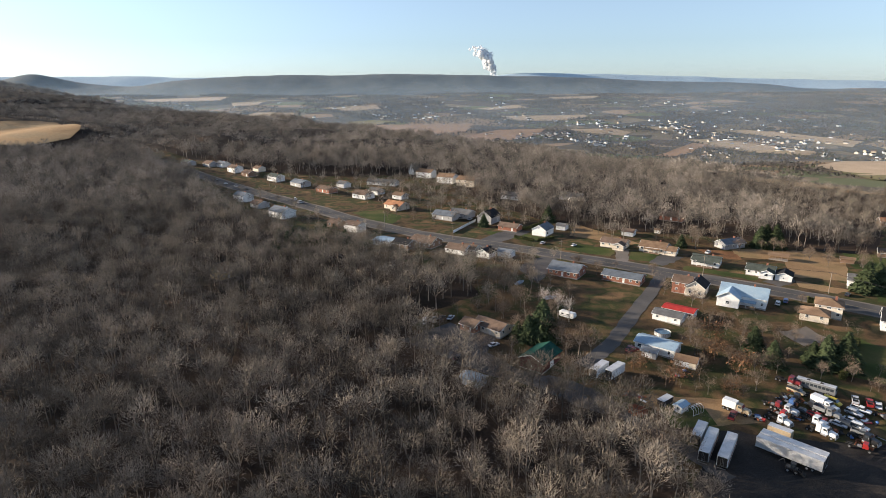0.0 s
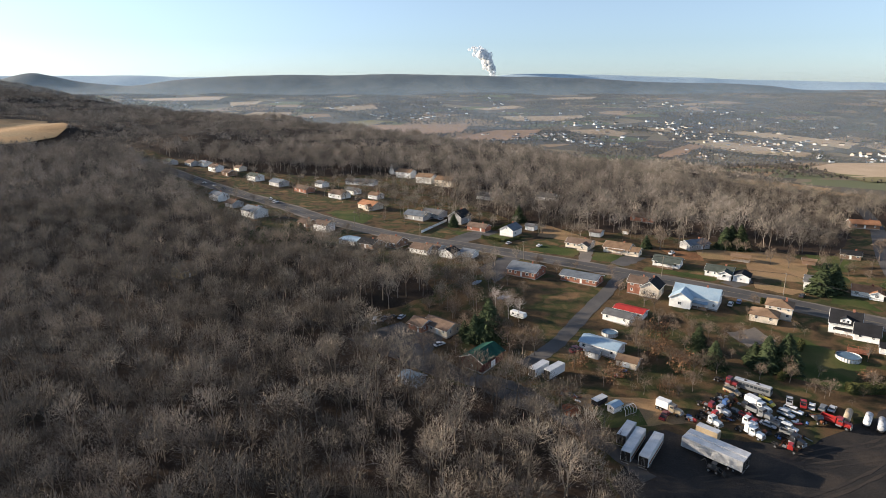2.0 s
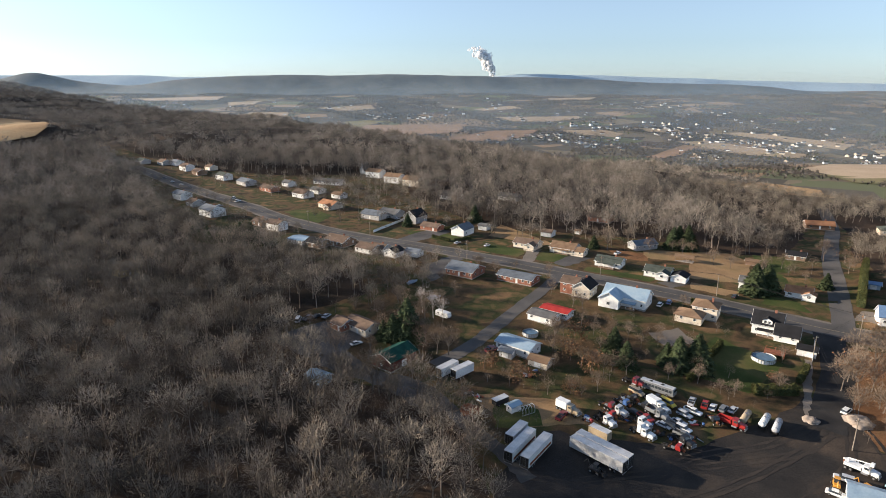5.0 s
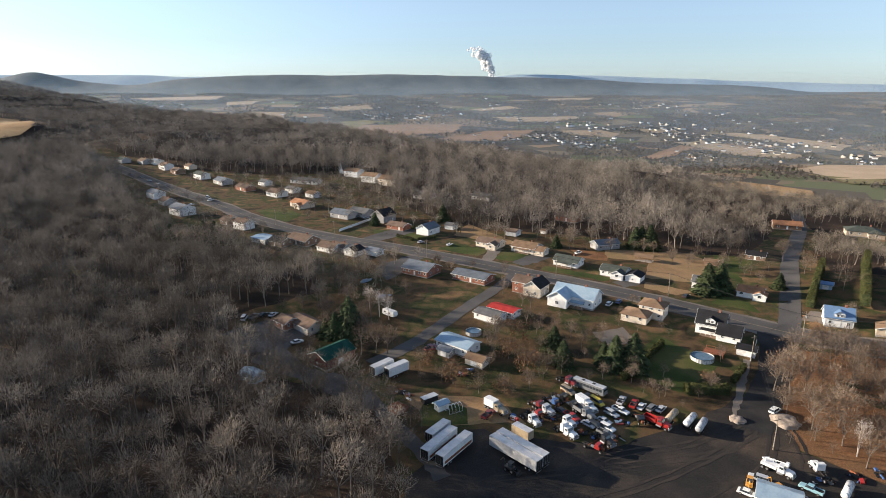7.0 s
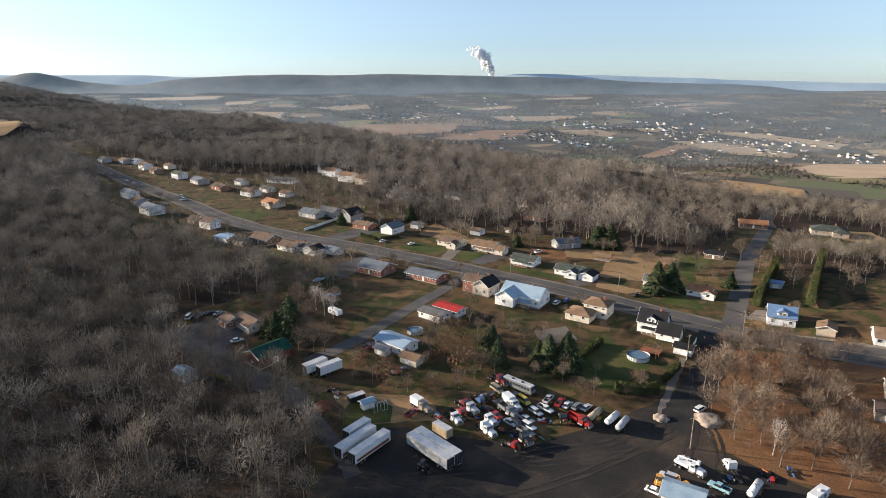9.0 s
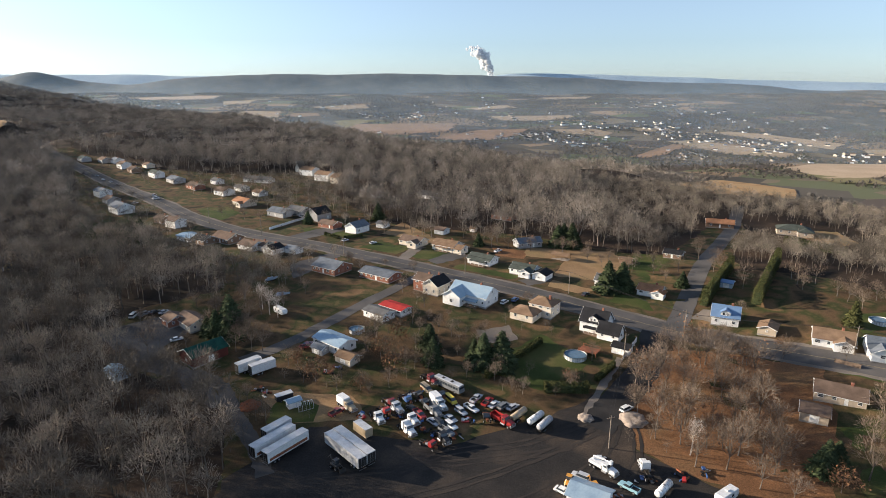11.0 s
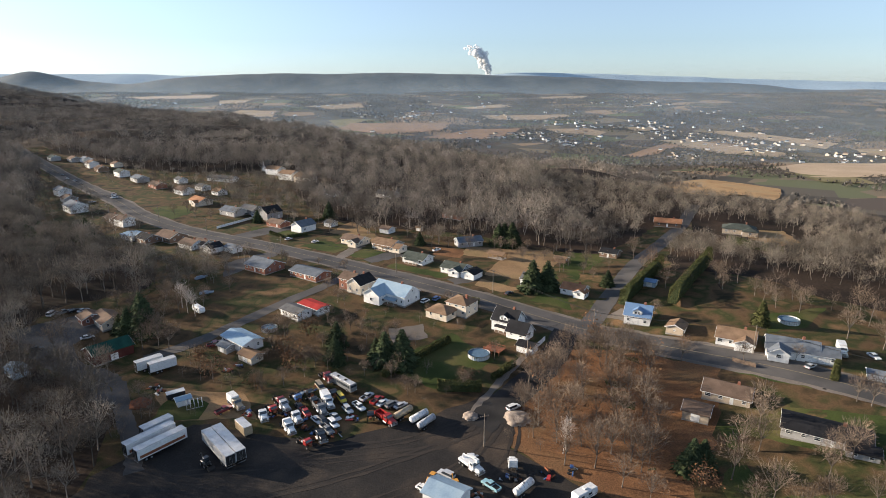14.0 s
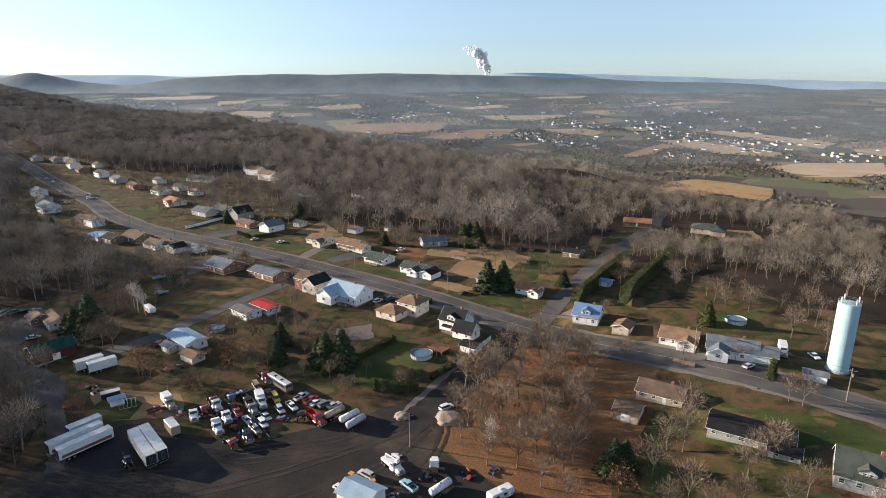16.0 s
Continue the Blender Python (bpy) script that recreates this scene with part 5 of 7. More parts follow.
def tree(x, y, height, sort="bare", turn=0.0, words=""):
    """A standing tree with its own trunk and crown."""
    label = {"bare": "leafless grey-brown broadleaf tree with fine twigs", "oak": "oak with clinging rust-brown leaves", "spruce": "dark green spruce with drooping boughs", "cedar": "broad yellow-green arborvitae standing on a lawn", "birch": "pale leafless birch with white bark", "bush": "leafless brown twiggy yard shrub", "rust_bush": "rounded shrub with rust-red leaves"}[sort]
    k = (sort, (int(abs(x) * 7 + abs(y) * 3)) % (4 if sort in ("bare", "oak") else 3))
    if k not in TREE_MODELS:
        seed = 200 + 17 * k[1] + len(sort)
        if sort in ("spruce", "cedar"):
            bm = rod(bmesh.new(), (0, 0, -0.3), (0, 0, 8.5), 0.17, 0.04, 7)
            t = bpy.data.meshes.new("trunk")
            bm.to_mesh(t)
            bm.free()
            t.materials.append(M["bark"])
            parts = [("trunk", t), ("crown", tri_mesh("crown", *spruce(seed, 10, 4.3 if sort == "spruce" else 3.3, 24 if sort == "spruce" else 34, 16), M["needles"] if sort == "spruce" else M["hedge_leaf"]))]
        else:
            low = sort in ("bush", "rust_bush")
            if low or sort == "birch":
                V, F, TV, TF = bare_tree(seed, 10, 5.2 if low else 2.2, 12 if not low else 9, 200, 0.05 if low else 0.045, 3, True, True, 0.3 if not low else 0.12)
            else:
                V, F, TV, TF = crown_tree(seed, 10, 4.0, 14, 560, 0.07, 4, 0.22, 6, 0.42)
            wood = M["birch"] if sort == "birch" else M["bark"]
            parts = [("trunk", tri_mesh("trunk", V, F, wood)), ("crown", tri_mesh("crown", TV, TF, wood if sort == "birch" else M["twigs"]))]
            if sort in ("oak", "rust_bush"):
                parts.append(("leaves", tri_mesh("leaves", *leafy(seed, 10, 3.6 if not low else 5, 150 if not low else 420, 0.17 if not low else 0.32, 0.35 if not low else 0.1), M["rust_leaf"])))
        TREE_MODELS[k] = parts
    o = thing("tree" if "bush" not in sort else "shrub", x, y, at_ground(x, y), turn, words or label, "tree" if "bush" not in sort else "shrub")
    o.scale = (height / 10,) * 3
    for name, me in TREE_MODELS[k]:
        part(name, me, None, o)
    return o


def water_tower(x, y, r, height):
    o = thing("water_tower", x, y, at_ground(x, y), 0, "tall pale blue cylindrical water standpipe", "water tower")
    bm = bmesh.new()
    rod(bm, (0, 0, -0.5), (0, 0, height), r, r, 40)
    rod(bm, (0, 0, height), (0, 0, height + 0.5), r, r * 0.3, 40)
    part("shell", bm, M["tower"], o, smooth=False)
    bm = bmesh.new()
    for k in range(1, 7):
        rod(bm, (0, 0, height * k / 7 - 0.03), (0, 0, height * k / 7 + 0.03), r + 0.02, r + 0.02, 40)
    part("seam", bm, M["tower"], o)
    bm = bmesh.new()
    n = 18
    for k in range(n):
        a, b = 2 * math.pi * k / n, 2 * math.pi * (k + 1) / n
        for z in (height + 0.6, height + 1.1):
            rod(bm, (math.cos(a) * r, math.sin(a) * r, z), (math.cos(b) * r, math.sin(b) * r, z), 0.04, 0.04, 5)
        rod(bm, (math.cos(a) * r, math.sin(a) * r, height), (math.cos(a) * r, math.sin(a) * r, height + 1.1), 0.04, 0.04, 5)
    part("railing", bm, M["steel"], o)
    bm = bmesh.new()
    for s in (-0.25, 0.25):
        rod(bm, (r + 0.15, s, 1), (r + 0.15, s, height + 1), 0.035, 0.035, 5)
    for k in range(int(height / 0.5)):
        rod(bm, (r + 0.15, -0.25, 1 + k * 0.5), (r + 0.15, 0.25, 1 + k * 0.5), 0.025, 0.025, 4)
    part("ladder", bm, M["steel"], o)
    for k in range(4):
        t = k * 1.6
        part("antenna", box(-0.1, 0.1, -0.15, 0.15, height + 0.2, height + 2.0), M["trim"], o).matrix_basis = pose(math.cos(t) * r * 0.9, math.sin(t) * r * 0.9, 0, 0, 0, math.degrees(t))
    part("base_ring", rod(bmesh.new(), (0, 0, -0.5), (0, 0, 0.3), r + 0.4, r + 0.4, 40), M["base"], o)


def fence(x0, y0, x1, y1, height, mat, words, gap=2.4, boards=True):
    L = math.hypot(x1 - x0, y1 - y0)
    o = thing("fence", x0, y0, at_ground(x0, y0), math.degrees(math.atan2(y1 - y0, x1 - x0)), words, "fence")
    n = max(1, int(L / gap))
    k = (at_ground(x1, y1) - at_ground(x0, y0)) / L
    for i in range(n + 1):
        u = L * i / n
        part("post", box(u - 0.07, u + 0.07, -0.07, 0.07, k * u - 0.3, k * u + height + 0.1), M[mat], o)
        if i < n:
            v = L * (i + 1) / n
            if boards:
                p = box(u + 0.08, v - 0.08, -0.025, 0.025, 0.1, height)
                for q in p.verts:
                    q.co.z += k * q.co.x
                part("panel", p, M[mat], o)
            else:
                for z in (0.4, 0.8, 1.15):
                    part("rail", rod(bmesh.new(), (u, 0, k * u + z), (v, 0, k * v + z), 0.04, 0.04, 5), M[mat], o)


def pavilion(x, y, turn, L=9.0, D=5.0):
    o = thing("pavilion", x, y, at_ground(x, y), turn, "open timber picnic pavilion with a pale roof", "pavilion")
    part("roof", gable_roof(L, D, 2.6, 0.9), M["roof_tan"], o)
    for i in range(4):
        for s in (-1, 1):
            px = -L / 2 + 0.3 + (L - 0.6) * i / 3
            part("post", box(px - 0.09, px + 0.09, s * (D / 2 - 0.2) - 0.09, s * (D / 2 - 0.2) + 0.09, -0.4, 2.65), M["timber"], o)
    part("slab", box(-L / 2, L / 2, -D / 2, D / 2, -0.5, 0.12), M["concrete"], o)
    for px in (-2.4, 0.4, 3.0):
        part("table", box(px - 0.9, px + 0.9, -0.4, 0.4, 0.75, 0.82), M["timber"], o)


def heap(name, x, y, r, height, mat, words, category, seed=1):
    bm = bmesh.new()
    bmesh.ops.create_icosphere(bm, subdivisions=4, radius=1)
    for v in bm.verts:
        d = v.co.copy()
        k = 1 + 0.3 * noise.noise(d * 2 + Vector((seed, 0, 0))) + 0.12 * noise.noise(d * 7)
        v.co = Vector((d.x * r * k, d.y * r * k, max(-0.3, (abs(d.z) ** 1.4 if d.z > 0 else -0.2) * height * k)))
    ob = part(name, bm, M[mat], None, smooth=True)
    ob.location = (x, y, at_ground(x, y))
    tagged(ob, words, category)


def junk(x, y, seed, words="scrap metal parts and old tyres in a pile"):
    """A low pile of separate scrap pieces."""
    rng = random.Random(seed)
    o = thing("scrap_pile", x, y, at_ground(x, y) + 0.1, rng.uniform(0, 360), words, "scrap")
    for k in range(6):
        a, b, c = rng.uniform(0.3, 1.2), rng.uniform(0.1, 0.5), rng.uniform(0.1, 0.6)
        p = part("scrap_piece", box(-a, a, -b, b, 0, c, 0.03), M[rng.choice(("rust", "steel", "chassis", "paint_red", "paint_blue", "rust", "paint_white"))], o)
        p.matrix_basis = pose(rng.uniform(-1.6, 1.6), rng.uniform(-1.6, 1.6), rng.uniform(0, 0.4), rng.uniform(-12, 12), rng.uniform(-12, 12), rng.uniform(0, 360))
    for k in range(3):
        p = part("tyre", rod(bmesh.new(), (0, 0, 0), (0, 0, 0.25), 0.45, 0.45, 12), M["rubber"], o)
        p.matrix_basis = pose(rng.uniform(-1.8, 1.8), rng.uniform(-1.8, 1.8), 0.0, 0, 0, 0)


# ---- lay out the land ----
make_ground()
FIELDS = [
    ([(-347, 2439), (-322, 2580), (-29, 2591), (118, 2594), (70, 2388), (-147, 2295)], "field_brown", "brown ploughed field in the valley"),
    ([(-433, 2650), (-342, 2712), (-211, 2689), (-322, 2580), (-351, 2464)], "field_green", "pale green winter field in the valley"),
    ([(7, 2239), (209, 2451), (405, 2456), (356, 2327), (239, 2205), (72, 2198)], "field_brown", "brown ploughed field in the valley"),
    ([(253, 2827), (633, 2882), (670, 2802), (470, 2678), (295, 2687)], "field_tan", "tan stubble field in the valley"),
    ([(494, 2437), (670, 2453), (728, 2369), (676, 2291), (514, 2352)], "field_tan", "tan stubble field in the valley"),
    ([(822, 2507), (986, 2506), (985, 2437), (845, 2426)], "field_tan", "tan stubble field in the valley"),
    ([(893, 2235), (1013, 2275), (1215, 1951), (1128, 1857), (986, 1930)], "field_tan", "tan stubble field in the valley"),
    ([(664, 1880), (884, 2150), (925, 2101), (788, 1934), (710, 1860)], "field_brown", "brown ploughed field in the valley"),
    ([(1123, 2415), (1208, 2430), (1369, 2310), (1497, 2139), (1380, 2043), (1286, 2231)], "field_tan", "tan stubble field in the valley"),
    ([(975, 1578), (1145, 1713), (1409, 1767), (1160, 1392), (964, 1369)], "field_pale", "pale harvested field in the valley"),
    ([(947, 1476), (1066, 1368), (1037, 1258), (947, 1302)], "field_green", "green-edged winter field in the valley"),
    ([(1481, 2025), (1601, 2036), (1503, 1899), (1434, 1926)], "field_tan", "tan stubble field in the valley"),
    ([(-982, 2838), (-942, 2963), (-746, 2917), (-702, 2709), (-785, 2728)], "field_tan", "tan stubble field in the valley"),
    ([(-1874, 3567), (-1570, 3688), (-1348, 3747), (-1344, 3556), (-1697, 3452)], "field_pale", "pale harvested field in the valley"),
    ([(-1224, 3415), (-1044, 3462), (-1030, 3225), (-1147, 3210)], "field_tan", "tan stubble field in the valley"),
    ([(-664, 3098), (-394, 3256), (-342, 3091), (-494, 2974)], "field_tan", "tan stubble field in the valley"),
    ([(153, 3126), (368, 3263), (417, 3141), (208, 3055)], "field_tan", "tan stubble field in the valley"),
    ([(604, 3650), (933, 3767), (860, 3583), (614, 3490)], "field_tan", "tan stubble field in the valley"),
    ([(589, 1266), (698, 1328), (795, 1185), (381, 504), (331, 497)], "field_orange", "russet grass field below the plateau"),
]
for ring, kind_of, words in FIELDS:
    drape("field", ring, M[kind_of], 1.6, words, "field", ragged=6.0, step=60)
drape("field", HILL_FIELD, M["field_orange"], 1.8, "orange-tan stubble field on the wooded hill", "field", ragged=4.0, step=25)
drape("yard_ground", TOWN, M["yard"], 0.06, "dormant olive and tan grass of the yards", ragged=1.2, step=5)
ROAD = [(-330, 636), (-310, 618), (-250, 566), (-190, 511), (-144, 470), (-100, 429), (-64, 391), (-13, 350), (42, 320), (95, 287), (145, 254), (190, 221), (222, 200), (252, 180), (275, 164), (300, 146), (340, 116), (420, 55)]
strip("road", ROAD, 11.5, M["asphalt"], 0.16, "wide worn grey asphalt main road", ragged=0.15)
strip("shoulder", ROAD, 15.0, M["path"], 0.12, "dusty gravel road shoulder", "shoulder", ragged=0.7)
strip("road_marking", ROAD, 0.25, M["paint_line"], 0.17, "faded double yellow centre line", "road marking", across=1)
strip("side_road", [(205, 216), (216, 236), (246, 292), (276, 340), (293, 367), (306, 392), (330, 440)], 8.0, M["asphalt"], 0.15, "shaded asphalt side road", ragged=0.2)
strip("lane", [(196, 211), (184, 185), (168, 163), (160, 152)], 10.0, M["tar"], 0.15, "dark asphalt lane to the truck yard", ragged=0.5)
strip("lane", [(106, 278), (93, 254), (73, 222), (59, 200), (46, 186)], 6.0, M["asphalt"], 0.15, "narrow asphalt drive between the houses", ragged=0.3)
drape("gravel_yard", [(60, 80), (62, 128), (78, 151), (100, 146), (118, 143), (135, 151), (152, 160), (163, 168), (174, 166), (170, 150), (168, 142), (180, 133), (196, 118), (190, 80)], M["gravel"], 0.10, "dark dirt and gravel yard of the truck lot", ragged=1.0, step=4)
drape("gravel_yard", [(-18, 205), (0, 220), (18, 210), (14, 192), (36, 176), (50, 160), (46, 158), (30, 172), (8, 184)], M["asphalt"], 0.10, "grey gravel yard at the edge of the woods", ragged=1.0, step=4)
strip("track", [(6, 201), (25, 180), (36, 177), (46, 169), (56, 154), (65, 142), (72, 130)], 4.5, M["asphalt"], 0.118, "grey dirt track along the wood's edge", "track", ragged=0.5)
drape("lawn", [(228, 150), (250, 156), (276, 150), (330, 112), (365, 70), (300, 55), (225, 70), (215, 115)], M["lawn"], 0.078, "dark green shaded back lawns", ragged=1.0, step=4, seed=40)
for k, line in enumerate(([(168, 160), (150, 143), (120, 136), (85, 130)], [(170, 160), (158, 138), (135, 122), (110, 112)], [(164, 158), (140, 145), (118, 140), (104, 130)], [(172, 156), (168, 138), (155, 120), (150, 100)], [(160, 150), (130, 132), (100, 120), (75, 118)])):
    for side in (-1.0, 1.0):
        strip("tyre_track", line, 0.8, M["track"], 0.125 + 0.004 * k, "pale packed tyre track across the truck yard", "tyre track", offset=side, across=2, ragged=0.3)
drape("leaf_ground", [(172, 170), (186, 190), (200, 201), (220, 193), (240, 180), (232, 160), (222, 140), (205, 115), (180, 133), (168, 142)], M["leaves"], 0.09, "rust-brown leaf litter under the oaks", ragged=1.5, step=4)

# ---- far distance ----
ridge("ridge", 4350, [(-4600, 120), (-3450, 130), (-3200, 160), (-2985, 214), (-2880, 200), (-2640, 140), (-2250, 112), (-2000, 150), (-1700, 170), (-1500, 182), (-1150, 190), (-760, 184), (-480, 194), (100, 184), (600, 172), (1050, 160), (1440, 132), (1900, 128), (2300, 110), (2500, 82), (3400, 62), (4600, 60)], "long wooded ridge beyond the valley, tinted haze blue", 11, M["ridge"])
ridge("ridge", 4850, [(-4600, 215), (-3900, 205), (-3300, 195), (-2600, 198), (-2100, 185), (-1500, 190), (300, 178), (520, 204), (900, 204), (1500, 188), (2600, 150), (3600, 130), (4600, 120)], "far ridge on the horizon, paled with haze colour", 12, M["far_ridge"])
steam_plume(385, 4930, 186)
# see-through sheets added across the valley in place of hazy air
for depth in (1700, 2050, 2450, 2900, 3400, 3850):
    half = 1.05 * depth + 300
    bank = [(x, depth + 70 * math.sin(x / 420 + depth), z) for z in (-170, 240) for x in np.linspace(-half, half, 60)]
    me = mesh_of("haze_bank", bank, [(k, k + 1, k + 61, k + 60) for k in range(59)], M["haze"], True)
    tagged(new("haze_bank", me), "thin see-through sheet standing in for valley haze", "haze", kind="stuff")
build_woods()


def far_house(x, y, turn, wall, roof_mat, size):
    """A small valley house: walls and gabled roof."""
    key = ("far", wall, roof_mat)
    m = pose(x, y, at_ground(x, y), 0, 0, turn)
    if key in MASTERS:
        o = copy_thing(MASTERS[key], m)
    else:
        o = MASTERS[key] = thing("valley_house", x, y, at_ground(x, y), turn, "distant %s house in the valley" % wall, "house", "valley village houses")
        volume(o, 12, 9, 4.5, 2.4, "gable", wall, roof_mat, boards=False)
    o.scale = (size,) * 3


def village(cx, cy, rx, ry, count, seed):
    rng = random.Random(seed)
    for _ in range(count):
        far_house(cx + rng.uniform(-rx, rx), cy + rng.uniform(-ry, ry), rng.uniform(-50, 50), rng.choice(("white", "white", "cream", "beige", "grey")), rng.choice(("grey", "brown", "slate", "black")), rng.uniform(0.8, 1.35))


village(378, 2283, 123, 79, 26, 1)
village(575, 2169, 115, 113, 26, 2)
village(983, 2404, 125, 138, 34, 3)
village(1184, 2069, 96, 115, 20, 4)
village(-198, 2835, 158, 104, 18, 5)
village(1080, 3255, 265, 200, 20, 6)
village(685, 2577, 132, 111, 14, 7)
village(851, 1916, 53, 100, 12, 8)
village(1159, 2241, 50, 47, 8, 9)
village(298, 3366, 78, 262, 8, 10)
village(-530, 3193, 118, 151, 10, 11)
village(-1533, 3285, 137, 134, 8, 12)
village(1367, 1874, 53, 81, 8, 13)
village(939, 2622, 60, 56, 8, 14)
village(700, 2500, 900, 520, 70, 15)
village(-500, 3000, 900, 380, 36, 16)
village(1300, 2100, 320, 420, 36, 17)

# ground cover of the yards
drape("lawn", [(73.8, 329.7), (95.2, 318.7), (87.7, 305.5), (65.1, 318.0)], M["lawn"], 0.085, "short green lawn in front of a house", ragged=0.7, step=3, seed=1)
drape("lawn", [(101.5, 314.2), (116.2, 310.4), (108.6, 294.0), (95.3, 301.5)], M["lawn"], 0.085, "olive green front lawn", ragged=0.7, step=3, seed=2)
drape("lawn", [(-68.8, 413.3), (-48.7, 421.1), (-31.7, 399.6), (-37.0, 379.7), (-51.8, 389.2)], M["lawn"], 0.085, "bright green lawn beside the road", ragged=0.7, step=3, seed=3)
drape("lawn", [(23.3, 361.3), (57.0, 348.1), (55.1, 335.5), (25.9, 347.8)], M["lawn"], 0.085, "dark green front lawn", ragged=0.7, step=3, seed=4)
drape("lawn", [(121.4, 288.6), (150.0, 271.6), (146.3, 265.8), (118.2, 282.8)], M["lawn"], 0.085, "short green verge lawn", ragged=0.7, step=3, seed=5)
drape("lawn", [(214.7, 310.2), (233.3, 303.9), (209.1, 264.2), (197.5, 268.5)], M["lawn"], 0.085, "green back lawn behind the houses", ragged=0.7, step=3, seed=6)
drape("lawn", [(191.1, 249.6), (211.3, 233.4), (204.4, 227.9), (185.3, 239.5)], M["lawn"], 0.085, "mown green lawn beside the road", ragged=0.7, step=3, seed=7)
drape("bare_field", [(158.4, 319.8), (203.6, 313.5), (207.9, 294.9), (188.4, 264.6), (166.3, 272.0), (176.5, 297.2), (155.7, 304.0)], M["tan"], 0.088, "dry tan grass of an open lot", ragged=0.7, step=3, seed=8)
drape("bare_field", [(165.0, 266.2), (182.2, 253.0), (173.3, 248.1), (161.8, 257.8)], M["tan"], 0.09, "dry tan grass beside the road", ragged=0.7, step=3, seed=9)
drape("bare_field", [(83.5, 377.4), (111.5, 330.6), (104.9, 327.8), (74.2, 348.5)], M["tan"], 0.087, "dry tan back yard grass", ragged=0.7, step=3, seed=10)
drape("leaf_ground", [(139.5, 319.8), (160.3, 312.5), (154.8, 298.8), (140.6, 303.7)], M["leaves"], 0.087, "rust-brown leaf-strewn back yard", ragged=0.7, step=3, seed=11)
drape("lawn", [(48.7, 257.6), (74.4, 263.5), (93.2, 256.1), (73.1, 223.6), (61.3, 210.7), (52.4, 223.1)], M["yard"], 0.082, "worn brown-green lawn with long shade", ragged=0.7, step=3, seed=12)
drape("lawn", [(152.2, 208.5), (167.6, 187.9), (147.4, 170.7), (127.3, 183.4)], M["lawn"], 0.085, "dark green lawn round the pool", ragged=0.7, step=3, seed=13)
drape("lawn", [(100.1, 232.7), (125.5, 222.4), (124.0, 203.4), (100.8, 211.6)], M["yard"], 0.085, "patchy brown-green back lawn", ragged=0.7, step=3, seed=14)
drape("lawn", [(246.4, 182.6), (265.6, 169.3), (259.9, 164.8), (238.7, 178.8)], M["lawn"], 0.085, "green front lawn beside the road", ragged=0.7, step=3, seed=15)
drape("lawn", [(266.0, 212.8), (297.5, 220.7), (279.8, 203.3), (264.1, 199.5)], M["lawn"], 0.085, "green back lawn behind the grey-roofed house", ragged=0.7, step=3, seed=16)
drape("lawn", [(231.7, 146.7), (244.0, 140.2), (263.9, 125.6), (265.2, 119.4), (220.5, 123.9)], M["yard"], 0.085, "worn shaded back lawn with leaves", ragged=0.7, step=3, seed=17)
drape("lawn", [(276.4, 163.7), (291.8, 150.4), (288.2, 145.1), (270.9, 159.2)], M["lawn"], 0.085, "green verge by the water tower", ragged=0.7, step=3, seed=18)
drape("bare_field", [(58.1, 169.0), (87.7, 166.6), (95.7, 153.6), (67.6, 152.8)], M["tan"], 0.088, "tan rough grass beside the truck yard", ragged=0.7, step=3, seed=19)
drape("lawn", [(65.2, 164.4), (78.4, 161.6), (79.2, 153.2), (64.7, 151.7)], M["lawn"], 0.092, "mossy green patch of rough grass", ragged=0.7, step=3, seed=20)
drape("bare_field", [(323.5, 363.9), (351.9, 358.1), (349.7, 333.0), (324.9, 319.7)], M["tan"], 0.3, "tan cleared ground on the plateau edge", ragged=0.7, step=3, seed=21)

# drives
drape("driveway", [(127, 211), (141, 216), (143, 204), (130, 200)], M["path"], 0.11, "pale grey driveway", ragged=0.7, step=3, seed=23)
drape("driveway", [(116.8, 309.3), (127.0, 303.3), (109.9, 288.3), (104.2, 295.0)], M["asphalt"], 0.11, "grey asphalt driveway", ragged=0.7, step=3, seed=24)
drape("driveway", [(95.2, 321.9), (102.2, 318.9), (93.9, 296.3), (88.8, 300.3)], M["path"], 0.11, "pale gravel driveway", ragged=0.7, step=3, seed=25)
drape("driveway", [(41.9, 369.1), (51.7, 357.8), (29.1, 331.2), (18.7, 340.9)], M["asphalt"], 0.11, "asphalt driveway beside a white fence", ragged=0.7, step=3, seed=26)
drape("driveway", [(34.9, 286.5), (50.8, 306.7), (57.6, 301.7), (47.2, 273.8), (41.9, 265.3)], M["asphalt"], 0.11, "grey asphalt drive beside the brick house", ragged=0.7, step=3, seed=27)
drape("driveway", [(149.0, 265.8), (166.7, 273.5), (164.5, 264.1), (152.7, 257.5)], M["asphalt"], 0.11, "asphalt parking apron", ragged=0.7, step=3, seed=28)
drape("driveway", [(263.6, 170.3), (271.7, 171.2), (267.5, 163.6), (261.3, 164.3)], M["tar"], 0.11, "dark asphalt driveway", ragged=0.7, step=3, seed=29)
strip("path", [(177.5, 191.3), (167.2, 174.0), (158.4, 157.3)], 2.6, M["path"], 0.13, "pale gravel strip along the lane", "path", ragged=0.4)
drape("driveway", [(221.3, 230.2), (230.4, 221.7), (223.2, 216.0), (213.2, 222.4)], M["path"], 0.11, "gravel driveway", ragged=0.7, step=3, seed=31)

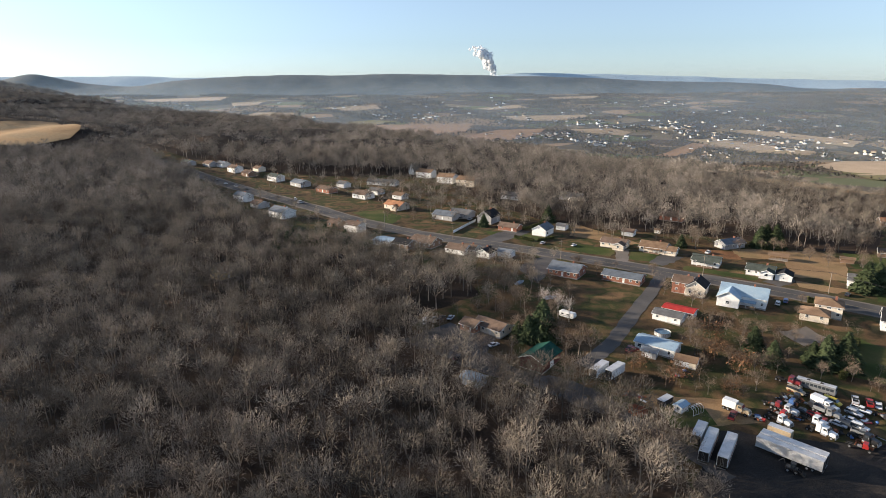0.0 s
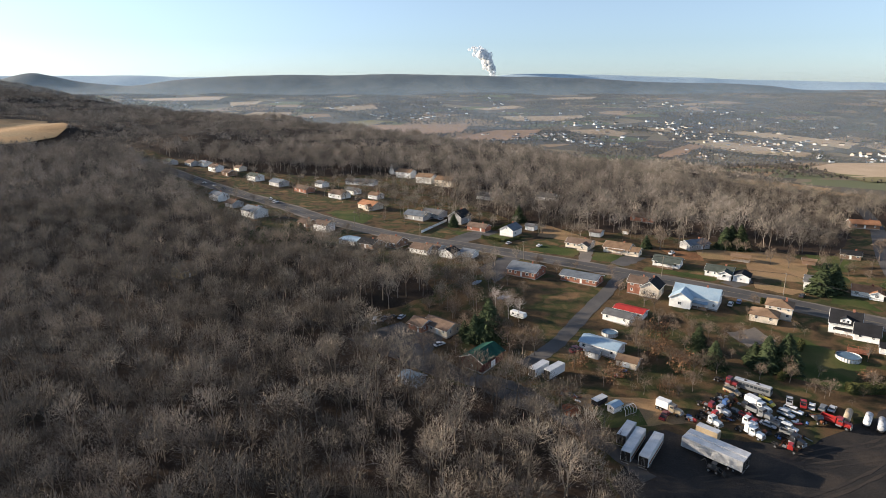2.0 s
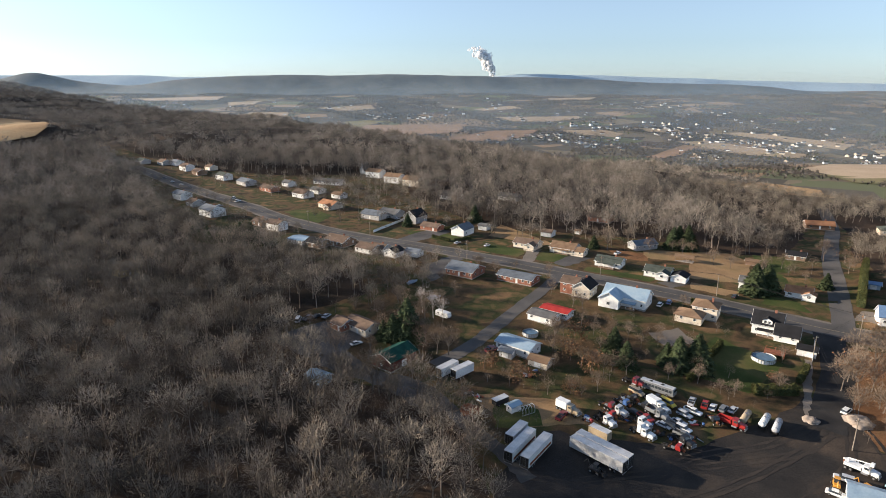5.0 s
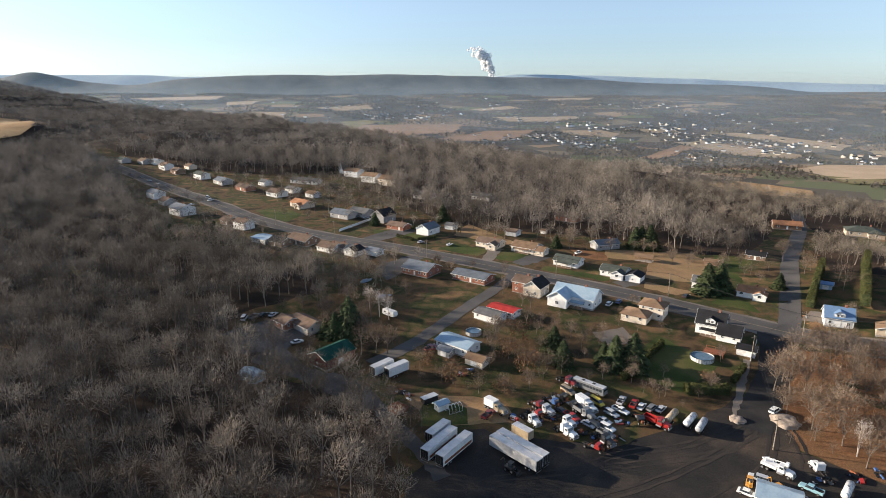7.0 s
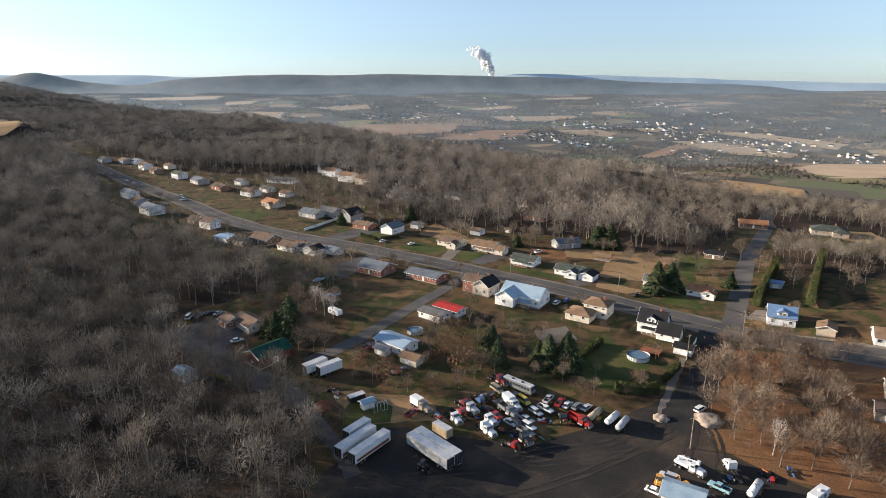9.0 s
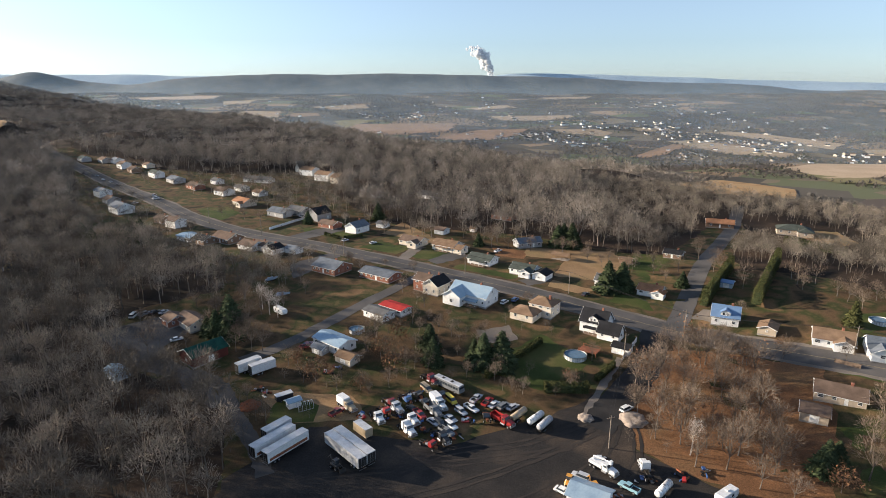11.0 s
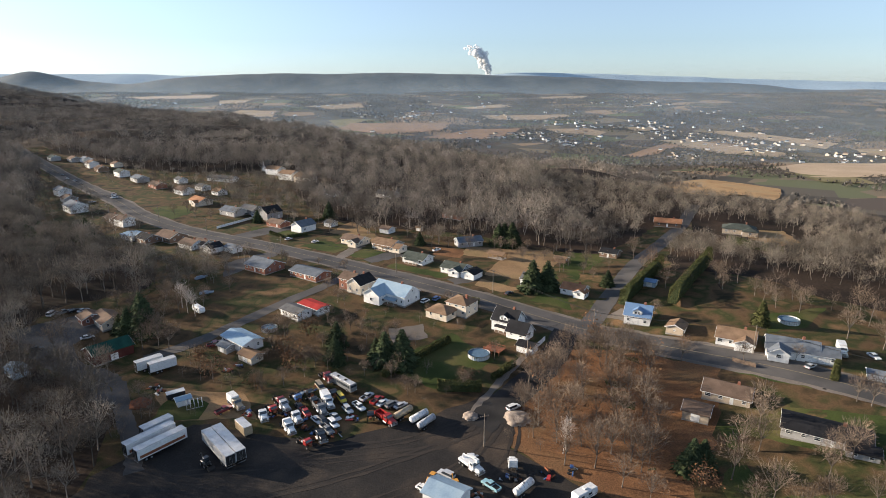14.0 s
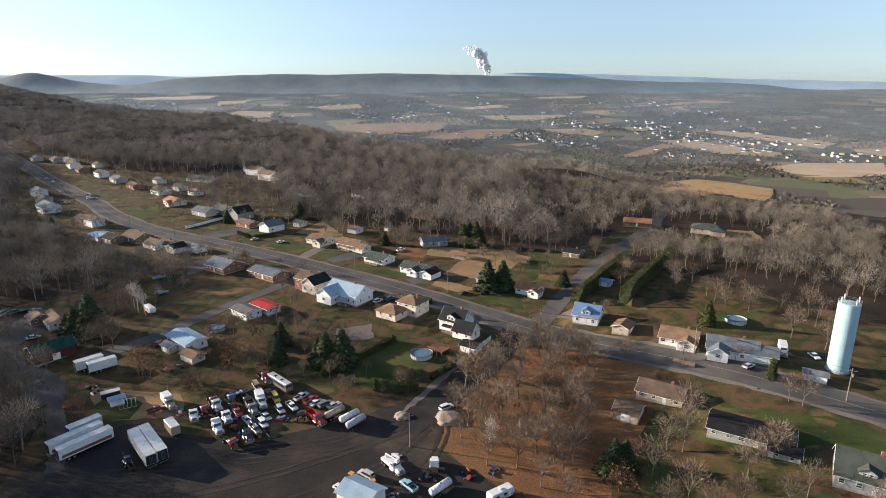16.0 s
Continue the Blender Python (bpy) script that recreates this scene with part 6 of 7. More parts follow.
# houses on the near side of the main road
house(58.5, 277.1, -33, 15, 12, 3.4, "brick", "slate", "brick bungalow with a pale slate roof and white gable", pitch=0.42, ground=None, seed=33)
house(83.5, 267.3, -33, 18, 9.5, 3.0, "brick", "slate", "long low brick ranch house with a pale grey roof", pitch=0.3, chimney=False, seed=34)
house(106.1, 252.6, -33, 8, 8, 5.4, "brick", "brown", "two-storey brick house with a brown roof", storeys=2, pitch=0.5, seed=35)
house(111.0, 249.1, 57, 10, 8, 4.6, "cream", "black", "cream house with a dark gabled roof", pitch=0.7, seed=36)
house(127.3, 239.6, -33, 18, 10.5, 4.4, "white", "metal", "large white house with a pale blue metal roof", pitch=0.62, storeys=1, wing=(-5.0, -5.0, 10, 8.5, 4.2, 90), porch=2.2, seed=37)
house(89.0, 222.2, -38, 11, 7, 3.0, "white", "grey", "small white house with a grey roof", pitch=0.3, chimney=False, seed=38)
house(95.1, 227.1, -38, 12, 6, 2.9, "white", "red", "low addition with a bright red metal roof", pitch=0.18, chimney=False, seed=39)
house(76.0, 197.3, -38, 14, 8, 3.4, "white", "metal", "white outbuilding with a pale metal roof", pitch=0.3, chimney=False, seed=40)
house(155.8, 227.0, -33, 9.5, 9, 5.4, "cream", "tan", "two-storey cream house with a tan hipped roof", roof='hip', storeys=2, pitch=0.42, wing=(-4.5, -7.5, 10, 9, 3.0, 0), seed=41)
house(173.6, 213.0, -33, 10, 8.5, 4.4, "white", "black", "white house with a steep black roof beside a pool", storeys=1, pitch=0.95, dormer=True, wing=(7.0, -4.0, 8, 6.5, 2.9, 0), porch=1.6, seed=42)
shed(179.0, 195.6, -33, 6, 5, 2.6, "white", "black", "white shed with a black roof at the lane")
house(5.8, 313.9, -33, 12, 9, 3.0, "white", "brown", "white bungalow with a brown roof", seed=44)
house(20.5, 306.4, 57, 8, 8, 3.2, "white", "black", "small white house with a dark gabled roof", seed=45)
shed(31.4, 307.1, -33, 8, 6, 2.8, "white", "slate", "white garage with a pale roof", doors=2, name='garage')
house(-13.0, 328.8, -33, 15, 11, 3.2, "brown", "brown", "low brown house with a dark brown roof", seed=47)
house(-25.1, 325.0, -33, 11, 9, 3.0, "brown", "black", "low brown house with a dark roof at the wood's edge", seed=48)
house(-36.2, 331.2, -33, 12, 10, 3.0, "white", "metal", "white building with a pale flat-pitched metal roof", pitch=0.15, chimney=False, seed=49)
house(-59.1, 361.7, -33, 11, 8, 4.8, "white", "brown", "white two-storey house with a brown roof", storeys=2, seed=50)
house(-72.9, 373.6, -33, 9, 8, 3.2, "brown", "brown", "brown bungalow among dark evergreens", seed=51)
house(-115.6, 400.3, -40, 14, 10, 4.6, "white", "slate", "large white house with a pale slate roof", storeys=2, seed=52)
house(-140.9, 431.4, -42, 10, 8, 3.2, "grey", "brown", "grey bungalow with a brown roof", seed=53)
house(-160.5, 453.7, -42, 13, 8, 4.6, "white", "slate", "white two-storey house on the far bend", storeys=2, seed=54)
house(11.9, 314.4, -33, 10, 8, 3.0, "cream", "brown", "cream bungalow at the edge of the trees", seed=55)

# houses on the far side of the main road
house(58.3, 352.2, 57, 12, 9, 4.2, "white", "slate", "white house with a blue-grey roof", pitch=0.6, seed=57)
shed(72.5, 364.3, -33, 6, 6, 2.8, "white", "grey", "small white garage in a yard", name='garage')
house(95.1, 324.9, -33, 14, 9, 3.0, "cream", "brown", "cream bungalow with a brown roof", wing=(4, -5, 5, 6, 3.0, 90), seed=59)
house(114.6, 316.0, -33, 14, 10, 3.2, "cream", "tan", "cream house with a tan-brown roof", wing=(9, -2, 7, 7, 2.8, 0), porch=1.8, seed=60)
shed(110.4, 349.6, -33, 7, 6.5, 2.8, "white", "brown", "white two-door garage with a brown roof", doors=2, name='garage')
shed(129.7, 354.3, -33, 3.5, 3, 2.2, "cream", "tan", "small tan garden shed")
house(159.5, 322.8, 20, 14, 8, 3.2, "grey", "slate", "grey house with a pale metal roof", pitch=0.5, seed=63)
house(133.2, 291.4, -33, 13, 9, 3.0, "white", "moss", "white bungalow with a grey-green roof", porch=2.0, seed=64)
house(152.9, 275.7, -33, 12, 9, 3.0, "white", "moss", "white house with a moss-grey roof and front gable", wing=(3, -4.5, 5, 6, 3.0, 90), seed=65)
shed(160.4, 268.4, 57, 8, 7, 2.8, "white", "black", "white garage with a black gabled roof", name='garage', doors=1)
house(187.0, 256.7, -33, 7, 7, 4.2, "white", "grey", "small pale house behind two conifers", pitch=0.6, seed=67)
house(205.3, 248.3, -33, 10, 8, 2.9, "white", "orange", "small white house with an orange-brown roof", wing=(4, -3, 5, 5, 2.8, 90), seed=68)
house(224.4, 218.1, -25, 9.5, 9, 3.8, "white", "blue", "white cottage with a blue metal roof and dormer", dormer=True, pitch=0.75, seed=69)
shed(238.5, 250.0, -33, 5, 4, 2.4, "blue", "blue", "small blue shed behind the cottage")
shed(235.0, 206.6, 57, 7, 6, 2.5, "beige", "tan", "tan gabled garage in a yard", name='garage', doors=1)
house(251.4, 195.2, -28, 12, 10, 3.2, "white", "tan", "white bungalow with a tan roof and front gable", wing=(3, -4, 6, 6, 3.0, 90), seed=72)
house(264.7, 184.9, -24, 15, 9, 3.4, "white", "slate", "long white house with a slate roof and front gable", wing=(-4, -4.5, 6, 6, 3.0, 90), pitch=0.6, seed=73)
house(272.1, 181.0, -24, 9, 8, 3.2, "white", "slate", "white addition with a slate roof", chimney=False, garage=2, seed=74)
shed(282.9, 169.0, -30, 6, 3.4, 2.4, "white", "slate", "white garden shed beside the water tower")
house(323.7, 354.4, -25, 18, 11, 3.4, "beige", "moss", "large beige house with a grey-green hipped roof on the plateau edge", roof='hip', wing=(6, -5, 7, 8, 3.2, 90), seed=76)
house(286.3, 370.4, -20, 16, 9, 3.0, "brown", "orange", "low red-brown house among bare trees", seed=77)
house(233.6, 301.8, -33, 9, 7, 2.8, "brown", "black", "small dark house among bare trees", seed=78)
house(252.3, 143.4, -30, 20, 10, 3.0, "grey", "black", "long dark-roofed ranch house in shade", pitch=0.35, wing=(8, -5, 7, 5, 2.6, 0), seed=79)
house(236.0, 164.9, -30, 13, 9, 3.0, "beige", "brown", "brown-roofed ranch house behind a bare tree", seed=80)
shed(223.9, 156.5, -30, 7, 7, 2.8, "beige", "brown", "brown-roofed garage in the oaks", name='garage')
house(269.5, 124.8, -30, 12, 11, 3.4, "grey", "moss", "pale house with a dark roof and dormer", storeys=1, pitch=0.8, dormer=True, seed=82)
shed(206.8, 293.4, -33, 6, 3.5, 2.3, "brown", "tan", "open timber shelter in a back yard", doors=0)

# houses along the far bend and behind
house(-1.3, 394.0, -33, 14, 9, 3.2, "grey", "slate", "grey house with a pale roof", seed=85)
house(27.2, 384.3, 57, 11, 9, 4.4, "grey", "black", "dark-gabled house above the white fence", pitch=0.7, seed=86)
house(39.2, 363.2, -33, 13, 8, 2.8, "brick", "brown", "low brick house with a brown roof", seed=87)
house(51.3, 460.4, -33, 14, 9, 3.0, "white", "grey", "white house in front of the woods", seed=88)
house(-67.9, 464.9, -40, 13, 9, 3.6, "white", "brown", "white house with a brown roof", seed=89)
house(-59.5, 481.1, -40, 10, 7, 3.2, "white", "grey", "white house with a long grey roof", seed=90)
house(-38.0, 426.6, -40, 14, 9, 3.2, "cream", "orange", "cream house with an orange-brown roof", wing=(4, -5, 6, 6, 3, 90), seed=91)
house(-38.1, 462.0, -40, 9, 7, 3.2, "white", "tan", "white house with a tan roof", seed=92)
house(-102.0, 489.1, -42, 15, 8, 3.0, "brick", "brown", "red-brown ranch house on a lawn", seed=93)
house(-91.2, 509.1, -42, 9, 7, 3.4, "white", "grey", "small white house on a lawn", seed=94)
house(-129.9, 513.0, -42, 14, 9, 3.4, "grey", "slate", "grey house with a pale slate roof", seed=95)
house(-157.0, 532.8, -42, 13, 8, 4.4, "white", "moss", "white house with a moss-grey roof", storeys=2, seed=96)
house(-187.9, 552.6, -42, 11, 8, 3.2, "brown", "brown", "brown house with a brown roof", seed=97)
house(-206.1, 567.8, -42, 12, 8, 4.6, "white", "brown", "white two-storey house on a lawn", storeys=2, seed=98)
house(-226.6, 591.8, -42, 11, 8, 3.4, "white", "slate", "white house with a slate roof", seed=99)
house(-240.5, 593.9, -42, 12, 8, 3.2, "grey", "brown", "grey-brown house by the woods", seed=100)
house(-263.9, 597.5, -42, 12, 8, 3.2, "grey", "moss", "grey house at the end of the road", seed=101)
house(-184.5, 572.6, -42, 9, 7, 3.2, "cream", "brown", "cream house behind the road", seed=102)
house(-57.8, 519.3, -20, 24, 8, 3.0, "white", "grey", "long low white building", chimney=False, seed=103)
house(-20.4, 552.6, -30, 14, 9, 5.4, "white", "tan", "white apartment block with a tan roof", storeys=2, chimney=False, seed=104)
house(-0.4, 529.2, -30, 14, 10, 5.6, "white", "tan", "white two-storey apartment block", storeys=2, chimney=False, seed=105)
house(17.7, 515.2, -30, 15, 10, 5.6, "cream", "tan", "cream apartment block with a tan roof", storeys=2, chimney=False, seed=106)
house(-33.1, 567.1, 57, 6, 5, 3.5, "white", "grey", "small white chapel with a steep gable", pitch=2.4, chimney=False, seed=107)
house(9.8, 399.9, -33, 13, 9, 3.0, "grey", "grey", "grey ranch house with cars beside it", seed=108)
house(97.3, 457.5, -33, 14, 9, 3.0, "grey", "grey", "grey house half hidden in the woods", seed=109)
house(151.5, 388.8, -33, 13, 9, 3.0, "brick", "brown", "brick house deep in the bare woods", seed=110)

# buildings on the wooded side
shed(32.0, 188.2, 52, 13, 9, 3.6, "barn", "green", "dark red barn with a green metal roof", pitch=0.45, name='barn')
house(17.2, 212.8, -42, 13, 8, 3.0, "cream", "brown", "long cream house with a brown roof at the wood's edge", chimney=False, seed=113)
house(9.3, 214.2, -42, 7, 7, 3.0, "brick", "brown", "small brick-red house with a brown roof", chimney=False, seed=114)
house(-114.2, 282.7, 60, 9, 8, 4.2, "yellow", "tan", "tan gabled cabin deep in the woods", pitch=0.9, chimney=False, seed=115)
shed(71.9, 193.0, -33, 5, 4, 2.4, "grey", "slate", "small grey shed beside the drive")
shed(82.6, 187.0, -33, 7, 5, 2.4, "cream", "tan", "low tan shed with a sagging roof")
shed(8.2, 175.5, -33, 7, 5, 2.6, "blue", "metal", "pale blue roofed shelter among the trees")
shed(70.8, 160.6, 38, 3.8, 2.4, 2.2, "white", "metal", "small white storage box on the grass", doors=0)
shed(152.1, 121.9, -30, 9, 7, 3.4, "white", "metal", "building with a bright metal roof at the yard")

# lorries and trailers in the yard
park("trailer", "silver", 90.9, 137.6, -46, "long silver box trailer with dark rear doors", "parked trailers")
park("trailer", "silver", 92.9, 139.6, -46, "long silver box trailer beside its twin", "parked trailers")
park("trailer_red", "white", 74.8, 138.7, -125, "white box trailer with a faded red band", "parked trailers")
park("trailer_red", "white", 70.7, 140.9, -124, "weathered white box trailer with red graphics", "parked trailers")
park("short_trailer", "silver", 70.2, 145.9, -125, "short grey box trailer behind the others", "parked trailers")
park("short_trailer", "white", 50.5, 179.9, -131, "white box trailer on the grass", "white trailers by the barn")
park("short_trailer", "white", 55.5, 179.0, -135, "white box trailer with a blue cast", "white trailers by the barn")
park("container", "tan", 94.0, 147.9, -46, "tan steel storage container behind the trailers")
park("tractor", "white", 106.8, 148.2, -54, "white semi tractor with a sleeper cab", "scrapyard vehicles")
park("daycab", "white", 107.3, 153.4, -54, "white lorry cab in the scrap yard", "scrapyard vehicles")
park("daycab", "white", 97.5, 153.9, -61, "white lorry with an open chassis", "scrapyard vehicles")
park("bus", "grey", 117.8, 171.1, -42, "silver-roofed old bus in the scrap yard", "scrapyard vehicles")
park("sedan", "silver", 118.7, 154.5, -48, "pale silver saloon car", "scrapyard vehicles")
park("suv", "white", 118.8, 151.1, -50, "white estate car in the scrap yard", "scrapyard vehicles")
park("suv", "silver", 121.7, 158.1, -54, "silver-blue sport utility car", "scrapyard vehicles")
park("pickup", "white", 124.8, 159.7, -48, "white pickup truck in the scrap yard", "scrapyard vehicles")
park("pickup", "grey", 117.6, 148.3, -46, "grey pickup truck in the scrap yard", "scrapyard vehicles")
park("daycab", "black", 116.5, 145.0, -57, "stripped black lorry in the scrap yard", "scrapyard vehicles")
park("wreck", "red", 112.9, 142.2, -41, "red flat chassis with wheels", "scrapyard vehicles")
park("van", "yellow", 118.6, 163.8, -58, "lime yellow van in the scrap yard", "scrapyard vehicles")
park("box", "white", 115.3, 160.8, -60, "white box lorry in the scrap yard", "scrapyard vehicles")
park("dump", "grey", 113.8, 157.4, -56, "grey tipper lorry in the scrap yard", "scrapyard vehicles")
park("daycab", "maroon", 111.9, 174.8, -51, "maroon lorry in the scrap yard", "scrapyard vehicles")
park("van", "tan", 110.8, 169.7, -56, "tan van in the scrap yard", "scrapyard vehicles")
park("wreck", "black", 107.7, 166.3, -47, "black stripped lorry chassis", "scrapyard vehicles")
park("wreck", "blue", 104.7, 163.6, -49, "blue stripped lorry chassis", "scrapyard vehicles")
park("wreck", "black", 110.0, 162.4, -52, "black lorry wreck in the scrap yard", "scrapyard vehicles")
park("daycab", "silver", 102.1, 159.1, -52, "silver lorry cab in the scrap yard", "scrapyard vehicles")
park("wreck", "red", 98.9, 157.6, -50, "rust-red stripped lorry in the scrap yard", "scrapyard vehicles")
park("wreck", "maroon", 99.8, 162.2, -48, "maroon stripped chassis in the scrap yard", "scrapyard vehicles")
park("pickup", "red", 109.5, 156.3, -54, "red pickup truck in the scrap yard", "scrapyard vehicles")
park("sedan", "silver", 113.7, 152.8, -48, "silver saloon car among wrecks", "scrapyard vehicles")
park("sedan", "black", 107.0, 159.2, -51, "black saloon car in the scrap yard", "scrapyard vehicles")
park("wreck", "black", 115.0, 166.5, -52, "black wreck beside the bus", "scrapyard vehicles")
park("suv", "black", 115.7, 152.1, -47, "black estate car in the scrap yard", "scrapyard vehicles")
park("pickup", "silver", 126.4, 164.8, 59, "silver pickup truck in the scrap yard", "scrapyard vehicles")
park("pickup", "red", 129.8, 163.2, 60, "red pickup truck with a pale canopy", "scrapyard vehicles")
park("sedan", "white", 131.7, 162.0, 55, "white saloon car in the scrap yard", "scrapyard vehicles")
park("suv", "grey", 134.6, 161.2, 47, "grey estate car in the scrap yard", "scrapyard vehicles")
park("sedan", "silver", 137.2, 160.8, 47, "silver saloon car near the tanks", "scrapyard vehicles")
park("wreck", "black", 129.0, 155.6, -83, "low black car trailer", "scrapyard vehicles")
park("dump", "red", 134.2, 152.9, -45, "bright red tipper lorry", "scrapyard vehicles")
park("tanker", "tan", 138.6, 155.8, 50, "weathered tan tank trailer", "tank trailers")
park("tanker", "white", 143.3, 154.0, 49, "white tank trailer in the scrap yard", "tank trailers")
park("tanker", "silver", 145.6, 151.5, 53, "silver tank trailer in the scrap yard", "tank trailers")
park("pickup", "maroon", 84.8, 156.9, 54, "maroon pickup with its bonnet open")
park("box", "tan", 87.8, 159.3, -46, "tan camper-bodied lorry parked on the ground")
park("loader", "black", 89.4, 133.1, -40, "small black machine parked by the trailers")
junk(100.0, 162.2, 1)
junk(104.7, 165.5, 2)
junk(110.5, 169.4, 3)
junk(103.5, 156.5, 4)
junk(111.1, 149.9, 5)
junk(120.2, 147.0, 6)
junk(99.0, 155.3, 7)
junk(92.6, 156.2, 8)
junk(108.7, 153.0, 9)
junk(123.8, 154.4, 10)
junk(114.7, 145.7, 11)
junk(80.0, 182.9, 12)
junk(77.2, 179.1, 13)
junk(57.2, 168.9, 14)
junk(61.1, 165.9, 15)

def hoop_frame(x, y, turn, L=4.5, W=2.6, H=2.4):
    """Bare steel hoops of a small shelter, tied by rails."""
    o = thing("hoop_frame", x, y, at_ground(x, y), turn, "bare pale steel hoop frame on rough grass", "frame")
    for k in range(5):
        u = -L / 2 + L * k / 4
        bm = bmesh.new()
        ring = [(u, -W / 2, 0)] + [(u, -W / 2 * math.cos(a), H * 0.55 + H * 0.45 * math.sin(a)) for a in (math.pi * q / 6 for q in range(7))] + [(u, W / 2, 0)]
        for a, b in zip(ring, ring[1:]):
            rod(bm, a, b, 0.07, 0.07, 6)
        part("hoop", bm, M["aluminium"], o)
    for v, z in ((-W / 2, 0.1), (W / 2, 0.1), (0, H)):
        part("rail", rod(bmesh.new(), (-L / 2, v, z), (L / 2, v, z), 0.06, 0.06, 6), M["aluminium"], o)


def utility_cart(x, y, turn, side, label):
    """Low two-axle cart with a boxed body and a pale lid."""
    o = thing("cart", x, y, at_ground(x, y), turn, label, "cart")
    part("body", box(-2.6, 2.6, -1.1, 1.1, 0.55, 2.2, 0.05), M[side], o)
    part("lid", box(-2.7, 2.7, -1.2, 1.2, 2.2, 2.36, 0.04), M["aluminium"], o)
    part("drawbar", rod(bmesh.new(), (2.6, 0, 0.6), (4.0, 0, 0.45), 0.06, 0.06, 6), M["chassis"], o)
    for wx in (-1.4, 1.4):
        for wy in (-1.0, 1.0):
            wheel(o, wx, wy)


hoop_frame(74.6, 159.6, 30)
utility_cart(67.0, 163.8, 38, "chassis", "dark-sided cart with a white lid on rough grass")
heap("brush_heap", 57.5, 160.5, 3.2, 1.5, "rust", "rust-brown heap of brush at the grass edge", "brush heap", 9)

# second yard beside the lane
park("boom", "white", 158.7, 133.3, -49, "white utility lorry with a folded boom")
park("pickup", "teal", 162.9, 127.0, 134, "pale teal pickup loaded with rusty scrap")
park("tanker", "white", 170.8, 125.6, 47, "white tank trailer parked on the ground")
park("daycab", "white", 168.9, 133.8, 90, "white lorry cab parked on the ground")
park("camper", "white", 185.2, 124.0, 36, "long white camper trailer with roof hatches")
park("suv", "silver", 151.8, 130.8, 146, "silver estate car parked on the ground")
park("sedan", "white", 146.6, 125.4, -38, "white saloon car parked on the ground")
park("loader", "orange", 148.5, 128.6, 60, "orange loader parked on the ground")
park("loader", "orange", 154.2, 126.2, -70, "orange loader parked on the ground")
park("suv", "white", 171.2, 160.6, 38, "white estate car by a gravel heap")
heap("gravel_heap", 172.0, 156.1, 4.0, 1.6, "stone", "pale heap of gravel beside the lane", "gravel heap", 2)
heap("gravel_heap", 158.4, 156.7, 2.4, 1.1, "stone", "low pale heap of stone", "gravel heap", 5)
junk(184.9, 133.3, 40)
junk(167.8, 130.1, 41)
junk(158.6, 124.5, 42)
junk(177.7, 132.1, 43)
junk(158.4, 138.2, 44)

# cars and boats at the houses
park("sedan", "silver", 54.9, 330.6, 54, "silver saloon car in a driveway")
park("sedan", "white", 71.8, 325.3, 52, "white saloon car on the grass")
park("suv", "blue", 144.9, 238.6, 59, "blue estate car beside the white house")
park("suv", "white", 140.2, 236.1, 57, "white estate car beside the white house")
park("pickup", "white", 142.1, 310.4, 50, "white pickup truck parked on the ground")
park("sedan", "black", 176.3, 246.1, 46, "dark saloon car parked on the ground")
park("sedan", "silver", 266.1, 175.7, 33, "silver saloon car in front of the grey-roofed house")
park("box", "white", 280.6, 183.6, -112, "white box lorry beside the house")
park("sedan", "white", 289.8, 181.9, -87, "white saloon car beside the water tower")
park("sedan", "silver", -121.5, 428.5, 49, "silver saloon car on the drive")
park("van", "white", -113.7, 444.5, 60, "white van at the bend")
park("camper", "white", 48.5, 223.9, -42, "white camper trailer on the grass")
park("boat", "blue", 44.3, 241.8, 25, "boat under a blue-grey cover")
park("boat", "blue", 33.5, 261.4, 48, "covered boat on a trailer")
park("pickup", "maroon", 66.4, 195.7, 32, "maroon pickup truck by the outbuilding")
park("sedan", "maroon", 66.1, 197.6, 46, "maroon saloon car parked on the ground")
park("sedan", "white", 16.6, 200.2, 38, "white saloon car in the gravel yard")
park("suv", "black", 3.8, 190.7, 42, "black estate car at the wood's edge")
park("van", "white", -9.7, 219.4, 93, "white van in the yard")
park("pickup", "grey", -6.0, 221.1, 58, "grey pickup truck in the yard")
park("sedan", "black", -3.0, 223.1, 61, "black saloon car in the yard")
park("sedan", "silver", 0.8, 223.2, 68, "silver saloon car in the yard")
park("sedan", "grey", 8.3, 393.4, 51, "grey saloon car in a drive")
park("sedan", "silver", 14.7, 390.1, 55, "silver saloon car in a drive")
park("van", "white", -120.4, 455.4, 96, "white van at the roadside")
park("sedan", "white", -197.0, 515.9, -40, "white saloon car at the far bend")
park("sedan", "silver", -184.6, 506.3, -40, "silver saloon car at the far bend")
park("sedan", "black", -172.3, 495.0, -40, "black saloon car at the far bend")
park("sedan", "grey", -211.2, 530.2, -40, "grey saloon car at the far bend")

# pools, pavilion, fences, tower
pool(161.7, 191.6, 3.9, "round above-ground pool with a dark cover and white wall")
DECK = (167.3, 195.0)
pool(275.9, 207.7, 3.6, "round white above-ground pool behind the house")
pool(82.0, 209.4, 3.0, "small round above-ground pool beside the white house")
pavilion(174.4, 299.3, -33)
fence(2.9, 355.1, 18.5, 385.7, 1.7, "trim", "white panel fence beside a driveway")
fence(178.0, 190.4, 186.3, 203.4, 1.9, "trim", "white panel fence along the lane")
fence(245.0, 182.7, 250.1, 177.7, 1.5, "timber", "weathered timber board fence by the road")
hedge(64.6, 381.6, 47.6, 361.9, 1.2, 1.3, "low russet hedge between yards", 0.0, 77)
water_tower(293.0, 174.9, 3.0, 22.2)

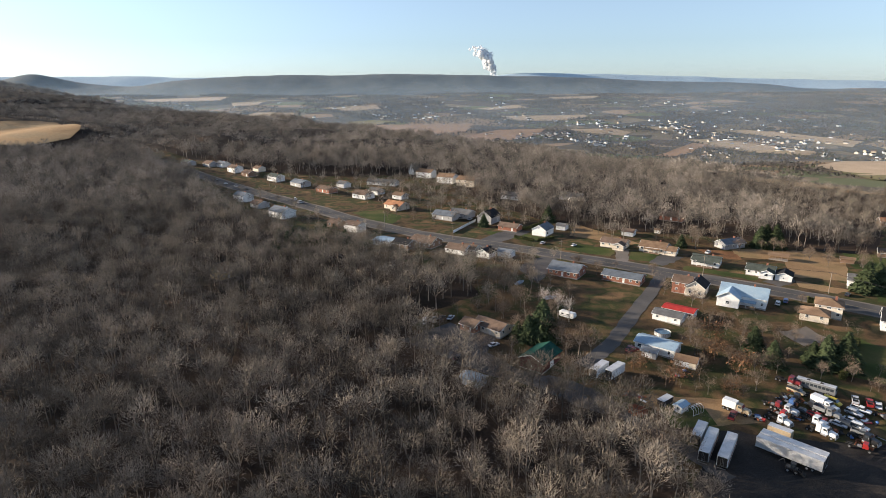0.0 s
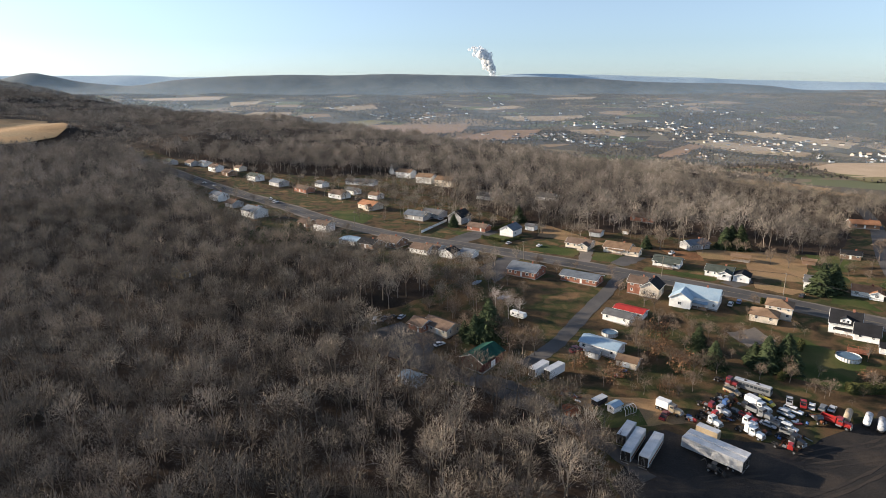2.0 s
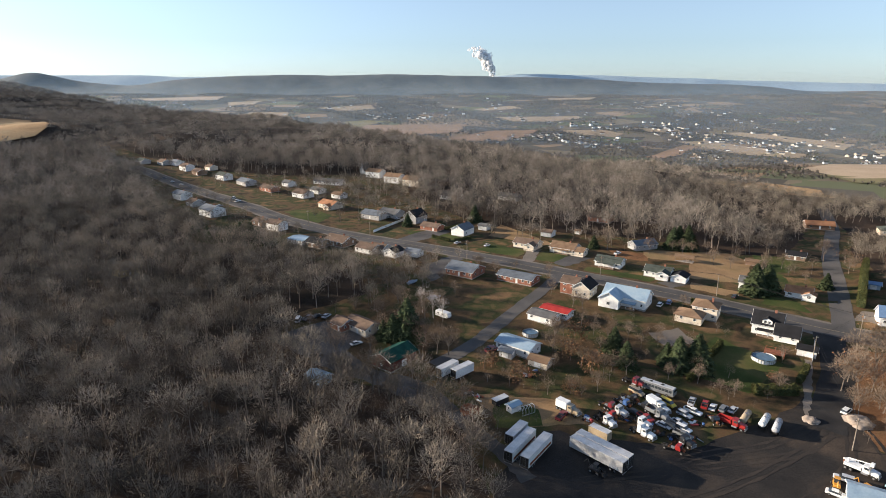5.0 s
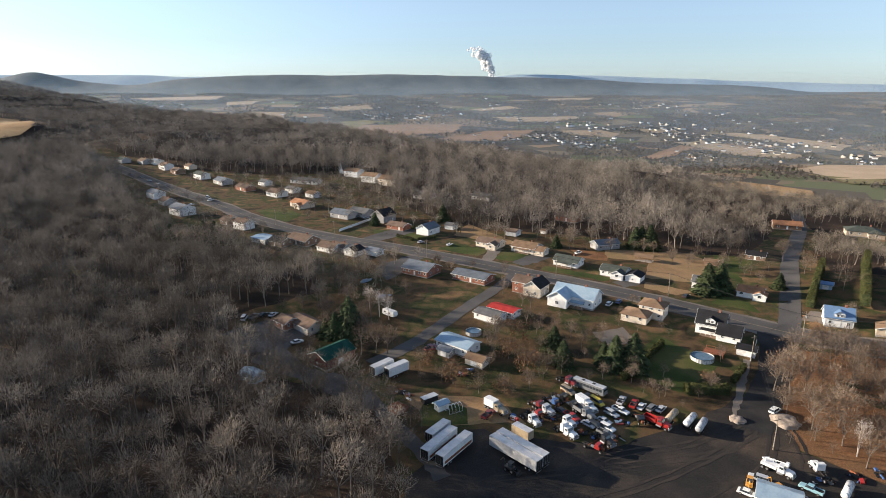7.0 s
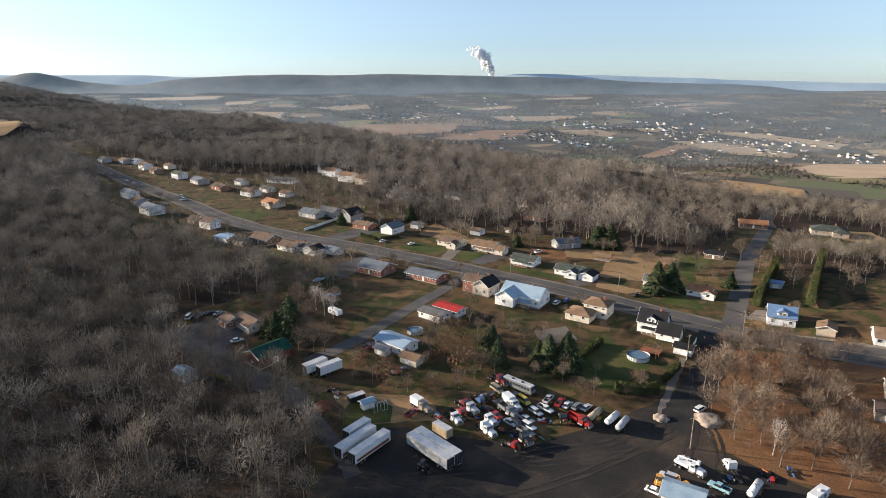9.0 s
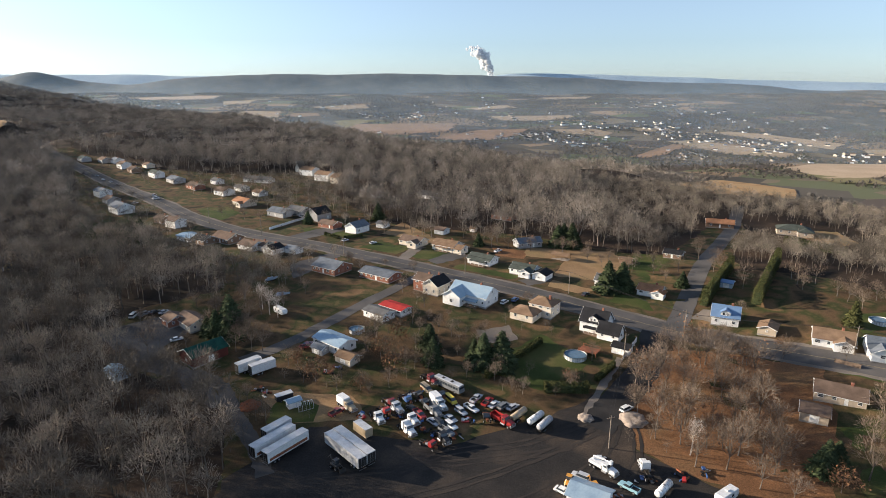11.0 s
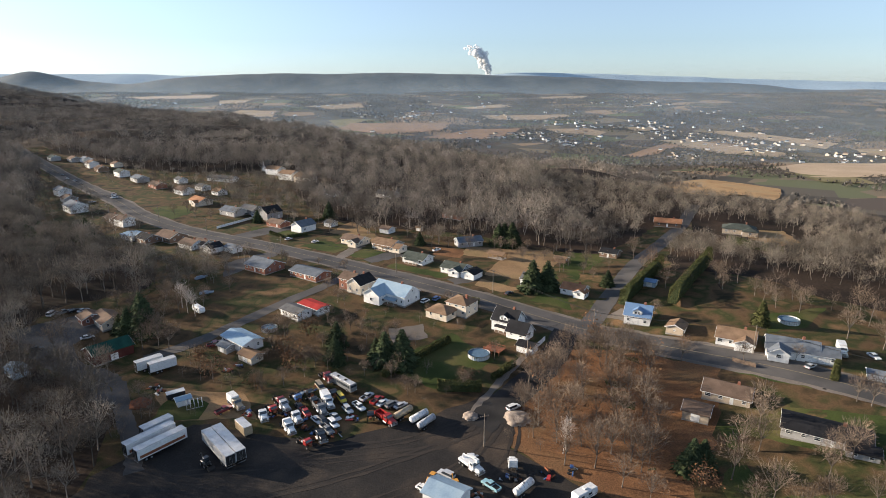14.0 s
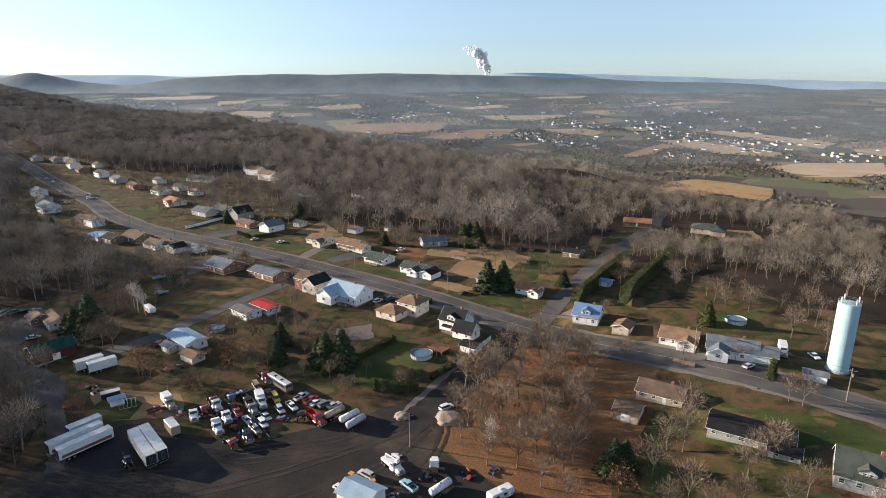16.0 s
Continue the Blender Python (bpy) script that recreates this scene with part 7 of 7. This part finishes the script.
# utility poles and cables
POLES = []
POLES.append(utility_pole(-41.2, 370.2, -33))
POLES.append(utility_pole(2.8, 340.5, -33))
POLES.append(utility_pole(59.8, 300.7, -33, lamp=True))
POLES.append(utility_pole(123.9, 273.5, -33))
POLES.append(utility_pole(169.4, 248.6, -33))
POLES.append(utility_pole(204.4, 206.2, -33, transformer=True, height=11.5))
POLES.append(utility_pole(253.0, 185.9, -33))
POLES.append(utility_pole(285.4, 157.6, -33, transformer=True))
for near, far in zip(POLES, POLES[1:]):
    for side in (-1.1, 0.5, 1.1):
        cable(near.matrix_basis @ Vector((side, 0.16, 10.0)), far.matrix_basis @ Vector((side, 0.16, 10.0)), 0.9)
YARD_POLE = utility_pole(161.8, 143.0, 20, 10.0)
LANE_POLE = utility_pole(178.5, 191.0, 20, 9.5)
for side in (-0.5, 0.5):
    cable(YARD_POLE.matrix_basis @ Vector((side, 0.16, 9.5)), LANE_POLE.matrix_basis @ Vector((side, 0.16, 9.0)), 0.9)
    cable(LANE_POLE.matrix_basis @ Vector((side, 0.16, 9.0)), POLES[5].matrix_basis @ Vector((side, 0.16, 10.8)), 0.6)

# hedges and trees
hedge(221.4, 231.8, 250.9, 274.4, 3.0, 5.5, "tall dense yellow-green arborvitae hedge beside the side road", 0.3, 258)
hedge(239.3, 225.5, 275.7, 280.3, 3.4, 6.0, "tall rounded evergreen hedge beside the cottage", 0.35, 259)
hedge(151.0, 201.6, 130.2, 177.1, 1.6, 2.0, "long clipped hedge along the pool lawn", 0.0, 260)
hedge(173.3, 185.3, 165.8, 176.6, 1.6, 1.8, "olive hedge along the lane", 0.0, 261)
hedge(161.7, 170.7, 148.3, 170.7, 3.0, 2.6, "overgrown olive shrubbery at the lawn's end", 0.0, 262)
hedge(308.3, 334.2, 324.9, 306.4, 2.6, 4.0, "dark clipped evergreen hedge in front of the plateau house", 0.2, 263)
hedge(269.1, 168.2, 271.9, 172.0, 2.0, 4.6, "upright tawny evergreen clump by the road", 0.4, 264)
hedge(162.5, 234.9, 154.6, 239.0, 2.0, 2.2, "dark evergreen hedge behind the cream house", 0.0, 265)
hedge(40.3, 344.0, 50.1, 335.4, 1.6, 1.6, "dark low hedge in front of a house", 0.0, 266)
hedge(53.4, 335.5, 62.8, 341.9, 1.6, 1.6, "dark clipped hedge beside a drive", 0.0, 267)
tree(129.5, 185.5, 12.5, "spruce", 124)
tree(126.2, 187.5, 9, "spruce", 24)
tree(135.5, 184.5, 14, "spruce", 197)
tree(187.1, 251.1, 15, "spruce", 129)
tree(193.9, 253.3, 14, "spruce", 202)
tree(221.1, 254.8, 8, "spruce", 275)
tree(23.1, 371.7, 9, "spruce", 348)
tree(66.9, 385.3, 12, "spruce", 61)
tree(131.9, 322.8, 8, "spruce", 134)
tree(179.6, 322.8, 14, "spruce", 207)
tree(183.7, 320.4, 15, "spruce", 280)
tree(176.4, 322.8, 13, "spruce", 353)
tree(35.1, 205.8, 17, "spruce", 66)
tree(29.8, 204.6, 11, "spruce", 139)
tree(26.1, 205.6, 8, "spruce", 212)
tree(214.2, 133.9, 10, "spruce", 285)
tree(217.2, 134.6, 9, "spruce", 358)
tree(112.0, 186.5, 10, "spruce", 71)
tree(110.6, 197.1, 10, "spruce", 217)
tree(265.0, 205.9, 10, "cedar", 3)
tree(-89.9, 317.3, 14, "spruce", 149, "dark evergreen among the bare woods")
tree(-82.0, 311.7, 14, "spruce", 222, "dark evergreen among the bare woods")
tree(-75.8, 326.0, 13, "spruce", 295, "dark evergreen among the bare woods")
tree(-71.1, 329.7, 14, "spruce", 8, "dark evergreen among the bare woods")
tree(-66.6, 334.0, 13, "spruce", 81, "dark evergreen among the bare woods")
tree(-58.8, 324.2, 12, "spruce", 154, "dark evergreen among the bare woods")
tree(-97.6, 327.7, 13, "spruce", 227, "dark evergreen among the bare woods")
tree(-89.3, 327.3, 13, "spruce", 300, "dark evergreen among the bare woods")
tree(-78.3, 316.0, 12, "spruce", 13, "dark evergreen among the bare woods")
tree(46.6, 193.9, 13, "bare", 86)
tree(50.8, 193.0, 12, "bare", 159)
tree(42.2, 203.3, 11, "bare", 232)
tree(88.2, 193.8, 12, "bare", 305)
tree(90.3, 204.5, 11, "bare", 18)
tree(138.9, 319.8, 13, "bare", 91)
tree(243.7, 294.5, 14, "bare", 164)
tree(229.1, 312.1, 11, "bare", 237)
tree(222.1, 309.9, 12, "bare", 310)
tree(106.0, 182.7, 9, "bare", 23)
tree(103.1, 181.0, 9, "bare", 96)
tree(90.7, 169.4, 8, "bare", 169)
tree(90.2, 202.8, 12, "bare", 242)
tree(216.6, 263.4, 7, "bare", 315)
tree(58.1, 410.6, 10, "bare", 28)
tree(41.9, 484.3, 12, "bare", 101)
tree(-35.7, 399.5, 10, "bare", 174)
tree(-22.8, 383.2, 10, "bare", 247)
tree(222.6, 130.1, 15, "bare", 320)
tree(233.3, 139.3, 14, "bare", 33)
tree(237.5, 148.2, 16, "bare", 106)
tree(229.6, 140.2, 12, "bare", 179)
tree(251.0, 133.8, 10, "bare", 252)
tree(271.8, 155.1, 12, "bare", 325)
tree(269.2, 157.5, 10, "bare", 38)
tree(263.8, 180.1, 7, "bare", 111)
tree(248.5, 182.3, 8, "bare", 184)
tree(214.2, 195.9, 12, "bare", 257)
tree(211.0, 188.4, 12, "bare", 330)
tree(229.3, 185.8, 11, "bare", 43)
tree(103.1, 234.9, 9, "bare", 116)
tree(106.6, 232.3, 8, "bare", 189)
tree(113.4, 209.3, 8, "bare", 262)
tree(102.8, 216.4, 9, "bare", 335)
tree(95.8, 247.8, 9, "bare", 48)
tree(167.1, 189.4, 8, "bare", 121)
tree(156.3, 171.0, 8, "bare", 194)
tree(-40.8, 391.1, 9, "bare", 267)
tree(-9.4, 375.7, 9, "bare", 340)
tree(22.0, 460.4, 13, "bare", 53)
tree(31.0, 460.6, 13, "bare", 126)
tree(27.1, 471.9, 13, "bare", 199)
tree(36.3, 472.2, 12, "bare", 272)
tree(296.3, 187.2, 13, "bare", 345)
tree(289.2, 194.9, 14, "bare", 58)
tree(305.0, 213.4, 14, "bare", 131)
tree(232.3, 221.3, 7, "bare", 204)
tree(41.0, 222.8, 12, "bare", 277)
tree(38.3, 214.9, 12, "bare", 350)
tree(44.4, 222.9, 13, "birch", 63)
tree(48.4, 220.4, 12, "birch", 136)
tree(39.7, 228.1, 13, "birch", 209)
tree(182.8, 140.6, 12, "birch", 282)
tree(183.7, 141.7, 9, "birch", 355)
tree(217.5, 187.7, 9, "oak", 68)
tree(183.1, 178.7, 9, "oak", 141)
tree(246.6, 275.5, 9, "oak", 214)
tree(241.7, 271.6, 9, "oak", 287)
tree(251.3, 289.7, 9, "oak", 0)
tree(116.9, 223.1, 4, "oak", 73)
tree(89.8, 169.4, 6, "rust_bush", 146)
tree(234.0, 196.7, 3.5, "rust_bush", 219)
tree(158.0, 176.4, 5, "rust_bush", 292)
tree(213.8, 126.5, 7, "rust_bush", 5)
tree(70.9, 181.0, 4, "bush", 78)
tree(75.2, 172.6, 3, "bush", 151)
tree(54.5, 168.9, 3, "bush", 224)
tree(58.5, 161.1, 4, "bush", 297)
tree(63.3, 155.4, 4, "bush", 10)
tree(99.2, 183.4, 6, "bush", 83)
tree(104.0, 176.6, 6, "bush", 156)
tree(98.5, 176.5, 5, "bush", 229)
tree(100.6, 187.2, 6, "bush", 302)
tree(134.8, 170.3, 5, "bush", 15)
tree(138.8, 167.2, 5, "bush", 88)
tree(144.5, 162.7, 3, "bush", 161)
tree(151.1, 167.6, 4, "bush", 234)
tree(108.2, 208.0, 4, "bush", 307)
tree(120.8, 213.1, 4, "bush", 20)
tree(124.9, 223.3, 3, "bush", 93)
tree(75.1, 155.7, 3, "bush", 166)
tree(77.1, 154.7, 3, "bush", 239)
tree(171.4, 151.3, 5, "bush", 312)
tree(174.3, 147.2, 5, "bush", 25)
tree(167.9, 146.0, 4, "bush", 98)
tree(176.9, 141.5, 5, "bush", 171)
tree(100.6, 224.2, 4, "bush", 244)
tree(109.6, 219.2, 4, "bush", 317)
tree(126.4, 209.6, 4, "bush", 30)

# ---- oaks on the corner lot ----
rng = random.Random(21)
OAKS = [(174, 168), (186, 188), (199, 198), (216, 190), (222, 178), (214, 165), (214, 150), (200, 122), (184, 134), (171, 146)]
gx, gy = scatter(168, 226, 118, 200, 6.6, 31, lambda x, y: inside(x, y, OAKS))
for x, y in zip(gx, gy):
    tree(float(x), float(y), rng.uniform(9, 15.5), rng.choice(("bare", "bare", "oak")), rng.uniform(0, 360))
part_deck = thing("pool_deck", DECK[0], DECK[1], at_ground(*DECK), -33, "red-brown timber pool deck with plank boards", "deck")
for k in range(22):
    part("plank", box(-3.3 + k * 0.3, -3.03 + k * 0.3, -2.4, 2.4, 1.1, 1.16), M["deck"], part_deck)
for sx in (-3.1, 0, 3.1):
    for sy in (-2.2, 2.2):
        part("post", box(sx - 0.08, sx + 0.08, sy - 0.08, sy + 0.08, -0.4, 2.0), M["deck"], part_deck)
for sy in (-2.3, 2.3):
    part("rail", box(-3.2, 3.2, sy - 0.05, sy + 0.05, 1.95, 2.05), M["deck"], part_deck)

# ---- scattered yard trees, clear of houses, roads and vehicles ----
taken = [(o.matrix_basis.translation.x, o.matrix_basis.translation.y, 9.5 if o.name.startswith(("house", "barn", "garage")) else 5.0) for o in scene.objects if o.parent is None and o.type == "EMPTY" and not o.name.startswith(("tree", "shrub", "valley"))]
lines = [(p.x, p.y, 9.0) for p in smooth_line(ROAD, 16)] + [(p.x, p.y, 6.5) for p in smooth_line([(205, 216), (216, 236), (246, 292), (276, 340), (293, 367)], 16)]


def plant(ring, gap, seed, sorts, low, high, joined=""):
    """Scatter trees inside an outline wherever nothing stands; far ones, past counting, join into one object."""
    rng = random.Random(seed)
    xs, ys = [p[0] for p in ring], [p[1] for p in ring]
    gx, gy = scatter(min(xs), max(xs), min(ys), max(ys), gap, seed, lambda x, y: inside(x, y, ring))
    free = [all((x - a) ** 2 + (y - b) ** 2 > r * r for a, b, r in taken + lines) for x, y in zip(gx, gy)]
    if joined:
        k = np.array(free)
        models = [whole(crown_tree(seed + q, 10, 4.0, 8, 330, 0.08, 3, 0.22, 5, 0.42)) for q in range(4)]
        forest("yard_trees", gx[k], gy[k], models, (low + high) / 20, M["forest"], joined, seed)
        return
    for x, y, ok in zip(gx, gy, free):
        if ok:
            tree(float(x), float(y), rng.uniform(low, high), rng.choice(sorts), rng.uniform(0, 360))


plant([(-60, 440), (-20, 400), (60, 350), (110, 335), (70, 430), (15, 480), (-10, 520), (-70, 540)], 9.5, 51, ("bare", "bare", "bare"), 9, 14, "leafless brown trees between the yards")
plant([(-250, 590), (-150, 500), (-60, 440), (-70, 540), (-180, 565)], 13, 52, ("bare",), 8, 13, "leafless brown trees between the yards")
plant([(22, 262), (18, 282), (-10, 322), (60, 300), (50, 250)], 9, 53, ("bare", "bare", "bush"), 7, 12, "leafless brown trees between the yards")
plant([(-14, 206), (-2, 190), (18, 176), (40, 172), (44, 200), (30, 240), (12, 240)], 8, 54, ("bare", "bare", "bush", "bush"), 6, 13)
plant([(70, 165), (100, 160), (150, 168), (150, 205), (110, 215), (75, 200)], 8, 55, ("bush", "bare", "bare"), 4, 8.5)
plant([(225, 255), (250, 235), (320, 195), (300, 232), (262, 262)], 10, 56, ("bare", "bare", "bush"), 7, 12)
plant([(220, 120), (250, 140), (290, 120), (330, 60), (230, 60)], 10.5, 57, ("bare", "bare", "bare"), 9, 14)
plant([(52, 158), (62, 128), (76, 152), (60, 166), (44, 172)], 6, 58, ("bush", "bush", "bare"), 4, 9)
plant([(-5, 286), (24, 294), (39, 282), (44, 270), (36, 246), (16, 236)], 7, 61, ("bare",), 8, 12, "leafless brown trees between the yards")
plant([(-11, 200), (13, 184), (34, 168), (54, 148), (61, 143), (56, 131), (16, 164)], 7.5, 62, ("bare", "bare", "bush"), 8, 13)
plant([(100, 345), (160, 300), (215, 262), (235, 300), (190, 322), (130, 360)], 15, 63, ("bare", "bush", "bare"), 6, 12)
plant([(60, 300), (130, 262), (100, 235), (70, 262)], 12, 64, ("bare", "bush"), 5, 10)
plant([(105, 215), (150, 205), (190, 212), (150, 240), (120, 235)], 10, 65, ("bush", "bush", "bare"), 3, 7)
plant([(60, 172), (100, 172), (104, 200), (90, 215), (62, 205)], 9, 66, ("bare", "bush", "rust_bush"), 4, 9)
plant([(66, 240), (50, 262), (20, 262), (30, 236), (48, 228)], 10, 67, ("bare", "bare"), 7, 11)
plant([(175, 322), (225, 296), (232, 262), (212, 258), (190, 285)], 14, 68, ("bare", "bush"), 6, 11)
plant([(60, 372), (100, 355), (150, 340), (180, 328), (150, 322), (100, 342)], 9, 69, ("bare", "bare", "bush"), 9, 15, "leafless brown trees between the yards")
plant([(-225, 528), (-182, 445), (-122, 372), (-62, 328), (-15, 330), (-62, 372), (-125, 438), (-185, 500)], 11, 70, ("bare",), 8, 12, "leafless trees round the houses at the bend")
